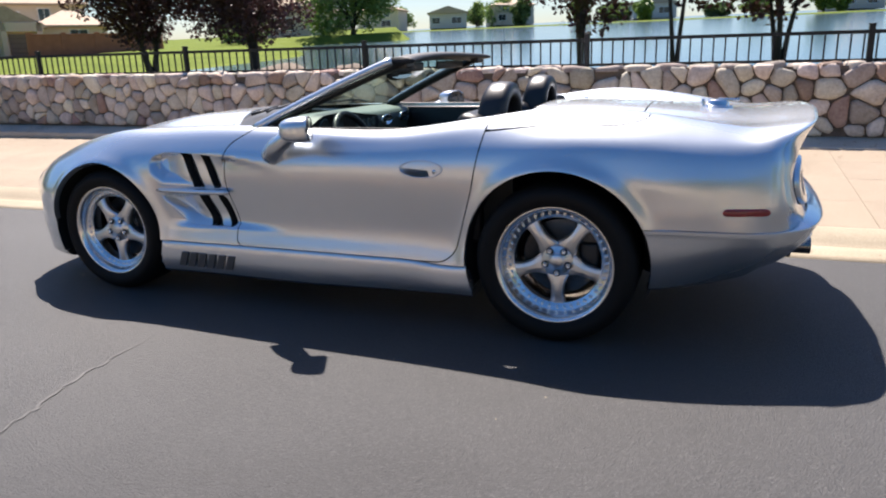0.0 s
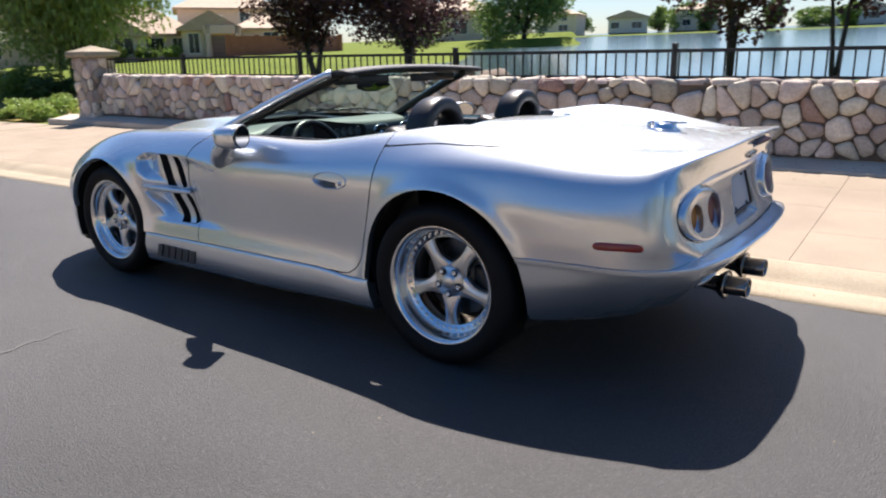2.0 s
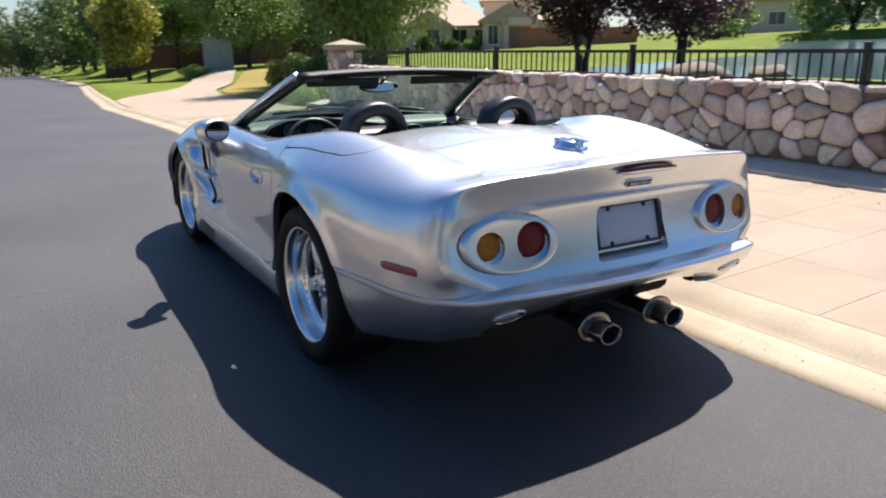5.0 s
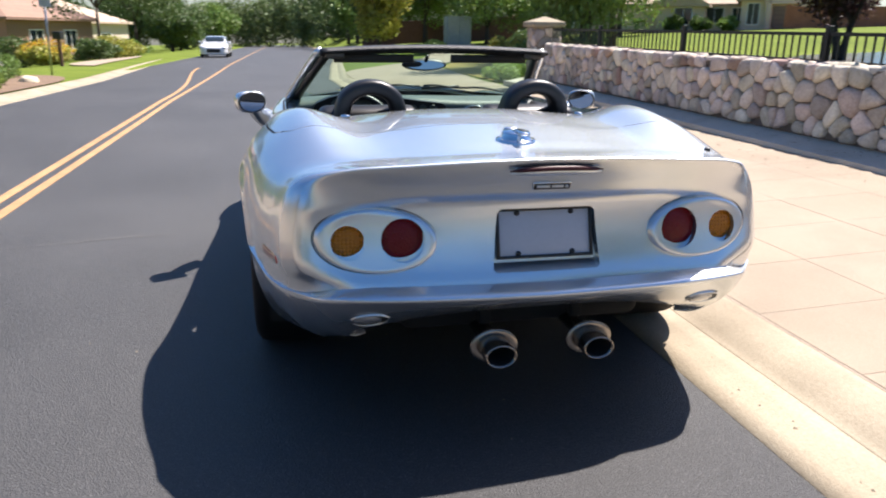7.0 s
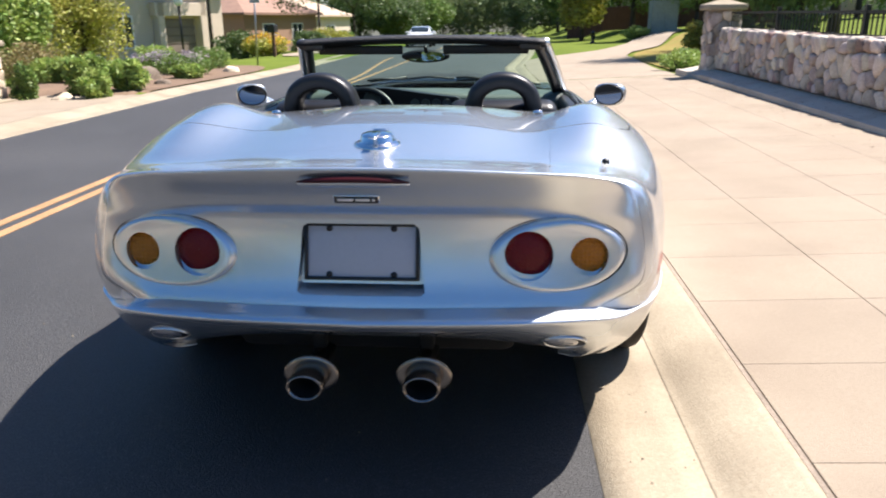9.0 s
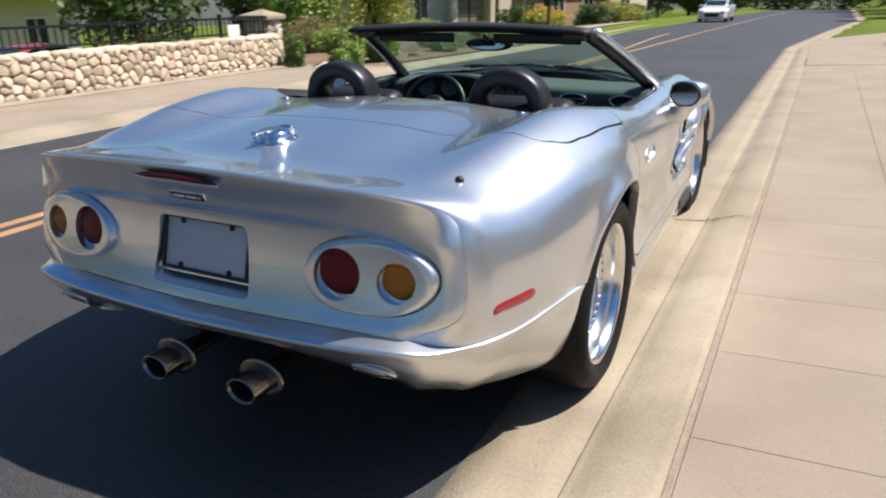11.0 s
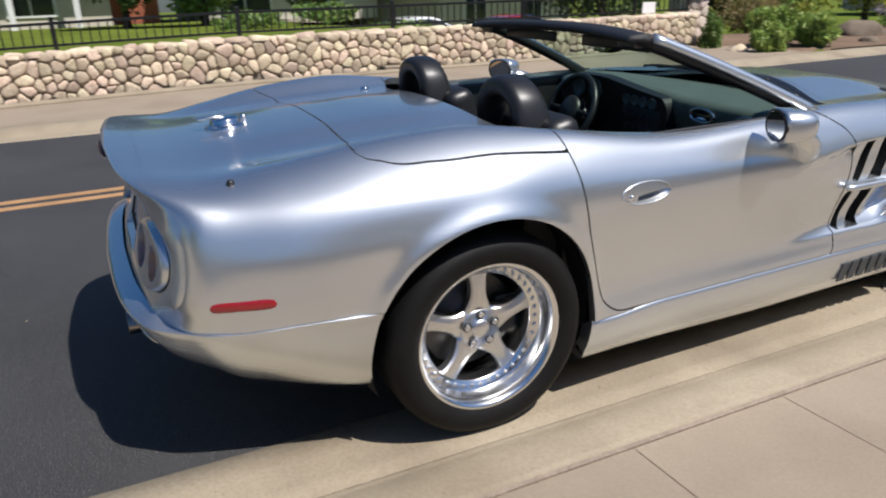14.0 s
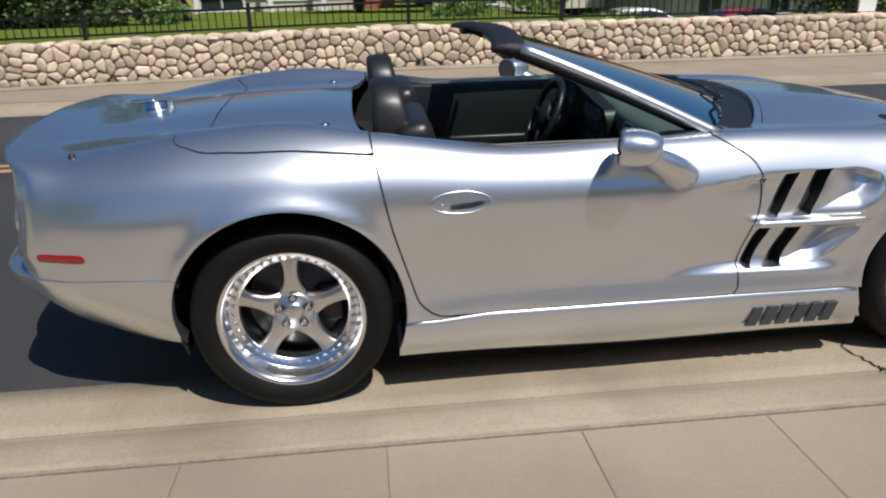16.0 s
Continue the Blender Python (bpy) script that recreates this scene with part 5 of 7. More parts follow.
# tail lamps
def pod_y(x, z):
    return tail_y(x, z) - 0.004
for sgn in (1, -1):
    cx, cz, rx, rz = 0.536, 0.706, 0.187, 0.100
    rad, ang = np.concatenate([np.linspace(0, 0.90, 14), [0.93, 0.95, 0.965, 0.978, 0.988, 0.995, 1.0]]), np.linspace(0, 2 * math.pi, 97)
    G = np.zeros((97, 21, 3))
    for i, a in enumerate(ang):
        for j, r in enumerate(rad):
            r = r * 0.999 + 0.001
            x, z = cx + rx * r * math.cos(a), cz + rz * r * math.sin(a) + 0.006 * (r * math.cos(a))
            G[i, j] = (x, pod_y(x, z) - 0.024 * (1 - r**28) + 0.006, z)
    s = Skin.grid(G, flip=True)
    cf = lambda c, r: (lambda V: r - np.hypot(V[:, 0] - c[0], V[:, 2] - c[1]))
    s = s.cut(cf((0.457, 0.710), 0.066)).cut(cf((0.621, 0.706), 0.051))
    if np.mean(s.N[:, 1]) > 0:
        s = Skin(s.V, -s.N, [f[::-1] for f in s.F])
    s = s.skirt(0.040)
    pod = (s if sgn > 0 else s.mirrored()).build("tail_lamp", PAINT, car, "silver oval tail lamp pod with round lenses")
    rim = [(sgn * (cx + (rx + 0.003) * math.cos(a)), float(pod_y(cx + rx * math.cos(a), cz + rz * math.sin(a))) + 0.006, cz + (rz + 0.003) * math.sin(a) + 0.006 * math.cos(a)) for a in ang[:-1]]
    part("lamp_seam", tube_bm(rim, 0.0022, 6, closed=True), GAP, pod)
    for (lx, lz, lr), material in (((0.457, 0.710, 0.066), REDLENS), ((0.621, 0.706, 0.051), AMBER)):
        y = float(pod_y(lx, lz)) + 0.006
        tilt = 0.6 * math.degrees(math.atan(2 * 0.085 * lx))
        m = pose(sgn * lx, y, lz, 90 - 9, 0, sgn * tilt)
        part("lens", lathe_bm([(lr + 0.003, -0.004), (lr * 0.97, 0.004), (lr * 0.6, 0.010), (0.0005, 0.012)], 40, m), material, pod, "red lens" if material is REDLENS else "amber lens")

# side markers
SS = side_skin().V
SS = SS[(SS[:, 1] < -1.6) & (SS[:, 0] > 0.6) & (np.abs(SS[:, 2] - 0.624) < 0.12)]
for sgn in (1, -1):
    G = np.zeros((25, 7, 3))
    for i, t in enumerate(np.linspace(-1, 1, 25)):
        hh = 0.0175 * (1 - abs(t) ** 9) ** 0.5
        for j, v in enumerate(np.linspace(-1, 1, 7)):
            y, z = -1.938 + 0.086 * t, 0.622 + hh * v
            d = np.hypot(SS[:, 1] - y, SS[:, 2] - z) + 1e-6
            k = np.argsort(d)[:6]
            G[i, j] = (float(np.sum(SS[k, 0] / d[k]) / np.sum(1 / d[k])) + 0.004 * (1 - v**4) * (1 - t**8), y, z)
    s = Skin.grid(G)
    if s.N[:, 0].mean() < 0:
        s = Skin(s.V, -s.N, [f[::-1] for f in s.F])
    s = s.skirt(0.006)
    (s if sgn > 0 else s.mirrored()).build("side_marker", MARKER, car, "red side marker lens")

# number plate with a black frame, in a pocket
pm = pose(0, -2.1190, 0.706, 90 - 15)
m = box_bm(-0.152, 0.152, -0.072, 0.072, 0.004, 0.010, 0.002)
bmesh.ops.transform(m, matrix=pm, verts=m.verts)
plate = part("number_plate", m, PLATE, car, "blank pale grey number plate in a black frame")
for a in ((-0.160, 0.160, 0.070, 0.080), (-0.160, 0.160, -0.080, -0.070), (-0.160, -0.150, -0.080, 0.080), (0.150, 0.160, -0.080, 0.080)):
    m = box_bm(a[0], a[1], a[2], a[3], 0.002, 0.018, 0.003)
    bmesh.ops.transform(m, matrix=pm, verts=m.verts)
    part("plate_frame", m, BLACK, plate)
for a, b in ((-0.09, 0.064), (0.09, 0.064), (-0.09, -0.064), (0.09, -0.064)):
    m = cyl_bm((a, b, 0.008), (a, b, 0.014), 0.009, seg=10)
    bmesh.ops.transform(m, matrix=pm, verts=m.verts)
    part("plate_screw", m, BLACK, plate)
m = bmesh.new()
outer = [(x, float(tail_y(x, z)) + 0.001, z) for x, z in round_outline(POCKET, 0.012, 4)]
inner = [(x * 0.97, -2.098 - (0.79 - z) * 0.20, 0.785 + (z - 0.785) * 0.86) for x, _, z in outer]
lo, hi = [m.verts.new(p) for p in outer], [m.verts.new(p) for p in inner]
for i in range(len(lo)):
    m.faces.new((lo[i], lo[(i + 1) % len(lo)], hi[(i + 1) % len(lo)], hi[i]))
m.faces.new(hi)
bmesh.ops.recalc_face_normals(m, faces=m.faces)
part("plate_pocket", m, PAINT, plate, smooth=False)

# high brake light and name badge in plain bars
bl = [(x, float(tail_y(x, 0.926)) - 0.009, 0.9255 - 0.22 * x * x) for x in np.linspace(-0.146, 0.146, 25)]
rr = [max(0.003, 0.0135 * (1 - (2 * i / 24 - 1) ** 4)) for i in range(25)]
hb = part("high_brake_light", tube_bm([(x, y - 0.002, z) for x, y, z in bl], rr, 10, squash=0.9), BRAKE, car, "dark red high brake light")
part("brake_light_rim", tube_bm([(x, y + 0.001, z - 0.0045) for x, y, z in bl], [r + 0.002 for r in rr], 10, squash=0.9), PAINT, hb)
bx = box_bm(-0.062, 0.062, -0.004, 0.004, -0.0125, 0.0125, 0.003)
by = float(tail_y(0, 0.868))
bmesh.ops.transform(bx, matrix=pose(0, by - 0.003, 0.868, 22), verts=bx.verts)
bd = part("badge", bx, CHROME, car, "small chrome badge with black face")
bx = box_bm(-0.058, 0.058, -0.002, 0.002, -0.0095, 0.0095)
bmesh.ops.transform(bx, matrix=pose(0, by - 0.0075, 0.8665, 22), verts=bx.verts)
part("badge_face", bx, BLACK, bd)
for a, b in ((-0.050, -0.008), (-0.002, 0.036), (0.042, 0.050)):
    bx = box_bm(a, b, -0.001, 0.001, -0.004, 0.004)
    bmesh.ops.transform(bx, matrix=pose(0, by - 0.0100, 0.8663, 22), verts=bx.verts)
    part("badge_bar", bx, WHITE, bd)

# filler cap, aerial base
fc = part("fuel_cap", lathe_bm([(0.070, -0.004), (0.070, 0.004), (0.056, 0.007), (0.050, 0.010), (0.050, 0.026), (0.046, 0.031), (0.020, 0.034), (0.0005, 0.034)], 40, pose(0, -1.80, 0.949, 2)), CHROME, car, "polished chrome flip-up fuel cap")
part("cap_lever", box_bm(-0.012, 0.012, -1.895, -1.80, 0.980, 0.990, 0.004), CHROME, fc)
part("cap_hinge", box_bm(-0.025, 0.025, -1.745, -1.725, 0.950, 0.982, 0.006), CHROME, fc)
for a in range(6):
    aa = radians(60 * a + 20)
    part("cap_screw", lathe_bm([(0.006, 0), (0.005, 0.004), (0.0003, 0.005)], 8, pose(0.062 * math.cos(aa), -1.80 + 0.062 * math.sin(aa), 0.953)), CHROME, fc)
part("aerial_base", lathe_bm([(0.022, -0.012), (0.020, 0.002), (0.012, 0.007), (0.011, 0.018), (0.008, 0.023), (0.0005, 0.024)], 18, pose(0.683, -1.905, 0.905)), BLACK, car)
for sgn in (1, -1):
    part("tonneau_catch", lathe_bm([(0.020, -0.004), (0.019, 0.003), (0.012, 0.005), (0.0005, 0.006)], 16, pose(sgn * 0.53, -1.08, 0.9455)), CHROME, car)

# exhaust and rear lamps in the valance
TIPS = [(-0.160, -2.238, 0.320), (0.168, -2.236, 0.323)]
for x, y, z in TIPS:
    m = pose(x, y, z, -90) @ Matrix.Diagonal((0.94, 0.70, 1, 1))
    ex = part("exhaust_pipe", lathe_bm([(0.046, 0.012), (0.049, 0.0), (0.054, 0.0), (0.056, 0.004), (0.055, 0.09), (0.046, 0.13), (0.034, 0.18), (0.034, 0.50)], 32, m), EXHAUST, car, "oval steel exhaust pipe")
    part("pipe_bore", lathe_bm([(0.0465, 0.010), (0.045, 0.10), (0.0005, 0.10)], 28, m), GAP, ex)
    part("tip_flange", lathe_bm([(0.055, 0.088), (0.082, 0.082), (0.086, 0.087), (0.084, 0.093), (0.056, 0.118)], 32, m), EXHAUST, ex)
    # hangers and silencer are near-black: the underside's shade is put into their colour
    part("silencer_hanger", box_bm(x - 0.02, x + 0.02, y + 0.20, y + 0.235, z + 0.03, 0.42, 0.005), GAP, ex)
part("silencer", box_bm(-0.44, 0.44, -1.98, -1.66, 0.315, 0.412, 0.045, seg=3), GAP, car, "silencer box coloured black to imitate the shade under the tail")
for sgn in (1, -1):
    i, j = np.unravel_index(np.argmin(np.hypot(VAL[..., 0] - 0.570, VAL[..., 2] - 0.456) + 10 * (VAL[..., 1] > -2.0)), VAL.shape[:2])
    n = Vector(np.cross(VAL[i + 2, j] - VAL[i - 2, j], VAL[i, j + 1] - VAL[i, j - 1])).normalized()
    n = -n if n.y > 0 else n
    u = Vector((VAL[i + 2, j] - VAL[i - 2, j])).normalized()
    v = n.cross(u)
    frame_m = Matrix((u, v, n)).transposed().to_4x4()
    frame_m.translation = Vector(VAL[i, j]) - n * 0.008
    m = frame_m @ Matrix.Diagonal((1.25, 0.85, 1, 1))
    if sgn < 0:
        m = Matrix.Diagonal((-1, 1, 1, 1)) @ m
    fg = part("reversing_lamp", lathe_bm([(0.036, 0.0095), (0.033, 0.013), (0.022, 0.0165), (0.0005, 0.018)], 30, m @ Matrix.Translation((-0.006 * sgn, 0, 0))), LAMPGLASS, car, "clear oval reversing lamp")
    part("lamp_bezel", lathe_bm([(0.050, 0.006), (0.0505, 0.0105), (0.047, 0.0125), (0.044, 0.0105), (0.043, 0.004)], 30, m), PAINT, fg)
    part("lamp_bowl", lathe_bm([(0.0445, 0.0092), (0.0005, 0.0088)], 30, m), BLACK, fg)


# black vent in the bonnet
HV = hood_s.V
for sgn in (1,):
    G = np.zeros((33, 5, 3))
    for i, a in enumerate(np.linspace(0, 2 * math.pi, 33)):
        for j, r in enumerate(np.linspace(0.02, 1, 5)):
            x, y = 0.50 + 0.060 * r * math.cos(a) + 0.03 * r * math.sin(a), 1.25 + 0.14 * r * math.sin(a)
            d = np.hypot(HV[:, 0] - x, HV[:, 1] - y) + 1e-6
            k = np.argsort(d)[:6]
            G[i, j] = (x, y, float(np.sum(HV[k, 2] / d[k]) / np.sum(1 / d[k])) + 0.003)
    s = Skin.grid(G)
    if s.N[:, 2].mean() < 0:
        s = Skin(s.V, -s.N, [f[::-1] for f in s.F])
    (s if sgn > 0 else s.mirrored()).build("bonnet_vent", GAP, car, "black bonnet vent mesh")


# the tail sits a little lower than its drawing; the whole car stands on the road
for ob in [o for o in car.children_recursive if o.type == "MESH" and o.name.split(".")[0] not in ("wheel", "tyre", "spoke", "hub", "lug_nut", "rim_bolts", "brake_disc", "brake_caliper", "exhaust_pipe", "pipe_bore", "tip_flange", "silencer_hanger", "silencer", "reversing_lamp", "lamp_bezel")]:
    co = np.empty(len(ob.data.vertices) * 3)
    ob.data.vertices.foreach_get("co", co)
    co = co.reshape(-1, 3)
    co[:, 2] -= 0.019 * step(-1.45, -1.95, co[:, 1]) * step(0.54, 0.64, co[:, 2])
    ob.data.vertices.foreach_set("co", co.ravel())
car.location.z = 0.02


# ---- plants ----
def leaves(rng, n, centre, radii, size, clumps=14, hang=0.0, flat=0.0, long=1.0):
    """Vertices and faces of n single leaves gathered in clumps inside an ellipsoid."""
    C, R = np.array(centre, float), np.array(radii, float)
    d = rng.normal(size=(clumps, 3))
    d /= np.linalg.norm(d, axis=1, keepdims=True)
    cc = C + d * R * rng.uniform(0.35, 0.86, (clumps, 1))
    k = rng.integers(0, clumps, n)
    e = rng.normal(size=(n, 3))
    e /= np.linalg.norm(e, axis=1, keepdims=True)
    P = cc[k] + e * R * 0.42 * rng.uniform(0.3, 1.0, (n, 1)) ** 0.6
    if hang:
        P[:, 2] -= hang * rng.uniform(0, 1, n) ** 1.5
    a = rng.normal(size=(n, 3))
    a /= np.linalg.norm(a, axis=1, keepdims=True)
    b = np.cross(a, rng.normal(size=(n, 3)))
    b /= np.linalg.norm(b, axis=1, keepdims=True)
    if hang:
        a = a * 0.35 + np.array([0, 0, -1.0])
    s = size * rng.uniform(0.6, 1.4, (n, 1))
    V = np.stack([P - a * s * long, P + b * s * 0.55, P + a * s * long, P - b * s * 0.55], 1).reshape(-1, 3)
    F = np.arange(4 * n).reshape(-1, 4)
    return V, F


def leaf_mesh(name, V, F, material, parent=None):
    me = bpy.data.meshes.new(name)
    me.from_pydata(V.tolist(), [], F.tolist())
    me.materials.append(material)
    ob = new(name, me)
    if parent:
        ob.parent = parent
    return ob


def tree(x, y, height, crown, material, seed, n=4000, leaf=0.11, low=0.35, stems=1, label="", hang=0.0, trunk_r=0.13, name="tree", clumps=22, z=None):
    """A tree with a tapered trunk, limbs and a crown of single leaves. crown: its half width."""
    rng = np.random.default_rng(seed)
    z0 = ground_z(x, y) - 0.05 if z is None else z
    t = empty(name, label=label, category="tree")
    bm = bmesh.new()
    top = height * (low + 0.12)
    ends = []
    for s in range(stems):
        off = rng.uniform(-1, 1, 2) * (0.28 * crown if stems > 1 else 0.05)
        fork = (x + off[0] * 0.5, y + off[1] * 0.5, z0 + top * 0.75)
        tube_bm([(x + off[0] * 0.1, y + off[1] * 0.1, z0 - 0.1), (x + off[0] * 0.25, y + off[1] * 0.25, z0 + top * 0.35), fork], [trunk_r * 1.25, trunk_r, trunk_r * 0.75], 8, bm=bm)
        for k in range(5 if stems == 1 else 3):
            a = 2 * math.pi * (k + rng.uniform(0, 0.6)) / (5 if stems == 1 else 3)
            r = crown * rng.uniform(0.45, 0.8)
            e = (fork[0] + r * math.cos(a), fork[1] + r * math.sin(a), z0 + height * rng.uniform(0.55, 0.85))
            mid = tuple((np.array(fork) * 0.55 + np.array(e) * 0.45) + np.array([0, 0, 0.12 * height * 0.3]))
            tube_bm([fork, mid, e], [trunk_r * 0.55, trunk_r * 0.35, trunk_r * 0.12], 6, bm=bm)
    part("trunk", bm, BARK, t)
    c = (x, y, z0 + height * (low + (1 - low) / 2))
    V, F = leaves(rng, n, c, (crown, crown, height * (1 - low) / 2 * 1.08), leaf, clumps, hang)
    leaf_mesh("crown", V, F, material, t)
    return t


def shrub(x, y, r, h, material, seed, n=900, leaf=0.06, label="", flowers=None, name="shrub", long=1.0, z=None):
    rng = np.random.default_rng(seed)
    z0 = ground_z(x, y) if z is None else z
    t = empty(name, label=label, category="shrub")
    bm = bmesh.new()
    for k in range(5):
        a = 2 * math.pi * k / 5
        tube_bm([(x, y, z0 - 0.05), (x + 0.45 * r * math.cos(a), y + 0.45 * r * math.sin(a), z0 + 0.55 * h)], [0.02, 0.008], 5, bm=bm)
    part("stems", bm, BARK, t)
    V, F = leaves(rng, n, (x, y, z0 + h * 0.46), (r, r, h * 0.56), leaf, 16, long=long)
    V[:, 2] = np.maximum(V[:, 2], z0 + 0.005)
    leaf_mesh("foliage", V, F, material, t)
    if flowers:
        V, F = leaves(rng, n // 4, (x, y, z0 + h * 0.70), (r * 0.95, r * 0.95, h * 0.42), leaf * 0.8, 16)
        leaf_mesh("blossom", V, F, flowers, t)
    return t


# plum trees between the wall and the lake
PLUM = "purple-leaved plum tree on the lake bank"
tree(16.2, 1.9, 5.4, 2.5, LEAF_P, 11, 11000, 0.085, 0.26, 5, PLUM, trunk_r=0.055)
tree(15.0, -0.6, 5.0, 1.4, LEAF_P, 12, 3600, 0.085, 0.34, 2, PLUM, trunk_r=0.055)
tree(15.4, -2.9, 5.4, 2.6, LEAF_P, 13, 11000, 0.085, 0.26, 5, PLUM, trunk_r=0.06)
tree(18.4, 18.4, 5.5, 2.5, LEAF_P, 14, 15000, 0.08, 0.19, 2, "purple-leaved plum tree on the lawn", trunk_r=0.13)
tree(20.6, 15.4, 5.6, 2.4, LEAF_P, 15, 15000, 0.08, 0.19, 2, "purple-leaved plum tree on the lawn", trunk_r=0.13)
tree(66.5, 35.2, 10.5, 5.4, LEAF_G, 16, 14000, 0.20, -0.04, 1, "bright green round tree by the water", trunk_r=0.3)
for k, (x, y, r, h) in enumerate([(47, 35, 2.4, 2.2), (52, 38.5, 2.6, 2.6), (57, 41.5, 2.6, 3.0), (35.7, 56.1, 0.9, 1.3), (37.6, 54.8, 1.0, 1.1), (33.9, 57.6, 1.0, 1.4)]):
    shrub(x, y, r, h, LEAF_D if k % 2 else LEAF_G, 300 + k, 900, 0.22, "dark clipped hedge shrub before the houses")
# willow and the thicket behind the pillar
tree(9.7, 20.4, 8.6, 2.9, LEAF_H, 18, 76000, 0.08, 0.34, 1, "tall weeping willow with hanging branches", hang=2.6, trunk_r=0.20, clumps=60)
tree(12.6, 24.5, 9.0, 3.2, LEAF_D, 41, 24000, 0.075, 0.15, 1, "dense dark tree beside the willow", trunk_r=0.2)
tree(12.7, 43.8, 8.0, 4.0, LEAF_G, 19, 34000, 0.085, 0.06, 1, "dense green tree by the path", trunk_r=0.15)
tree(17.5, 48.0, 9.5, 3.6, LEAF_D, 20, 12000, 0.12, 0.15, 1, "tall dark tree by the wooden fence", trunk_r=0.2)
tree(11.2, 57.5, 9.0, 3.4, LEAF_G, 43, 16000, 0.12, 0.2, 1, "leafy green tree by the wooden fence", trunk_r=0.2)
tree(6.6, 52.0, 6.6, 2.2, LEAF_Y, 21, 9000, 0.14, 0.2, 1, "yellow-green street tree beyond the path", trunk_r=0.15)
for k, (x, y, h, c, mt) in enumerate([(-13.5, 92, 5.0, 3.2, LEAF_D), (9.5, 96, 9, 4.0, LEAF_G), (10.5, 82, 10, 4.2, LEAF_D), (12, 70, 11, 5, LEAF_G), (20, 62, 12, 5, LEAF_D), (-18, 96, 10, 5, LEAF_D), (26, 52, 11, 4.5, LEAF_G), (-15, 112, 6, 5, LEAF_D), (9, 104, 12, 6, LEAF_D), (-12, 128, 8, 5, LEAF_G), (-5, 150, 8, 6, LEAF_D), (4, 152, 10, 6, LEAF_G), (13, 140, 11, 6, LEAF_D), (-20, 140, 9, 6, LEAF_D)]):
    tree(x, y, h, c, mt, 60 + k, 8000, 0.20, 0.14, 1, "leafy street tree at the far bend", trunk_r=0.22)
# the belt of woods that closes the street's end
rng = np.random.default_rng(55)
V, F = [], []
for k in range(44):
    x = -75 + 150 * (k + rng.uniform(0, 0.8)) / 44
    y = 132 + rng.uniform(-10, 14) - 0.0016 * x * x
    h = rng.uniform(6.5, 11.5)
    v, f = leaves(rng, 2600, (x, y, ground_z(x, y) + 0.5 * h), (rng.uniform(3.0, 5.0), 3.0, 0.56 * h), 0.26, 26)
    F += (f + len(V)).tolist()
    V += v.tolist()
tagged(leaf_mesh("far_woods", np.array(V), np.array(F), LEAF_F), "far belt of leafy trees across the street's end", "woods", kind="stuff")
# the planted bank on the far side of the street
for k, (x, y, h, c, mt, lo, lb) in enumerate([
        (-13.8, 17.0, 4.8, 2.1, LEAF_Y, 0.14, "yellow-green shrubby tree in the garden"), (-12.0, 14.4, 2.6, 1.1, LEAF_W, 0.12, "bright green young garden tree"), (-15.8, 37.5, 10.0, 3.0, LEAF_D, 0.56, "tall dark garden tree beside the garage"), (-14.2, 21.5, 5.2, 2.0, LEAF_Y, 0.14, "yellow and green garden tree"),
        (-13, 52, 11, 4.4, LEAF_D, 0.3, "leafy street-side garden tree"), (-13, 66, 11.5, 5.0, LEAF_D, 0.22, "leafy street-side garden tree"), (-26, 31, 8, 3.4, LEAF_Y, 0.2, "yellow-green tree behind the house"), (-17.5, 20.5, 5.6, 2.4, LEAF_Y, 0.14, "yellow-green tree by the drive")]):
    tree(x, y, h, c, mt, 80 + k, 14000, 0.06 if y < 35 else 0.11, lo, 1, lb, trunk_r=0.11)
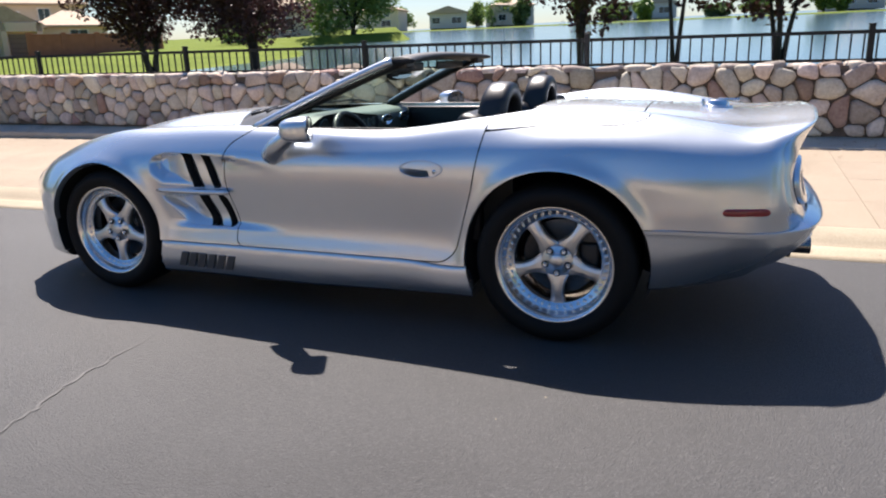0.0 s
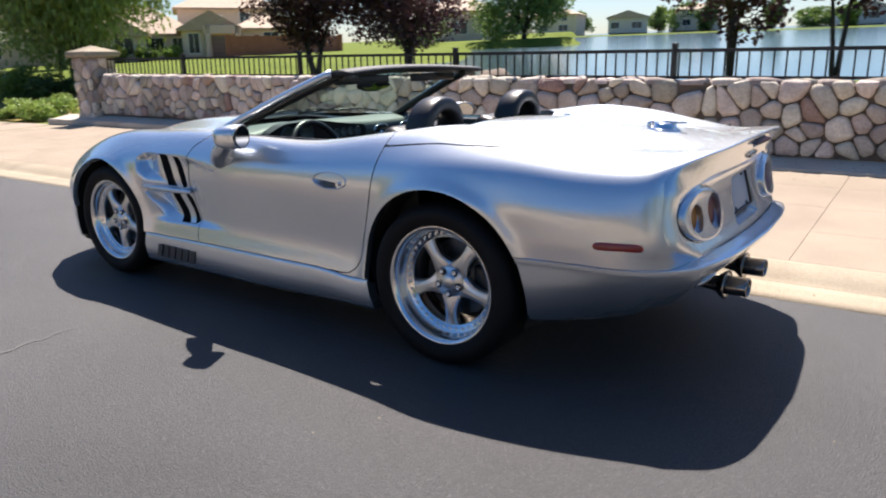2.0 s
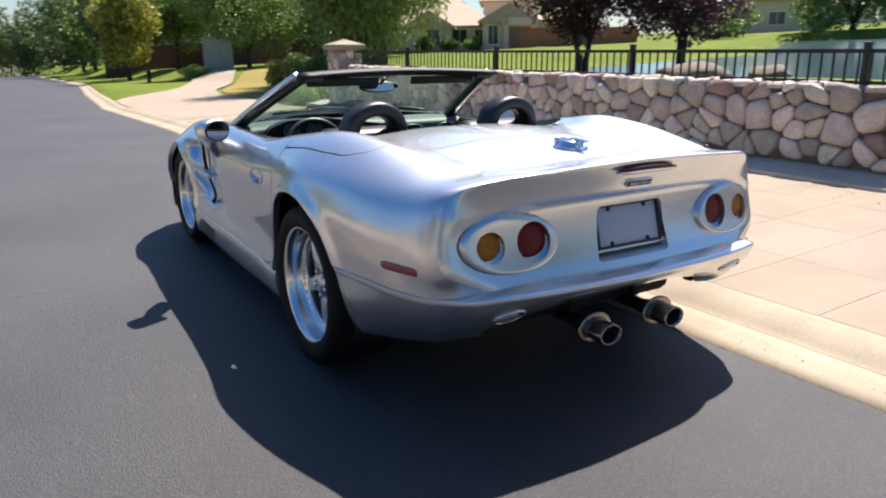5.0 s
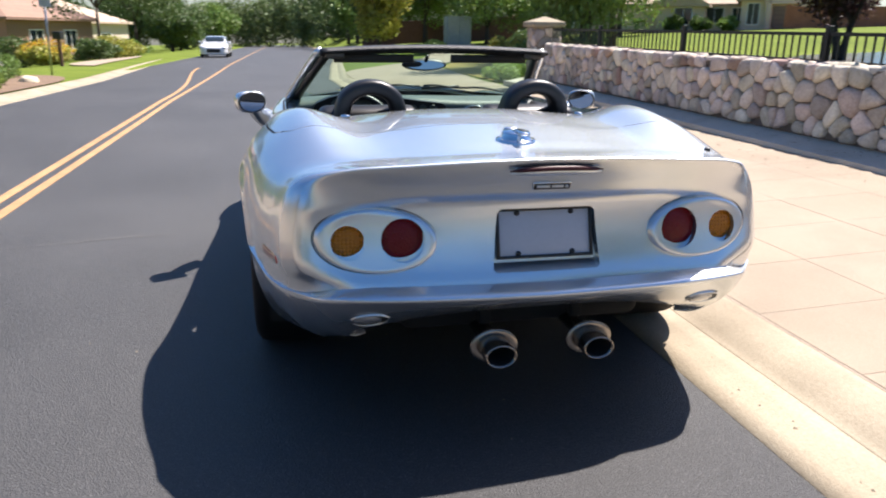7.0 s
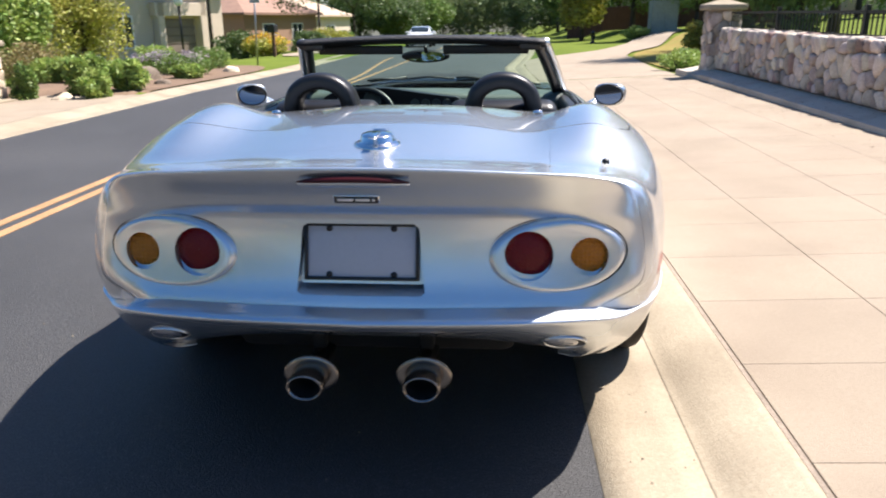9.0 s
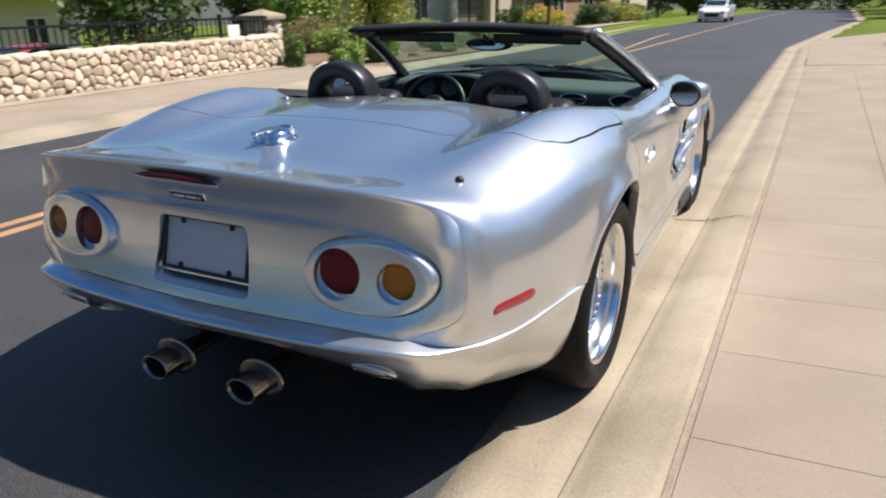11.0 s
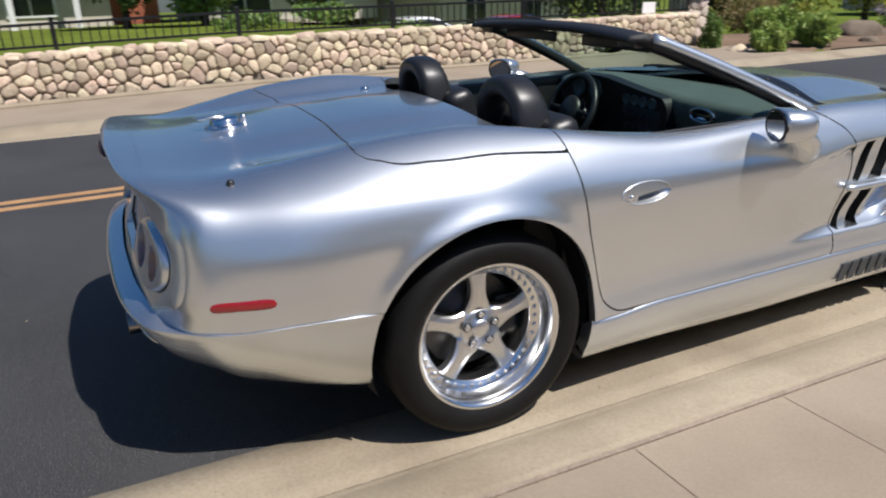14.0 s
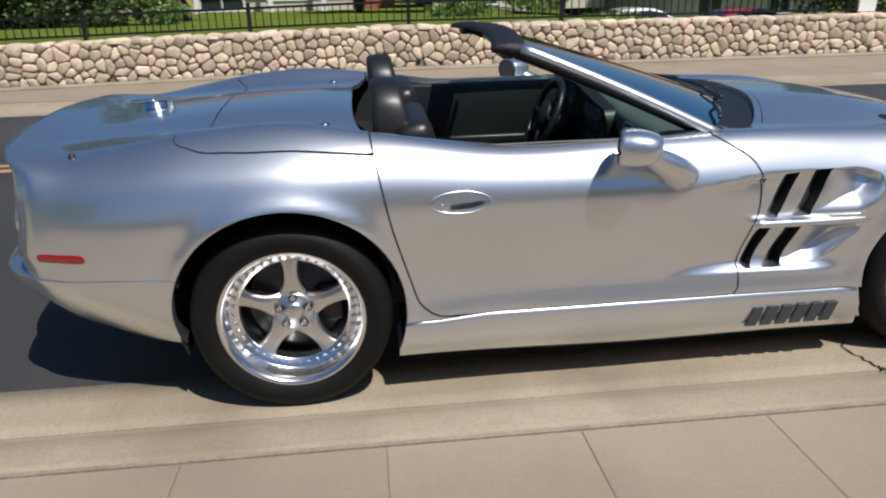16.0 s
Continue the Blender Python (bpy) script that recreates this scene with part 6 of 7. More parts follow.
for k, (x, y, r, h, mt, fl, lb) in enumerate([
        (-7.98, 8.48, 0.27, 0.78, LEAF_G, None, "dense green shrub climbing by the pillar"), (-6.75, 8.72, 0.33, 0.55, LEAF_W, None, "feathery bright green shrub on bare soil"),
        (-7.3, 9.3, 0.40, 0.75, LEAF_W, None, "feathery bright green shrub on bare soil"), (-6.7, 9.7, 0.38, 0.58, LEAF_W, None, "feathery bright green shrub on bare soil"),
        (-7.6, 10.7, 0.45, 0.55, LEAF_W, None, "feathery bright green shrub on bare soil"), (-8.9, 11.2, 0.55, 0.60, LEAF_W, None, "leafy green shrub in the bed"), (-9.8, 11.4, 0.8, 1.1, LEAF_R, None, "rust-tinted green shrub in the bed"),
        (-6.95, 13.1, 0.42, 0.38, LEAF_W, None, "low bright green mound of leaves"), (-7.6, 14.5, 0.75, 0.58, LEAF_G, FLOWER_L, "low shrub with pale lilac flowers"), (-8.6, 15.2, 0.75, 0.55, LEAF_G, FLOWER_L, "low shrub with pale lilac flowers"),
        (-9.3, 16.4, 0.75, 0.75, LEAF_W, None, "rounded light green garden shrub"), (-8.2, 17.6, 0.7, 0.65, LEAF_G, None, "rounded green shrub by the lawn"), (-10.6, 13.0, 0.7, 0.8, LEAF_D, None, "rounded dark green garden shrub"),
        (-11.0, 32.5, 1.2, 1.0, LEAF_Y, FLOWER_Y, "shrub covered in yellow flowers"), (-12.8, 34.0, 1.4, 1.5, LEAF_D, None, "rounded dark green garden shrub"),
        (-10.9, 40.5, 1.3, 1.2, LEAF_D, None, "clipped round dark green shrub"), (-11.2, 47, 1.7, 1.4, LEAF_Y, None, "yellow-green shrub on the front lawn"), (-11.5, 55, 1.6, 1.2, LEAF_G, None, "green shrub on the front lawn")]):
    shrub(x, y, r, h, mt, 120 + k, 3200, 0.030 if y < 20 else 0.08, lb, fl, long=2.4 if mt is LEAF_W else 1.0)
for k, (x, y, r, h, mt) in enumerate([(4.5, 13.0, 0.55, 0.42, LEAF_W), (5.2, 13.6, 0.6, 0.48, LEAF_W), (4.8, 14.4, 0.5, 0.40, LEAF_W), (7.6, 23.0, 0.8, 1.2, LEAF_Y), (8.2, 21.2, 0.8, 1.0, LEAF_G), (8.6, 20.0, 0.8, 0.9, LEAF_D), (9.6, 26.5, 0.9, 0.9, LEAF_D), (8.9, 18.4, 0.7, 0.8, LEAF_G), (8.6, 41.0, 0.9, 0.8, LEAF_W)]):
    shrub(x, y, r, h, mt, 150 + k, 3200, 0.032 if y < 15 else 0.055, "feathery green shrub beside the pillar" if y < 15 else "green shrub at the edge of the lawn")
# behind the far wall
for k, (x, y, h, c, mt, lb) in enumerate([(-19, 14.5, 4.6, 2.4, LEAF_D, "dense dark tree behind the iron fence"), (-17.0, 17.8, 4.0, 2.0, LEAF_D, "dense dark tree behind the iron fence"), (-24, 1.5, 4.2, 1.6, LEAF_G, "green tree before the houses"), (-25.5, -0.9, 4.5, 1.6, LEAF_D, "dark tree before the houses"), (-20.5, -10.5, 6.0, 3.6, LEAF_D, "large dark shade tree on the lawn"), (-22, -17, 7.0, 4.2, LEAF_D, "large dark shade tree on the lawn"), (-24.5, 5.5, 4.0, 1.2, LEAF_D, "slender dark tree before the houses")]):
    tree(x, y, h, c, mt, 170 + k, 4000 if h < 5.5 else 14000, 0.13, 0.14, 1, lb, trunk_r=0.14)
for k, (x, y) in enumerate([(-19.4, -13.2), (-18.8, -11.4), (-19.2, -9.6), (-18.9, -7.9)]):
    shrub(x, y, 1.15, 1.5, LEAF_D, 210 + k, 2400, 0.075, "dense dark hedge shrub under the shade trees")
for k, (x, y, r, h) in enumerate([(-20, 4.5, 1.0, 0.7), (-21, 7.5, 1.2, 0.6), (-19, -6.5, 0.9, 0.8), (-19.5, 2.0, 1.0, 0.5)]):
    shrub(x, y, r, h, LEAF_G, 190 + k, 900, 0.08, "low green shrub on the lawn behind the fence")
# palm on the far lawn
def palm(x, y, seed, label):
    rng = np.random.default_rng(seed)
    z0 = ground_z(x, y) - 0.05
    t = empty("palm", label=label, category="palm")
    part("trunk", tube_bm([(x, y, z0), (x + 0.05, y, z0 + 0.5), (x, y, z0 + 1.05)], [0.24, 0.20, 0.22], 12), BARK, t)
    for k in range(26):
        a, up, L = rng.uniform(0, 6.28), rng.uniform(0.1, 1.2), rng.uniform(1.0, 1.5)
        V, F = [], []
        for i, q in enumerate(np.linspace(0, 1, 9)):
            r = L * q * math.cos(up * (1 - 0.4 * q))
            z = z0 + 1.05 + L * (math.sin(up) * q - 0.75 * q * q)
            w = 0.10 * math.sin(math.pi * (0.12 + 0.86 * q)) * (1 if i % 2 else 0.6)
            c, d = math.cos(a), math.sin(a)
            V += [(x + r * c - w * d, y + r * d + w * c, z - 0.04), (x + r * c, y + r * d, z), (x + r * c + w * d, y + r * d - w * c, z - 0.04)]
            if i:
                n = 3 * i
                F += [(n - 3, n - 2, n + 1, n), (n - 2, n - 1, n + 2, n + 1)]
        raw("frond", V, F, LEAF_Y, t)


palm(-21.5, -6.40, 9, "short palm with drooping yellow-green fronds on the lawn")
# far shore
far = np.random.default_rng(77)
for k in range(18):
    y = -62 + 8.2 * k + far.uniform(-4, 4)
    x = 146 + far.uniform(-8, 34)
    tree(x, y, far.uniform(2.6, 6.5), far.uniform(1.8, 4.5), LEAF_G if far.uniform() > 0.4 else LEAF_D, 200 + k, 2200, 0.34, 0.03, 1, "tree on the far shore of the lake", trunk_r=0.2, z=ground_z(x, y) - 0.1)
# the street behind: unseen trees, added to darken what the mirrors reflect
for k, (x, y, h, c) in enumerate([(-13, -20, 7, 3.2), (-14.5, -34, 8, 3.6), (9.5, -17, 7, 3.0), (11, -30, 8, 3.6), (-6, -58, 9, 5), (4, -60, 9, 5)]):
    tree(x, y, h, c, LEAF_D if k % 2 else LEAF_G, 330 + k, 3500, 0.2, 0.2, 1, "unseen leafy tree added for the mirrors to reflect", trunk_r=0.18)


# ---- houses ----
def house(x, y, turn, w, d, h, roof, wall_m, roof_m, wins, label, garage=None, gable=True, z=None, over=0.45, onto=None):
    """A house whose front looks along its local -y. wins: (centre x, sill height, width, height) on the front."""
    z0 = (ground_z(x, y) if z is None else z) - 0.1
    at = pose(x, y, z0, 0, 0, turn)
    t = onto[0] if onto else empty("house", at, label=label, category="house")
    had = set(t.children)
    bm = box_bm(-w / 2, w / 2, 0, d, 0, h)
    part("wall", bm, wall_m, t, smooth=False)
    bm = bmesh.new()
    a, b, c, e = -w / 2 - over, w / 2 + over, -over, d + over
    if gable:
        P = [(a, c, h), (b, c, h), (b, e, h), (a, e, h), (0, c, h + roof), (0, e, h + roof)]
        Fs = [(0, 4, 5, 3), (4, 1, 2, 5), (0, 1, 4), (3, 5, 2), (0, 3, 2, 1)]
    else:
        k = min(w, d) / 2
        P = [(a, c, h), (b, c, h), (b, e, h), (a, e, h), (a + k, d / 2, h + roof), (b - k, d / 2, h + roof)]
        Fs = [(0, 1, 5, 4), (1, 2, 5), (2, 3, 4, 5), (3, 0, 4), (0, 3, 2, 1)]
    vs = [bm.verts.new(p) for p in P] + [bm.verts.new((p[0], p[1], p[2] - 0.18)) for p in P[:4]]
    for f in Fs[:-1]:
        bm.faces.new([vs[i] for i in f])
    n = len(P)
    for i in range(4):
        bm.faces.new((vs[i], vs[n + i], vs[n + (i + 1) % 4], vs[(i + 1) % 4]))
    bm.faces.new([vs[n + i] for i in (3, 2, 1, 0)])
    bmesh.ops.recalc_face_normals(bm, faces=bm.faces)
    part("roof", bm, roof_m, t, smooth=False)
    for cx, s, ww, hh in wins:
        fr = bmesh.new()
        for q in ((cx - ww / 2 - 0.08, cx - ww / 2, s - 0.08, s + hh + 0.08), (cx + ww / 2, cx + ww / 2 + 0.08, s - 0.08, s + hh + 0.08), (cx - ww / 2, cx + ww / 2, s + hh, s + hh + 0.08), (cx - ww / 2, cx + ww / 2, s - 0.08, s), (cx - 0.025, cx + 0.025, s, s + hh)):
            box_bm(q[0], q[1], -0.06, 0.02, q[2], q[3], bm=fr)
        wf = part("window", fr, WHITE, t, smooth=False)
        part("pane", box_bm(cx - ww / 2, cx + ww / 2, -0.02, 0.01, s, s + hh), DARKGLASS, wf, smooth=False)
    if garage:
        cx, ww, hh = garage
        g = part("garage_door", box_bm(cx - ww / 2, cx + ww / 2, -0.04, 0.02, 0.1, hh), mat("garage_brown", (0.16, 0.125, 0.10), 0.6, 0, 0.15), t, smooth=False)
        for k in range(5):
            part("door_panel", box_bm(cx - ww / 2 + 0.06, cx + ww / 2 - 0.06, -0.07, -0.03, 0.15 + k * hh / 5.2, 0.10 + (k + 0.92) * hh / 5.2, 0.015), mat("garage_panel", (0.20, 0.155, 0.125), 0.6, 0, 0.15), g, smooth=False)
        for s in (-1, 1):
            px = cx + s * (ww / 2 + 0.35)
            part("porch_column", box_bm(px - 0.22, px + 0.22, -0.55, 0.0, 0, hh + 0.9, 0.03), wall_m, t, smooth=False)
        part("porch_beam", box_bm(cx - ww / 2 - 0.7, cx + ww / 2 + 0.7, -0.55, 0.0, hh + 0.15, hh + 0.9, 0.03), wall_m, t, smooth=False)
    # a wing joins the house that it belongs to
    for c in set(t.children) - had if onto else ():
        c.matrix_basis = onto[1].inverted() @ at @ c.matrix_basis
    return (t, at)


# beyond the lake lawn
def across(r, s, bearing=36.0):
    """A place r metres off over the lawn and s metres to the side."""
    c = radians(bearing)
    return -2.8 + r * math.sin(c) + s * math.cos(c), -3.0 + r * math.cos(c) - s * math.sin(c)


main = house(*across(75, -5.4), -36, 12.5, 9, 2.6, 2.8, STUCCO, ROOFT, [(-1.2, 0.9, 1.7, 1.3), (2.6, 0.9, 1.5, 1.3), (4.6, 0.9, 0.9, 1.3)], "beige stucco house with gabled wings and tan tiled roof", gable=False)
house(*across(72, -5.6), -36, 4.2, 5, 2.5, 1.5, STUCCO, ROOFT, [(0.3, 0.8, 1.5, 1.4)], "", onto=main)
house(*across(71, 2.1), -36, 5.0, 7, 2.6, 1.6, STUCCO, ROOFT, [(-1.5, 0.5, 0.9, 1.7), (0.7, 3.0, 0.7, 0.7)], "", garage=(1.0, 1.9, 2.0), onto=main)
house(*across(84, 4.6), -36, 10.5, 9, 4.9, 2.4, STUCCO, ROOFT, [(-2.0, 3.2, 0.8, 1.2), (1.6, 3.0, 1.0, 1.4)], "", gable=False, onto=main)
house(*across(74, 7.4), -36, 5.5, 6, 2.5, 1.4, STUCCO, ROOFT, [(0.4, 0.8, 1.4, 1.3)], "", gable=False, onto=main)
house(73.0, 47.5, -55, 10, 9, 3.6, 1.8, STUCCO, ROOFT, [(0, 0.9, 1.6, 1.3)], "beige stucco house with tan hipped roof", gable=False)
house(17.0, 74.0, -14, 12, 10, 8.6, 2.0, STUCCO_W, ROOFR, [(-3.4, 5.4, 1.2, 1.9), (0.2, 5.4, 1.2, 1.9), (3.6, 5.4, 1.2, 1.9)], "pale two-storey house with red tiled roof", gable=False)
house(30.0, 74.0, -20, 12, 10, 4.4, 2.2, STUCCO, ROOFR, [(-3, 1.0, 1.4, 1.5), (1, 1.0, 1.4, 1.5)], "beige house with a pinkish red tiled roof", gable=False)
wx, wy = across(67, 8.2)
gw = empty("garden_wall", pose(wx, wy, ground_z(wx, wy) - 0.1, 0, 0, -36), label="low russet brick garden wall beyond the lawn", category="wall")
RUSSET = mat("russet_brick", (0.36, 0.13, 0.08), 0.9, 0, 0.2, 2, 30)
part("wall", box_bm(-5.0, 5.0, 0, 0.25, 0, 1.55), RUSSET, gw, smooth=False)
part("coping", box_bm(-5.05, 5.05, -0.04, 0.29, 1.553, 1.64, 0.01), RUSSET, gw, smooth=False)
for k in range(5):
    part("pier", box_bm(-5.1 + 2.45 * k, -4.7 + 2.45 * k, -0.08, -0.003, 0, 1.75, 0.01), RUSSET, gw, smooth=False)
# across the lake
for k, (x, y, wd, hh) in enumerate([(118, 60, 9, 4.4), (124, 48, 8, 3.2), (131, 37, 9, 4.2), (140, 12, 9, 3.2), (139, -22, 9, 4.2), (136, -44, 9, 3.2), (122, 72, 9, 4.4)]):
    house(x + 24, y * 1.15, -80 + 10 * k % 25, wd, 8, hh, 1.4, STUCCO_W if k % 2 else STUCCO, ROOFT, [(-2.6, 1.0, 1.6, 1.2), (1.8, 1.0, 2.0, 1.2)] + ([(-2, 3.0, 1.1, 1.0), (2, 3.0, 1.1, 1.0)] if hh > 4 else []), "pale lakeside house with tiled roof", gable=bool(k % 2), z=lake_level(x + 24) + 0.3)
# over the street: the gabled garage house and its neighbours
house(-18.6, 38.5, 62, 8, 9, 4.4, 2.2, STUCCO, ROOFR, [(-3.0, 1.0, 1.0, 1.6)], "beige stucco house with a brown garage door", garage=(0.6, 2.3, 2.5))
house(-17.5, 58, 70, 10, 10, 3.2, 2.4, mat("stucco_brown", (0.33, 0.20, 0.14), 0.9, 0, 0.1), ROOFR, [(-2, 1.0, 1.4, 1.3), (2, 1.0, 1.4, 1.3)], "brown house with red tiled roof", gable=False)
house(-18.0, 78, 75, 10, 10, 3.4, 2.2, STUCCO, ROOFT, [(0, 1.0, 2.0, 1.3)], "beige house further along the street", gable=False)
# behind the far wall
house(-30.5, -6.2, 88, 10, 8, 3.6, 1.8, STUCCO_W, ROOFR, [(-3.4, 0.7, 1.6, 1.7), (-0.6, 0.2, 1.8, 2.2), (2.2, 0.6, 1.6, 1.7)], "pale house with white porch posts and tall windows", over=1.5)
house(-31.5, -0.4, 90, 2.2, 7, 3.4, 1.2, BRICK, ROOFR, [], "narrow red brick house wing")
house(-31.0, 6.4, 92, 8, 8, 3.4, 1.8, STUCCO_W, ROOFR, [(-2.2, 0.3, 2.2, 2.0), (1.6, 0.8, 1.2, 1.3)], "pale house with a dark porch opening", over=1.5)
house(-30.0, 17.0, 110, 10, 8, 3.2, 2.0, STUCCO_W, ROOFR, [(-2.6, 0.8, 1.4, 1.3), (1.8, 0.8, 1.4, 1.3)], "pale house with red-brown tiled roof", gable=False, over=1.4)
house(-29.0, -20.0, 80, 10, 8, 3.6, 2.0, STUCCO_W, ROOFR, [(-2.6, 0.8, 1.4, 1.3), (1.8, 0.8, 1.4, 1.3)], "pale house in the shade of trees", gable=False)
for k, yy in enumerate((-10.2, -7.6, -4.6, -2.4)):
    px = -29.2
    part("porch_post", box_bm(px - 0.1, px + 0.1, yy - 0.1, yy + 0.1, ground_z(px, yy) - 0.1, ground_z(px, yy) + 2.6, 0.01), WHITE, None, smooth=False)
    tagged(bpy.data.objects["porch_post" if k == 0 else "porch_post.%03d" % k], "white square porch post", "post", group="porch posts")

# utility cabinet, wooden fence, sign, letter box, lantern
uz = ground_z(10.2, 41.9) - 0.2
ut = tagged(part("utility_cabinet", box_bm(9.45, 11.0, 41.4, 42.4, uz, uz + 2.0, 0.04), UTIL, None, smooth=False), "grey-green metal utility cabinet on the lawn", "cabinet")
for k in (0, 1):
    part("cabinet_door", box_bm(9.52 + k * 0.73, 10.20 + k * 0.73, 41.37, 41.41, uz + 0.1, uz + 1.85, 0.008), UTIL, ut, smooth=False)
fz = empty("wooden_fence", label="brown wooden board fence behind the lawn", category="fence")
for k in range(60):
    a = k / 59
    bx, by = 7.0 + 15 * a, 66 - 12 * a
    z = ground_z(bx, by)
    part("board", box_bm(bx - 0.165, bx + 0.165, by - 0.02, by + 0.02, z - 0.05, z + 1.9 + 0.02 * (k % 3), 0.004), WOODF, fz, smooth=False)
sz = ground_z(-7.5, 20)
sg = empty("street_sign", label="grey street sign on a thin steel pole", category="sign")
part("pole", cyl_bm((-7.5, 20, sz - 0.1), (-7.42, 20, sz + 2.55), 0.03), mat("galvanised", (0.35, 0.36, 0.37), 0.4, 0.8, 0.1), sg)
part("panel", box_bm(-7.58, -7.26, 19.94, 19.965, sz + 1.95, sz + 2.55, 0.004), mat("sign_back", (0.38, 0.40, 0.42), 0.5, 0.5, 0.1), sg, smooth=False)
lz = ground_z(-9.1, 27.3)
lb = empty("letter_box", label="dark letter box on a wooden post", category="letter box")
part("post", box_bm(-9.16, -9.04, 27.2, 27.32, lz - 0.05, lz + 1.0, 0.01), WOODF, lb, smooth=False)
part("box", box_bm(-9.25, -8.95, 27.0, 27.5, lz + 1.0, lz + 1.3, 0.03), BLACK, lb, smooth=False)
gz = ground_z(-16.2, 34.5)
gl = empty("garden_lantern", label="black lamp post with a white globe", category="lamp")
part("pole", cyl_bm((-16.2, 34.5, gz), (-16.2, 34.5, gz + 2.9), 0.06), IRON, gl)
bm = bmesh.new()
bmesh.ops.create_uvsphere(bm, u_segments=16, v_segments=10, radius=0.24, matrix=Matrix.Translation((-16.2, 34.5, gz + 3.1)))
part("globe", bm, WHITE, gl)
# bare soil and paths
def patch(name, pts, material, lift, **tags):
    P = spline(list(pts) + [pts[0]], 40)
    c = P.mean(0)
    V, F = [], []
    rings = 5
    for r in range(rings + 1):
        for p in P[:-1]:
            q = c + (p - c) * r / rings
            V.append((q[0], q[1], ground_z(q[0], q[1]) + lift))
    m = len(P) - 1
    for r in range(rings):
        for j in range(m):
            F.append((r * m + j, (r + 1) * m + j, (r + 1) * m + (j + 1) % m, r * m + (j + 1) % m))
    return tagged(raw(name, V, F, material, smooth=True), **tags)


patch("driveway", [(-17.5, 5.5), (-18, 9), (-18.5, 14), (-25, 15), (-27.5, 10), (-27, 5), (-22, 4)], SLAB, 0.05, label="pale sandy drive behind the far fence", category="driveway", kind="structure")
patch("driveway", [(-8.0, 27.5), (-8.4, 33), (-8.9, 43), (-9.4, 44.5), (-10.4, 38), (-9.9, 33), (-9.0, 28)], SLAB, 0.04, label="pale concrete drive apron along the far kerb", category="driveway", kind="structure")
patch("planting_bed", [(-6.15, 8.1), (-6.2, 9.5), (-6.25, 12), (-6.4, 17), (-7.5, 19.3), (-9.5, 17), (-10, 12), (-9.2, 8.5), (-8.3, 8.05), (-7.2, 8.0)], SOIL, 0.03, label="bare brown soil of the planting bed", category="soil", kind="structure")
EDGES = spline([(11.4, 1.26, 4.08), (14, 1.22, 4.15), (17, 1.2, 4.4), (19.5, 1.28, 4.6), (21.5, 1.5, 4.75), (23.5, 2.2, 5.2), (25, 3.0, 5.6), (28.3, 4.7, 6.9), (32, 5.9, 8.2), (37.6, 7.5, 10.0), (43.7, 9.0, 11.9), (50, 10.0, 13.0)], 80)
V = []
for y, a, b in EDGES:
    for x in np.linspace(a, b, 6):
        V.append((x, y, ground_z(x, y) + 0.026 + 0.02 * float(step(14, 20, y))))
F = [(6 * i + j, 6 * i + j + 1, 6 * i + j + 7, 6 * i + j + 6) for i in range(79) for j in range(5)]
tagged(raw("footpath", V, F, SLAB), "winding pale concrete footpath through the lawn", "path", kind="structure")
patch("lawn_patch", [(4.3, 12.6), (4.4, 15), (4.7, 19.5), (5.4, 23.5), (7.2, 28.5), (10.4, 36.5), (13.2, 38), (11.0, 26), (7.2, 14.5), (5.6, 12.2)], DRYGRASS, 0.030, label="dry yellowing patch of lawn", category="lawn", kind="structure")
bz = ground_z(6.4, 43)
bo = empty("hydrant", label="small dark hydrant beside the path", category="hydrant")
part("barrel", lathe_bm([(0.16, -0.02), (0.16, 0.05), (0.11, 0.07), (0.11, 0.55), (0.15, 0.57), (0.14, 0.63), (0.09, 0.72), (0.001, 0.75)], 16, pose(6.3, 43, bz)), IRON, bo)
part("outlet", cyl_bm((6.15, 42.95, bz + 0.42), (6.45, 42.95, bz + 0.42), 0.06), IRON, bo)


# boulders in the planting bed
def boulder(x, y, sx, sy, sz, seed, material, label):
    bm = bmesh.new()
    bmesh.ops.create_icosphere(bm, subdivisions=3, radius=1.0)
    for v in bm.verts:
        n = 1 + 0.28 * noise.noise(v.co * 1.3 + Vector((seed * 3.1, 0, 0))) + 0.09 * noise.noise(v.co * 4.0 + Vector((seed, 5, 0)))
        v.co = Vector((v.co.x * sx * n, v.co.y * sy * n, max(-0.3, v.co.z) * sz * n))
    bmesh.ops.transform(bm, matrix=pose(x, y, ground_z(x, y) + 0.1 * sz, 0, 0, seed * 37), verts=bm.verts)
    tagged(part("boulder", bm, material, None), label, "boulder")


boulder(-7.25, 8.42, 0.22, 0.20, 0.24, 1, STONE_P, "pale flat boulder at the edge of the bed")
boulder(-7.75, 12.4, 0.55, 0.35, 0.30, 2, ROCK, "brown rounded boulder in the planting bed")
boulder(-6.75, 11.3, 0.22, 0.18, 0.12, 3, ROCK, "small brown stone in the planting bed")
boulder(-6.9, 15.9, 0.30, 0.2, 0.16, 4, STONE_P, "small pale stone in the planting bed")
boulder(17.3, 12.0, 1.6, 0.8, 0.42, 5, ROCK, "large brown boulder on the lake bank")
boulder(18.6, 10.2, 0.9, 0.6, 0.32, 6, ROCK, "large brown boulder on the lake bank")


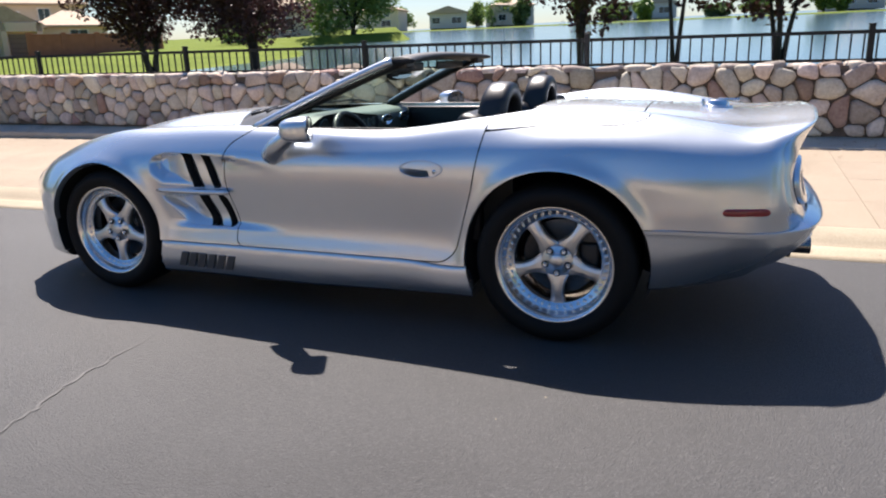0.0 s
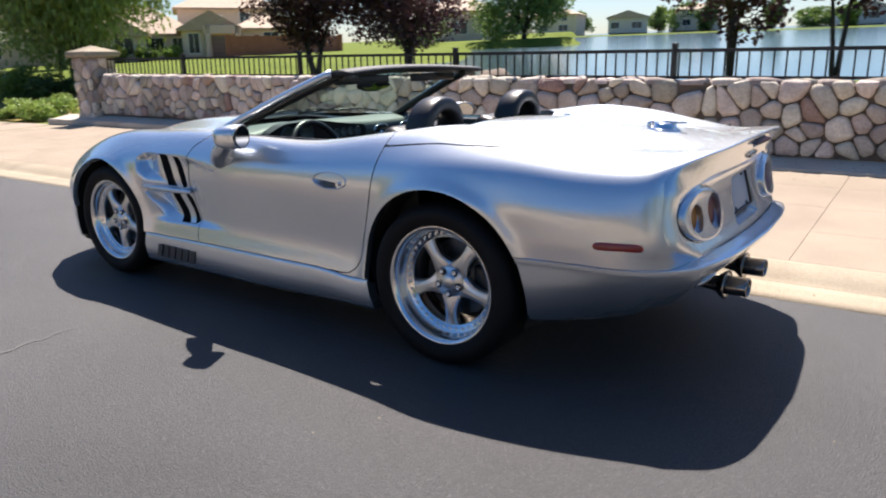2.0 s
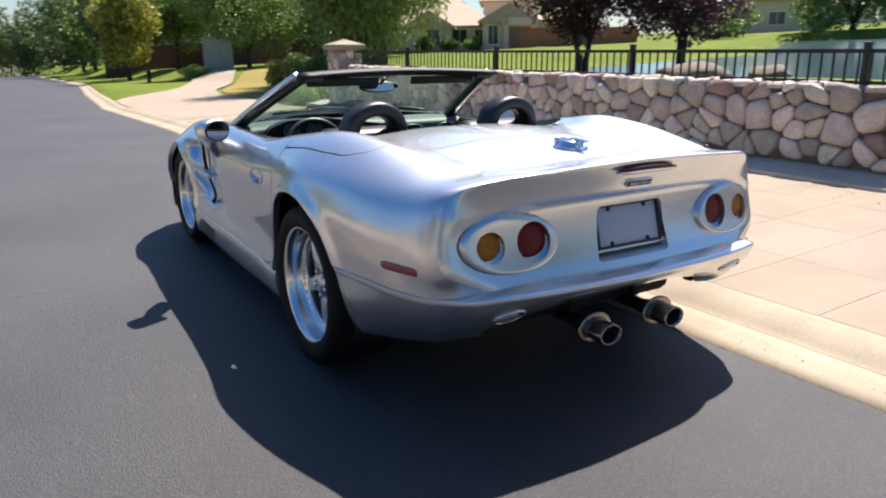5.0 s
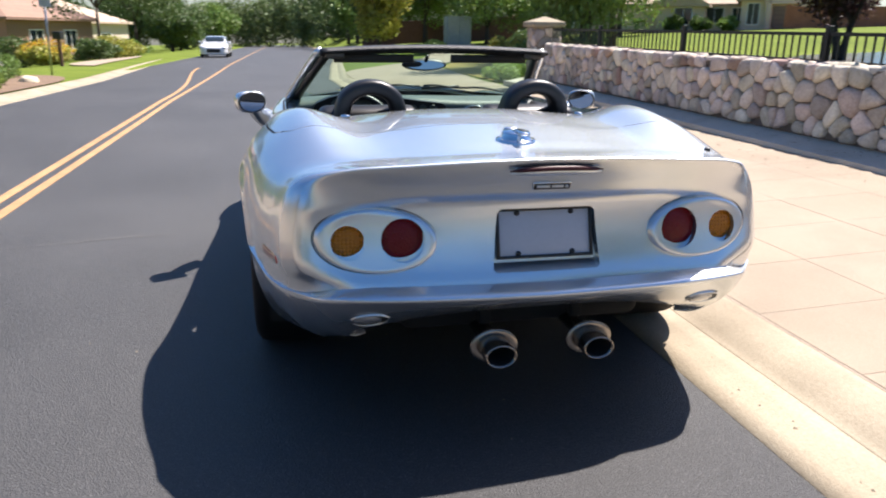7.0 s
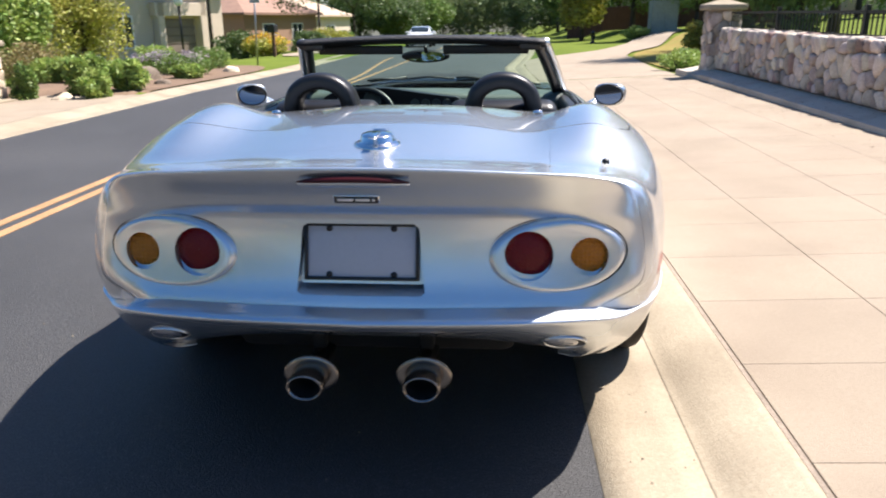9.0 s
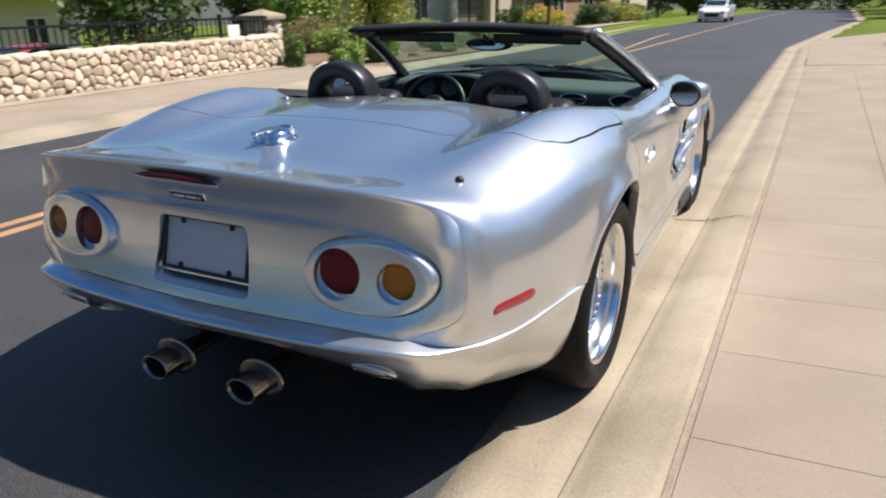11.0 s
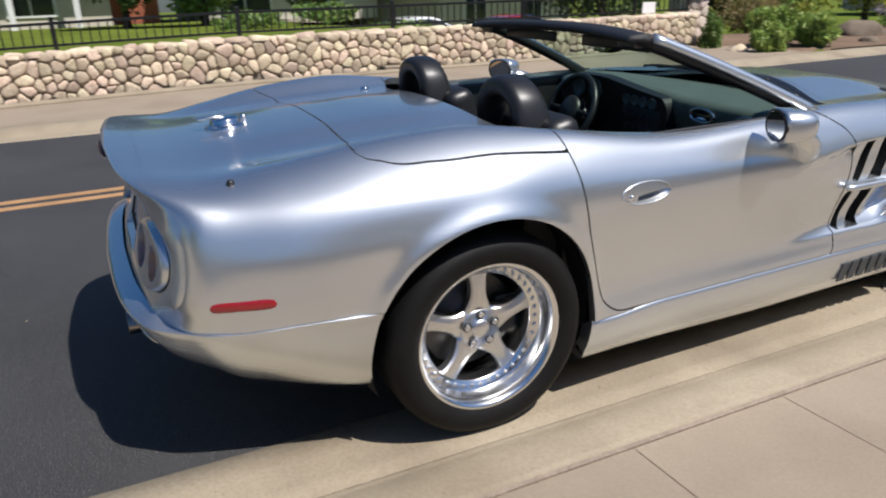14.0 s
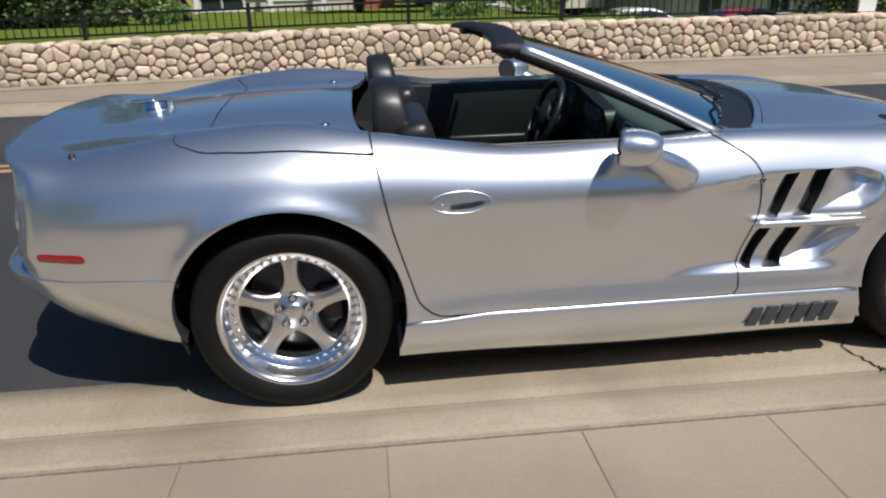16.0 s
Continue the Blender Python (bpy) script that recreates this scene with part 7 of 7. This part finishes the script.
# ---- white car coming down the street ----
def saloon(name, px, py, turn, paint, label, base=None):
    t = empty(name, label=label, category="car")
    ky = [-2.35, -2.2, -1.6, -0.9, 0.0, 0.9, 1.6, 2.1, 2.32]
    wid = [0.70, 0.84, 0.90, 0.92, 0.92, 0.92, 0.90, 0.84, 0.66]
    top = [0.72, 0.92, 1.02, 0.98, 0.96, 0.95, 0.90, 0.78, 0.62]
    ys = np.linspace(ky[0], ky[-1], 60)
    G = np.zeros((60, 24, 3))
    for i, y in enumerate(ys):
        w, h = float(curve(ky, wid, y)), float(curve(ky, top, y))
        q = spline([(w * 0.93, 0.22), (w, 0.36), (w * 0.985, 0.60), (w * 1.0, h * 0.80), (w * 0.93, h * 0.96), (w * 0.6, h + 0.03), (0, h + 0.05)], 24)
        G[i, :, 0], G[i, :, 1], G[i, :, 2] = q[:, 0], y, q[:, 1]
    s = Skin.grid(G)
    for yc in (-1.42, 1.42):
        s = s.cut(lambda V, yc=yc: np.where(V[:, 0] > 0.55, 0.37 - np.hypot(V[:, 1] - yc, V[:, 2] - 0.34), -1.0))
    body = s.both().build("body", paint, t)
    for y, k in ((ky[0], -1), (ky[-1], 1)):
        w, h = (0.70, 0.72) if k < 0 else (0.66, 0.62)
        G = np.zeros((12, 10, 3))
        for i, x in enumerate(np.linspace(-w, w, 12)):
            for j, z in enumerate(np.linspace(0.24, h + 0.03, 10)):
                G[i, j] = (x, y + k * 0.10 * (1 - (x / w) ** 2) * math.sin(math.pi * min(1, max(0, (z - 0.1) / h))), z)
        Skin.grid(G, flip=k > 0).build("bumper", paint, t)
    kz = [-2.05, -1.55, -0.75, 0.0, 0.55, 1.05]
    hz = [0.97, 1.18, 1.35, 1.37, 1.27, 0.97]
    wz = [0.62, 0.66, 0.68, 0.68, 0.68, 0.74]
    ys = np.linspace(kz[0], kz[-1], 40)
    G = np.zeros((40, 16, 3))
    for i, y in enumerate(ys):
        h, w = float(curve(kz, hz, y)), float(curve(kz, wz, y))
        q = spline([(0.84, 0.93), (0.80, 1.0), (w, max(h - 0.10, 0.985)), (w * 0.75, h - 0.01), (0, h)], 16)
        G[i, :, 0], G[i, :, 1], G[i, :, 2] = q[:, 0], y, q[:, 1]
    cab = Skin.grid(G)
    side = lambda V: np.maximum.reduce([0.97 - V[:, 2], V[:, 2] - (np.interp(V[:, 1], kz, hz) - 0.085), np.abs(V[:, 1] + 0.42) - 1.12])
    frontw = lambda V: np.maximum.reduce([0.30 - V[:, 1], V[:, 1] - 0.98, np.abs(V[:, 0]) - 0.62])
    rearw = lambda V: np.maximum.reduce([V[:, 1] + 1.05, -1.95 - V[:, 1], np.abs(V[:, 0]) - 0.56])
    glassf = lambda V: np.minimum.reduce([np.where(V[:, 0] > 0.63, side(V), 1), frontw(V), rearw(V)])
    cab.cut(glassf).both().build("side_glass", DARKGLASS, t)
    cab.cut(lambda V: -glassf(V)).both().build("roof", paint, t)
    ax = Matrix.Rotation(radians(90), 4, "Y")
    for sx in (1, -1):
        for yc in (-1.42, 1.42):
            m = pose(sx * 0.90, yc, 0.33, 0, 0, 0 if sx > 0 else 180) @ ax
            w = part("wheel", lathe_bm([(0.235, -0.01), (0.225, 0.004), (0.20, -0.02), (0.06, -0.005), (0.001, 0.0)], 24, m), SPOKE, t)
            part("tyre", lathe_bm([(0.23, 0.0), (0.27, 0.012), (0.32, 0.0), (0.335, -0.03), (0.335, -0.18), (0.25, -0.21)], 24, m), RUBBER, w)
        part("headlamp", box_bm(min(sx * 0.48, sx * 0.76), max(sx * 0.48, sx * 0.76), 2.16, 2.29, 0.60, 0.70, 0.02), LAMPGLASS, t)
        part("wing_mirror", box_bm(min(sx * 0.86, sx * 1.04), max(sx * 0.86, sx * 1.04), 0.62, 0.74, 0.94, 1.06, 0.03), paint, t)
    part("grille", box_bm(-0.42, 0.42, 2.36, 2.43, 0.36, 0.60, 0.03), BLACK, t)
    part("underside", box_bm(-0.80, 0.80, -2.2, 2.2, 0.20, 0.27), GAP, t, smooth=False)
    t.matrix_world = pose(px, py, 0.02 + float(fall(py)) if base is None else base, 0, 0, turn)


saloon("white_car", -5.0, 49.0, 180, CARWHITE, "white four-door car with dark windows on the street")
CARRED = mat("red_car_paint", (0.32, 0.012, 0.016), 0.25, 0, 0.05, coat=1.0)
saloon("parked_car", -23.6, 9.3, 8, CARWHITE, "white car parked on the drive behind the far fence", ground_z(-23.6, 9.3) + 0.05)
saloon("parked_car", -21.6, 12.4, 12, CARRED, "red car parked on the drive behind the far fence", ground_z(-21.6, 12.4) + 0.05)


# ---- stone walls ----
def cells(rng, L, H, dx, dz, rough=0.0):
    """Outlines of irregular fitted stones that fill a band L long and H high."""
    nx, nz = int(L / dx), max(1, round(H / dz))
    P = []
    for j in range(-1, nz + 1):
        for i in range(-1, nx + 1):
            if rough and rng.uniform() < 0.13 and 0 <= i < nx:
                continue
            P.append(((i + 0.5 + 0.5 * (j % 2) + rng.uniform(-0.36 - rough, 0.36 + rough)) * L / nx, (j + 0.5 + rng.uniform(-0.33 - rough, 0.33 + rough)) * H / nz))
    P = np.array(P)
    out = []
    for k, p in enumerate(P):
        if not (0 < p[0] < L and 0 < p[1] < H):
            continue
        poly = [np.array(q) for q in ((max(0, p[0] - 0.6), 0), (min(L, p[0] + 0.6), 0), (min(L, p[0] + 0.6), H), (max(0, p[0] - 0.6), H))]
        near = np.argsort(np.hypot(*(P - p).T))[1:18]
        for q in P[near]:
            mid, nrm = (p + q) / 2, q - p
            nxt = []
            for a, b in zip(poly, poly[1:] + poly[:1]):
                da, db = (a - mid) @ nrm, (b - mid) @ nrm
                if da <= 0:
                    nxt.append(a)
                if da * db < 0:
                    nxt.append(a + (b - a) * da / (da - db))
            poly = nxt
            if len(poly) < 3:
                break
        if len(poly) >= 3:
            out.append(np.array(poly))
    return out


def stone_mesh(rng, poly, deep):
    """A rounded stone over its outline; local x is outwards, y along, z up."""
    c = poly.mean(0)
    Q = []
    for a, b in zip(poly, np.roll(poly, -1, 0)):
        if np.linalg.norm(b - a) > 0.02:
            Q += [a * 0.8 + b * 0.2, a * 0.2 + b * 0.8]
    Q = np.array(Q) if len(Q) >= 6 else poly
    size = np.linalg.norm(Q - c, axis=1).mean()
    Q = c + (Q - c) * max(0.5, 1 - 0.008 / size)
    n = len(Q)
    V, F = [], []
    tilt = rng.uniform(-0.12, 0.12, 2)
    for s, h in ((1.0, -0.03), (1.0, deep * 0.35), (0.86, deep * 0.85), (0.5, deep * 1.05)):
        for q in c + (Q - c) * s:
            V.append((h + (tilt @ (q - c) if s < 1 else 0) + (rng.uniform(-0.004, 0.004) if s < 1 else 0), *q))
    for r in range(3):
        for i in range(n):
            F.append((r * n + i, r * n + (i + 1) % n, (r + 1) * n + (i + 1) % n, (r + 1) * n + i))
    F.append(tuple(3 * n + i for i in range(n)))
    return V, F


def stone_wall(name, x, side, ya, yb, zb, zt, slope, thick, seed, near, label, pitch=0.225, skins=(STONE, STONE_J), bulge=(0.020, 0.046), rough=0.0, bed=MORTAR):
    """side: the way the face looks, along x. zb, zt: foot and top at y = 0."""
    rng = np.random.default_rng(seed)
    prof = [(x - side * 0.02, zb - 0.15), (x - side * 0.02, zt - 0.035), (x - side * thick, zt - 0.035), (x - side * thick, zb - 0.15)]
    V = [(a, y, b + grade(slope, x, y)) for y in (ya, -10.0, -0.5, yb) for a, b in prof]
    F = [(4 * k + i, 4 * k + (i + 1) % 4, 4 * k + 4 + (i + 1) % 4, 4 * k + 4 + i) for k in range(3) for i in range(4)] + [(0, 3, 2, 1), (12, 13, 14, 15)]
    if side < 0:
        F = [f[::-1] for f in F]
    wall = tagged(raw(name, V, F, bed), label, "stone wall", kind="structure")
    far_v, far_f = [], []

    def lay(V, F, y):
        if near[0] < y < near[1]:
            raw("stone", V, F, STONE_RED if rough > 0.06 and rng.uniform() < 0.09 else skins[0], wall, smooth=True)
        else:
            k = len(far_v)
            far_v.extend(V)
            far_f.extend(tuple(i + k for i in f) for f in F)

    for poly in cells(rng, yb - ya, zt - zb, pitch, 0.9 * pitch, rough):
        V, F = stone_mesh(rng, poly, rng.uniform(*bulge))
        V = [(x + side * v[0], ya + v[1], zb + v[2] + grade(slope, x, ya + v[1])) for v in V]
        if side < 0:
            F = [f[::-1] for f in F]
        lay(V, F, ya + poly[:, 0].mean())
    y = ya
    while y < yb - 0.2:
        w = rng.uniform(0.2, 0.36)
        q = np.array([(0.0, 0.0), (w, 0.0), (w, thick + 0.02), (0.0, thick + 0.02)]) + rng.uniform(-0.02, 0.02, (4, 2))
        V, F = stone_mesh(rng, q, rng.uniform(0.02, 0.045))
        V = [(x + side * 0.03 - side * v[2], y + v[1], zt - 0.03 + v[0] + grade(slope, x, y)) for v in V]
        if side > 0:
            F = [f[::-1] for f in F]
        lay(V, F, y)
        y += w + 0.012
    if far_v:
        ob = raw("stones_beyond", far_v, far_f, skins[1], wall, smooth=True)
        tagged(ob, kind="stuff")
    return wall


def pillar(x, y, w, zb, zt, seed, label):
    rng = np.random.default_rng(seed)
    t = empty("wall_pillar", label=label, category="pillar")
    part("core", box_bm(x - w / 2 + 0.02, x + w / 2 - 0.02, y - w / 2 + 0.02, y + w / 2 - 0.02, zb - 0.2, zt, 0), MORTAR, t, smooth=False)
    for f in range(4):
        a = f * math.pi / 2
        for poly in cells(rng, w, zt - zb, 0.24, 0.21):
            V, F = stone_mesh(rng, poly, rng.uniform(0.015, 0.03))
            W = []
            for d, u, z in V:
                px, py = w / 2 - 0.02 + d, u - w / 2
                W.append((x + px * math.cos(a) - py * math.sin(a), y + px * math.sin(a) + py * math.cos(a), zb + z))
            raw("stone", W, F, STONE, t, smooth=True)
    k = w / 2 + 0.06
    cb = bmesh.new()
    prof = [(k, zt), (k + 0.01, zt + 0.05), (k, zt + 0.10), (0.02, zt + 0.21)]
    rows = [[cb.verts.new((x + sx * r, y + sy * r, z)) for sx, sy in ((1, 1), (-1, 1), (-1, -1), (1, -1))] for r, z in prof]
    for p, q in zip(rows, rows[1:]):
        for i in range(4):
            cb.faces.new((p[i], p[(i + 1) % 4], q[(i + 1) % 4], q[i]))
    cb.faces.new(rows[-1])
    cb.faces.new(rows[0][::-1])
    bmesh.ops.bevel(cb, geom=cb.edges[:], offset=0.008, segments=1, affect="EDGES")
    part("cap", cb, CONCRETE, t, "pyramid concrete cap", smooth=False)


def iron_fence(x, ya, yb, posts, zb, zt, slope, pitch, label, near):
    t = empty("iron_fence", label=label, category="fence")
    for z, h in ((zt - 0.035, 0.018), (zb + 0.05, 0.015)):
        V = [(x + dx, y, z + dz + grade(slope, x, y)) for y in (ya, -10.0, -0.5, yb) for dx, dz in ((-0.016, -h), (0.016, -h), (0.016, h), (-0.016, h))]
        raw("rail", V, [(4 * k + i, 4 * k + (i + 1) % 4, 4 * k + 4 + (i + 1) % 4, 4 * k + 4 + i) for k in range(3) for i in range(4)] + [(0, 3, 2, 1), (12, 13, 14, 15)], IRON, t)
    post = None
    for y in posts:
        if not ya - 0.1 <= y <= yb + 0.1:
            continue
        if post is None:
            post = part("post", box_bm(-0.028, 0.028, -0.028, 0.028, zb - 0.05, zt + 0.03, 0.004), IRON, t, smooth=False)
            me = post.data
            ob = post
        else:
            ob = new("post", me)
            ob.parent = t
        ob.location = (x, y, grade(slope, x, y))
        cp = part("post_cap", box_bm(-0.033, 0.033, -0.033, 0.033, zt + 0.03, zt + 0.045, 0.006), IRON, ob, smooth=False)
    bar = bpy.data.meshes.new("picket")
    b = box_bm(-0.008, 0.008, -0.008, 0.008, zb + 0.03, zt - 0.03)
    b.to_mesh(bar)
    b.free()
    bar.materials.append(IRON)
    rest = bmesh.new()
    y = ya + pitch / 2
    while y < yb:
        if near[0] < y < near[1]:
            ob = new("picket", bar)
            ob.parent = t
            ob.location = (x, y, grade(slope, x, y))
        else:
            box_bm(x - 0.008, x + 0.008, y - 0.008, y + 0.008, zb + 0.03 + grade(slope, x, y), zt - 0.03 + grade(slope, x, y), bm=rest)
        y += pitch
    if len(rest.verts):
        tagged(part("pickets_beyond", rest, IRON, t, smooth=False), kind="stuff")


stone_wall("wall_east", 4.49, -1, -16.0, 10.38, 0.318, 1.045, 0.0075, 0.36, 3, (-3.6, 10.8), "low retaining wall of rounded tan field stones in mortar", 0.186, bulge=(0.028, 0.060), rough=0.08, bed=MORTAR_D)
stone_wall("wall_west", -8.28, 1, -20.0, 8.40, 0.012, 0.675, west, 0.34, 4, (-3.4, 5.2), "low wall of pale tan field stones across the street", 0.152, (STONE_P, STONE_PJ), (0.016, 0.034), rough=0.05)
pillar(4.62, 10.68, 0.56, 0.22, 1.44, 7, "square field-stone pillar with a pyramid cap at the wall's end")
pillar(-9.05, 8.85, 0.56, -0.10, 0.92, 8, "square field-stone pillar with a concrete cap across the street")
iron_fence(4.72, -16.0, 10.40, [-0.33 + 2.80 * k for k in range(-6, 5)], 1.005, 1.362, 0.0065, 0.117, "black iron picket fence on the stone wall", (-8.0, 10.8))
iron_fence(-8.56, -20.0, 8.4, [-2.60 + 2.42 * k for k in range(-8, 5)], 0.680, 1.045, west, 0.117, "black iron picket fence on the far wall", (-12.0, 8.5))
nb = tagged(part("notice", box_bm(-8.543, -8.530, 7.25, 7.55, 0.68, 0.88, 0.003), WHITE, None, smooth=False), "small white notice fixed to the iron fence", "notice")

# ---- pavement slabs ----
slab_l = 0.617
COLUMNS = [(1.275, 1.985), (1.985, 2.735), (2.735, 3.485), (3.485, 4.082)]
pave = bpy.data.objects["pavement"]
rng = np.random.default_rng(21)
for x0, x1 in COLUMNS:
    slab_w = x1 - x0
    b = box_bm(-slab_w / 2 + 0.0012, slab_w / 2 - 0.0012, -slab_l / 2 + 0.0012, slab_l / 2 - 0.0012, -0.02, 0.0, 0.0012, seg=1)
    sm_me = bpy.data.meshes.new("slab")
    b.to_mesh(sm_me)
    b.free()
    sm_me.materials.append(SLAB)
    for j in range(-21, 18):
        y = -0.310 + slab_l * (j + 0.5)
        x = (x0 + x1) / 2
        ob = new("slab", sm_me)
        ob.parent = pave
        ob.location = (x, y, 0.099 + (x - 1.25) * 0.113 / 2.84 + 0.006 + float(fall(y)))
        ob.rotation_euler = (rng.uniform(-0.001, 0.001), -math.atan(0.113 / 2.84) + rng.uniform(-0.001, 0.001), 0)

# ---- grit and dry leaves ----
rng = np.random.default_rng(31)
V, F = [], []
for k in range(150):
    x, y = rng.uniform(0.69, 0.98), rng.uniform(-4.5, 2.5)
    if k % 4 == 0:
        x = rng.uniform(-2.4, 0.55)
    z = 0.047 if x > 0.6 else 0.045
    r = rng.uniform(0.0025, 0.0065)
    a = rng.uniform(0, 6.28, 5)
    n = len(V)
    ring = [(x + r * rng.uniform(0.7, 1.3) * math.cos(i * 1.257), y + r * rng.uniform(0.7, 1.3) * math.sin(i * 1.257)) for i in range(5)]
    V += [(p[0], p[1], z) for p in ring] + [(x, y, z + r * 0.9)]
    F += [(n + i, n + (i + 1) % 5, n + 5) for i in range(5)]
tagged(raw("grit", V, F, CONCRETE), "loose pale grit in the gutter and on the asphalt", "grit", kind="stuff")
V, F = [], []
for k in range(260):
    y = rng.uniform(-4, 10.5)
    x = rng.uniform(4.17, 4.46) if k % 3 else rng.uniform(3.6, 4.07)
    z = (0.246 + (x - 4.16) * 0.195 + 0.006 * y if x > 4.14 else 0.108 + (x - 1.25) * 0.113 / 2.88) + 0.006
    r, a = rng.uniform(0.010, 0.022), rng.uniform(0, 6.28)
    c, s = math.cos(a) * r, math.sin(a) * r
    n = len(V)
    V += [(x - c, y - s, z), (x + s * 0.5, y - c * 0.5, z + 0.004), (x + c, y + s, z + 0.002), (x - s * 0.5, y + c * 0.5, z + 0.005)]
    F.append((n, n + 1, n + 2, n + 3))
tagged(raw("fallen_leaves", V, F, SOIL), "dry brown leaves along the foot of the wall", "leaves", kind="stuff")
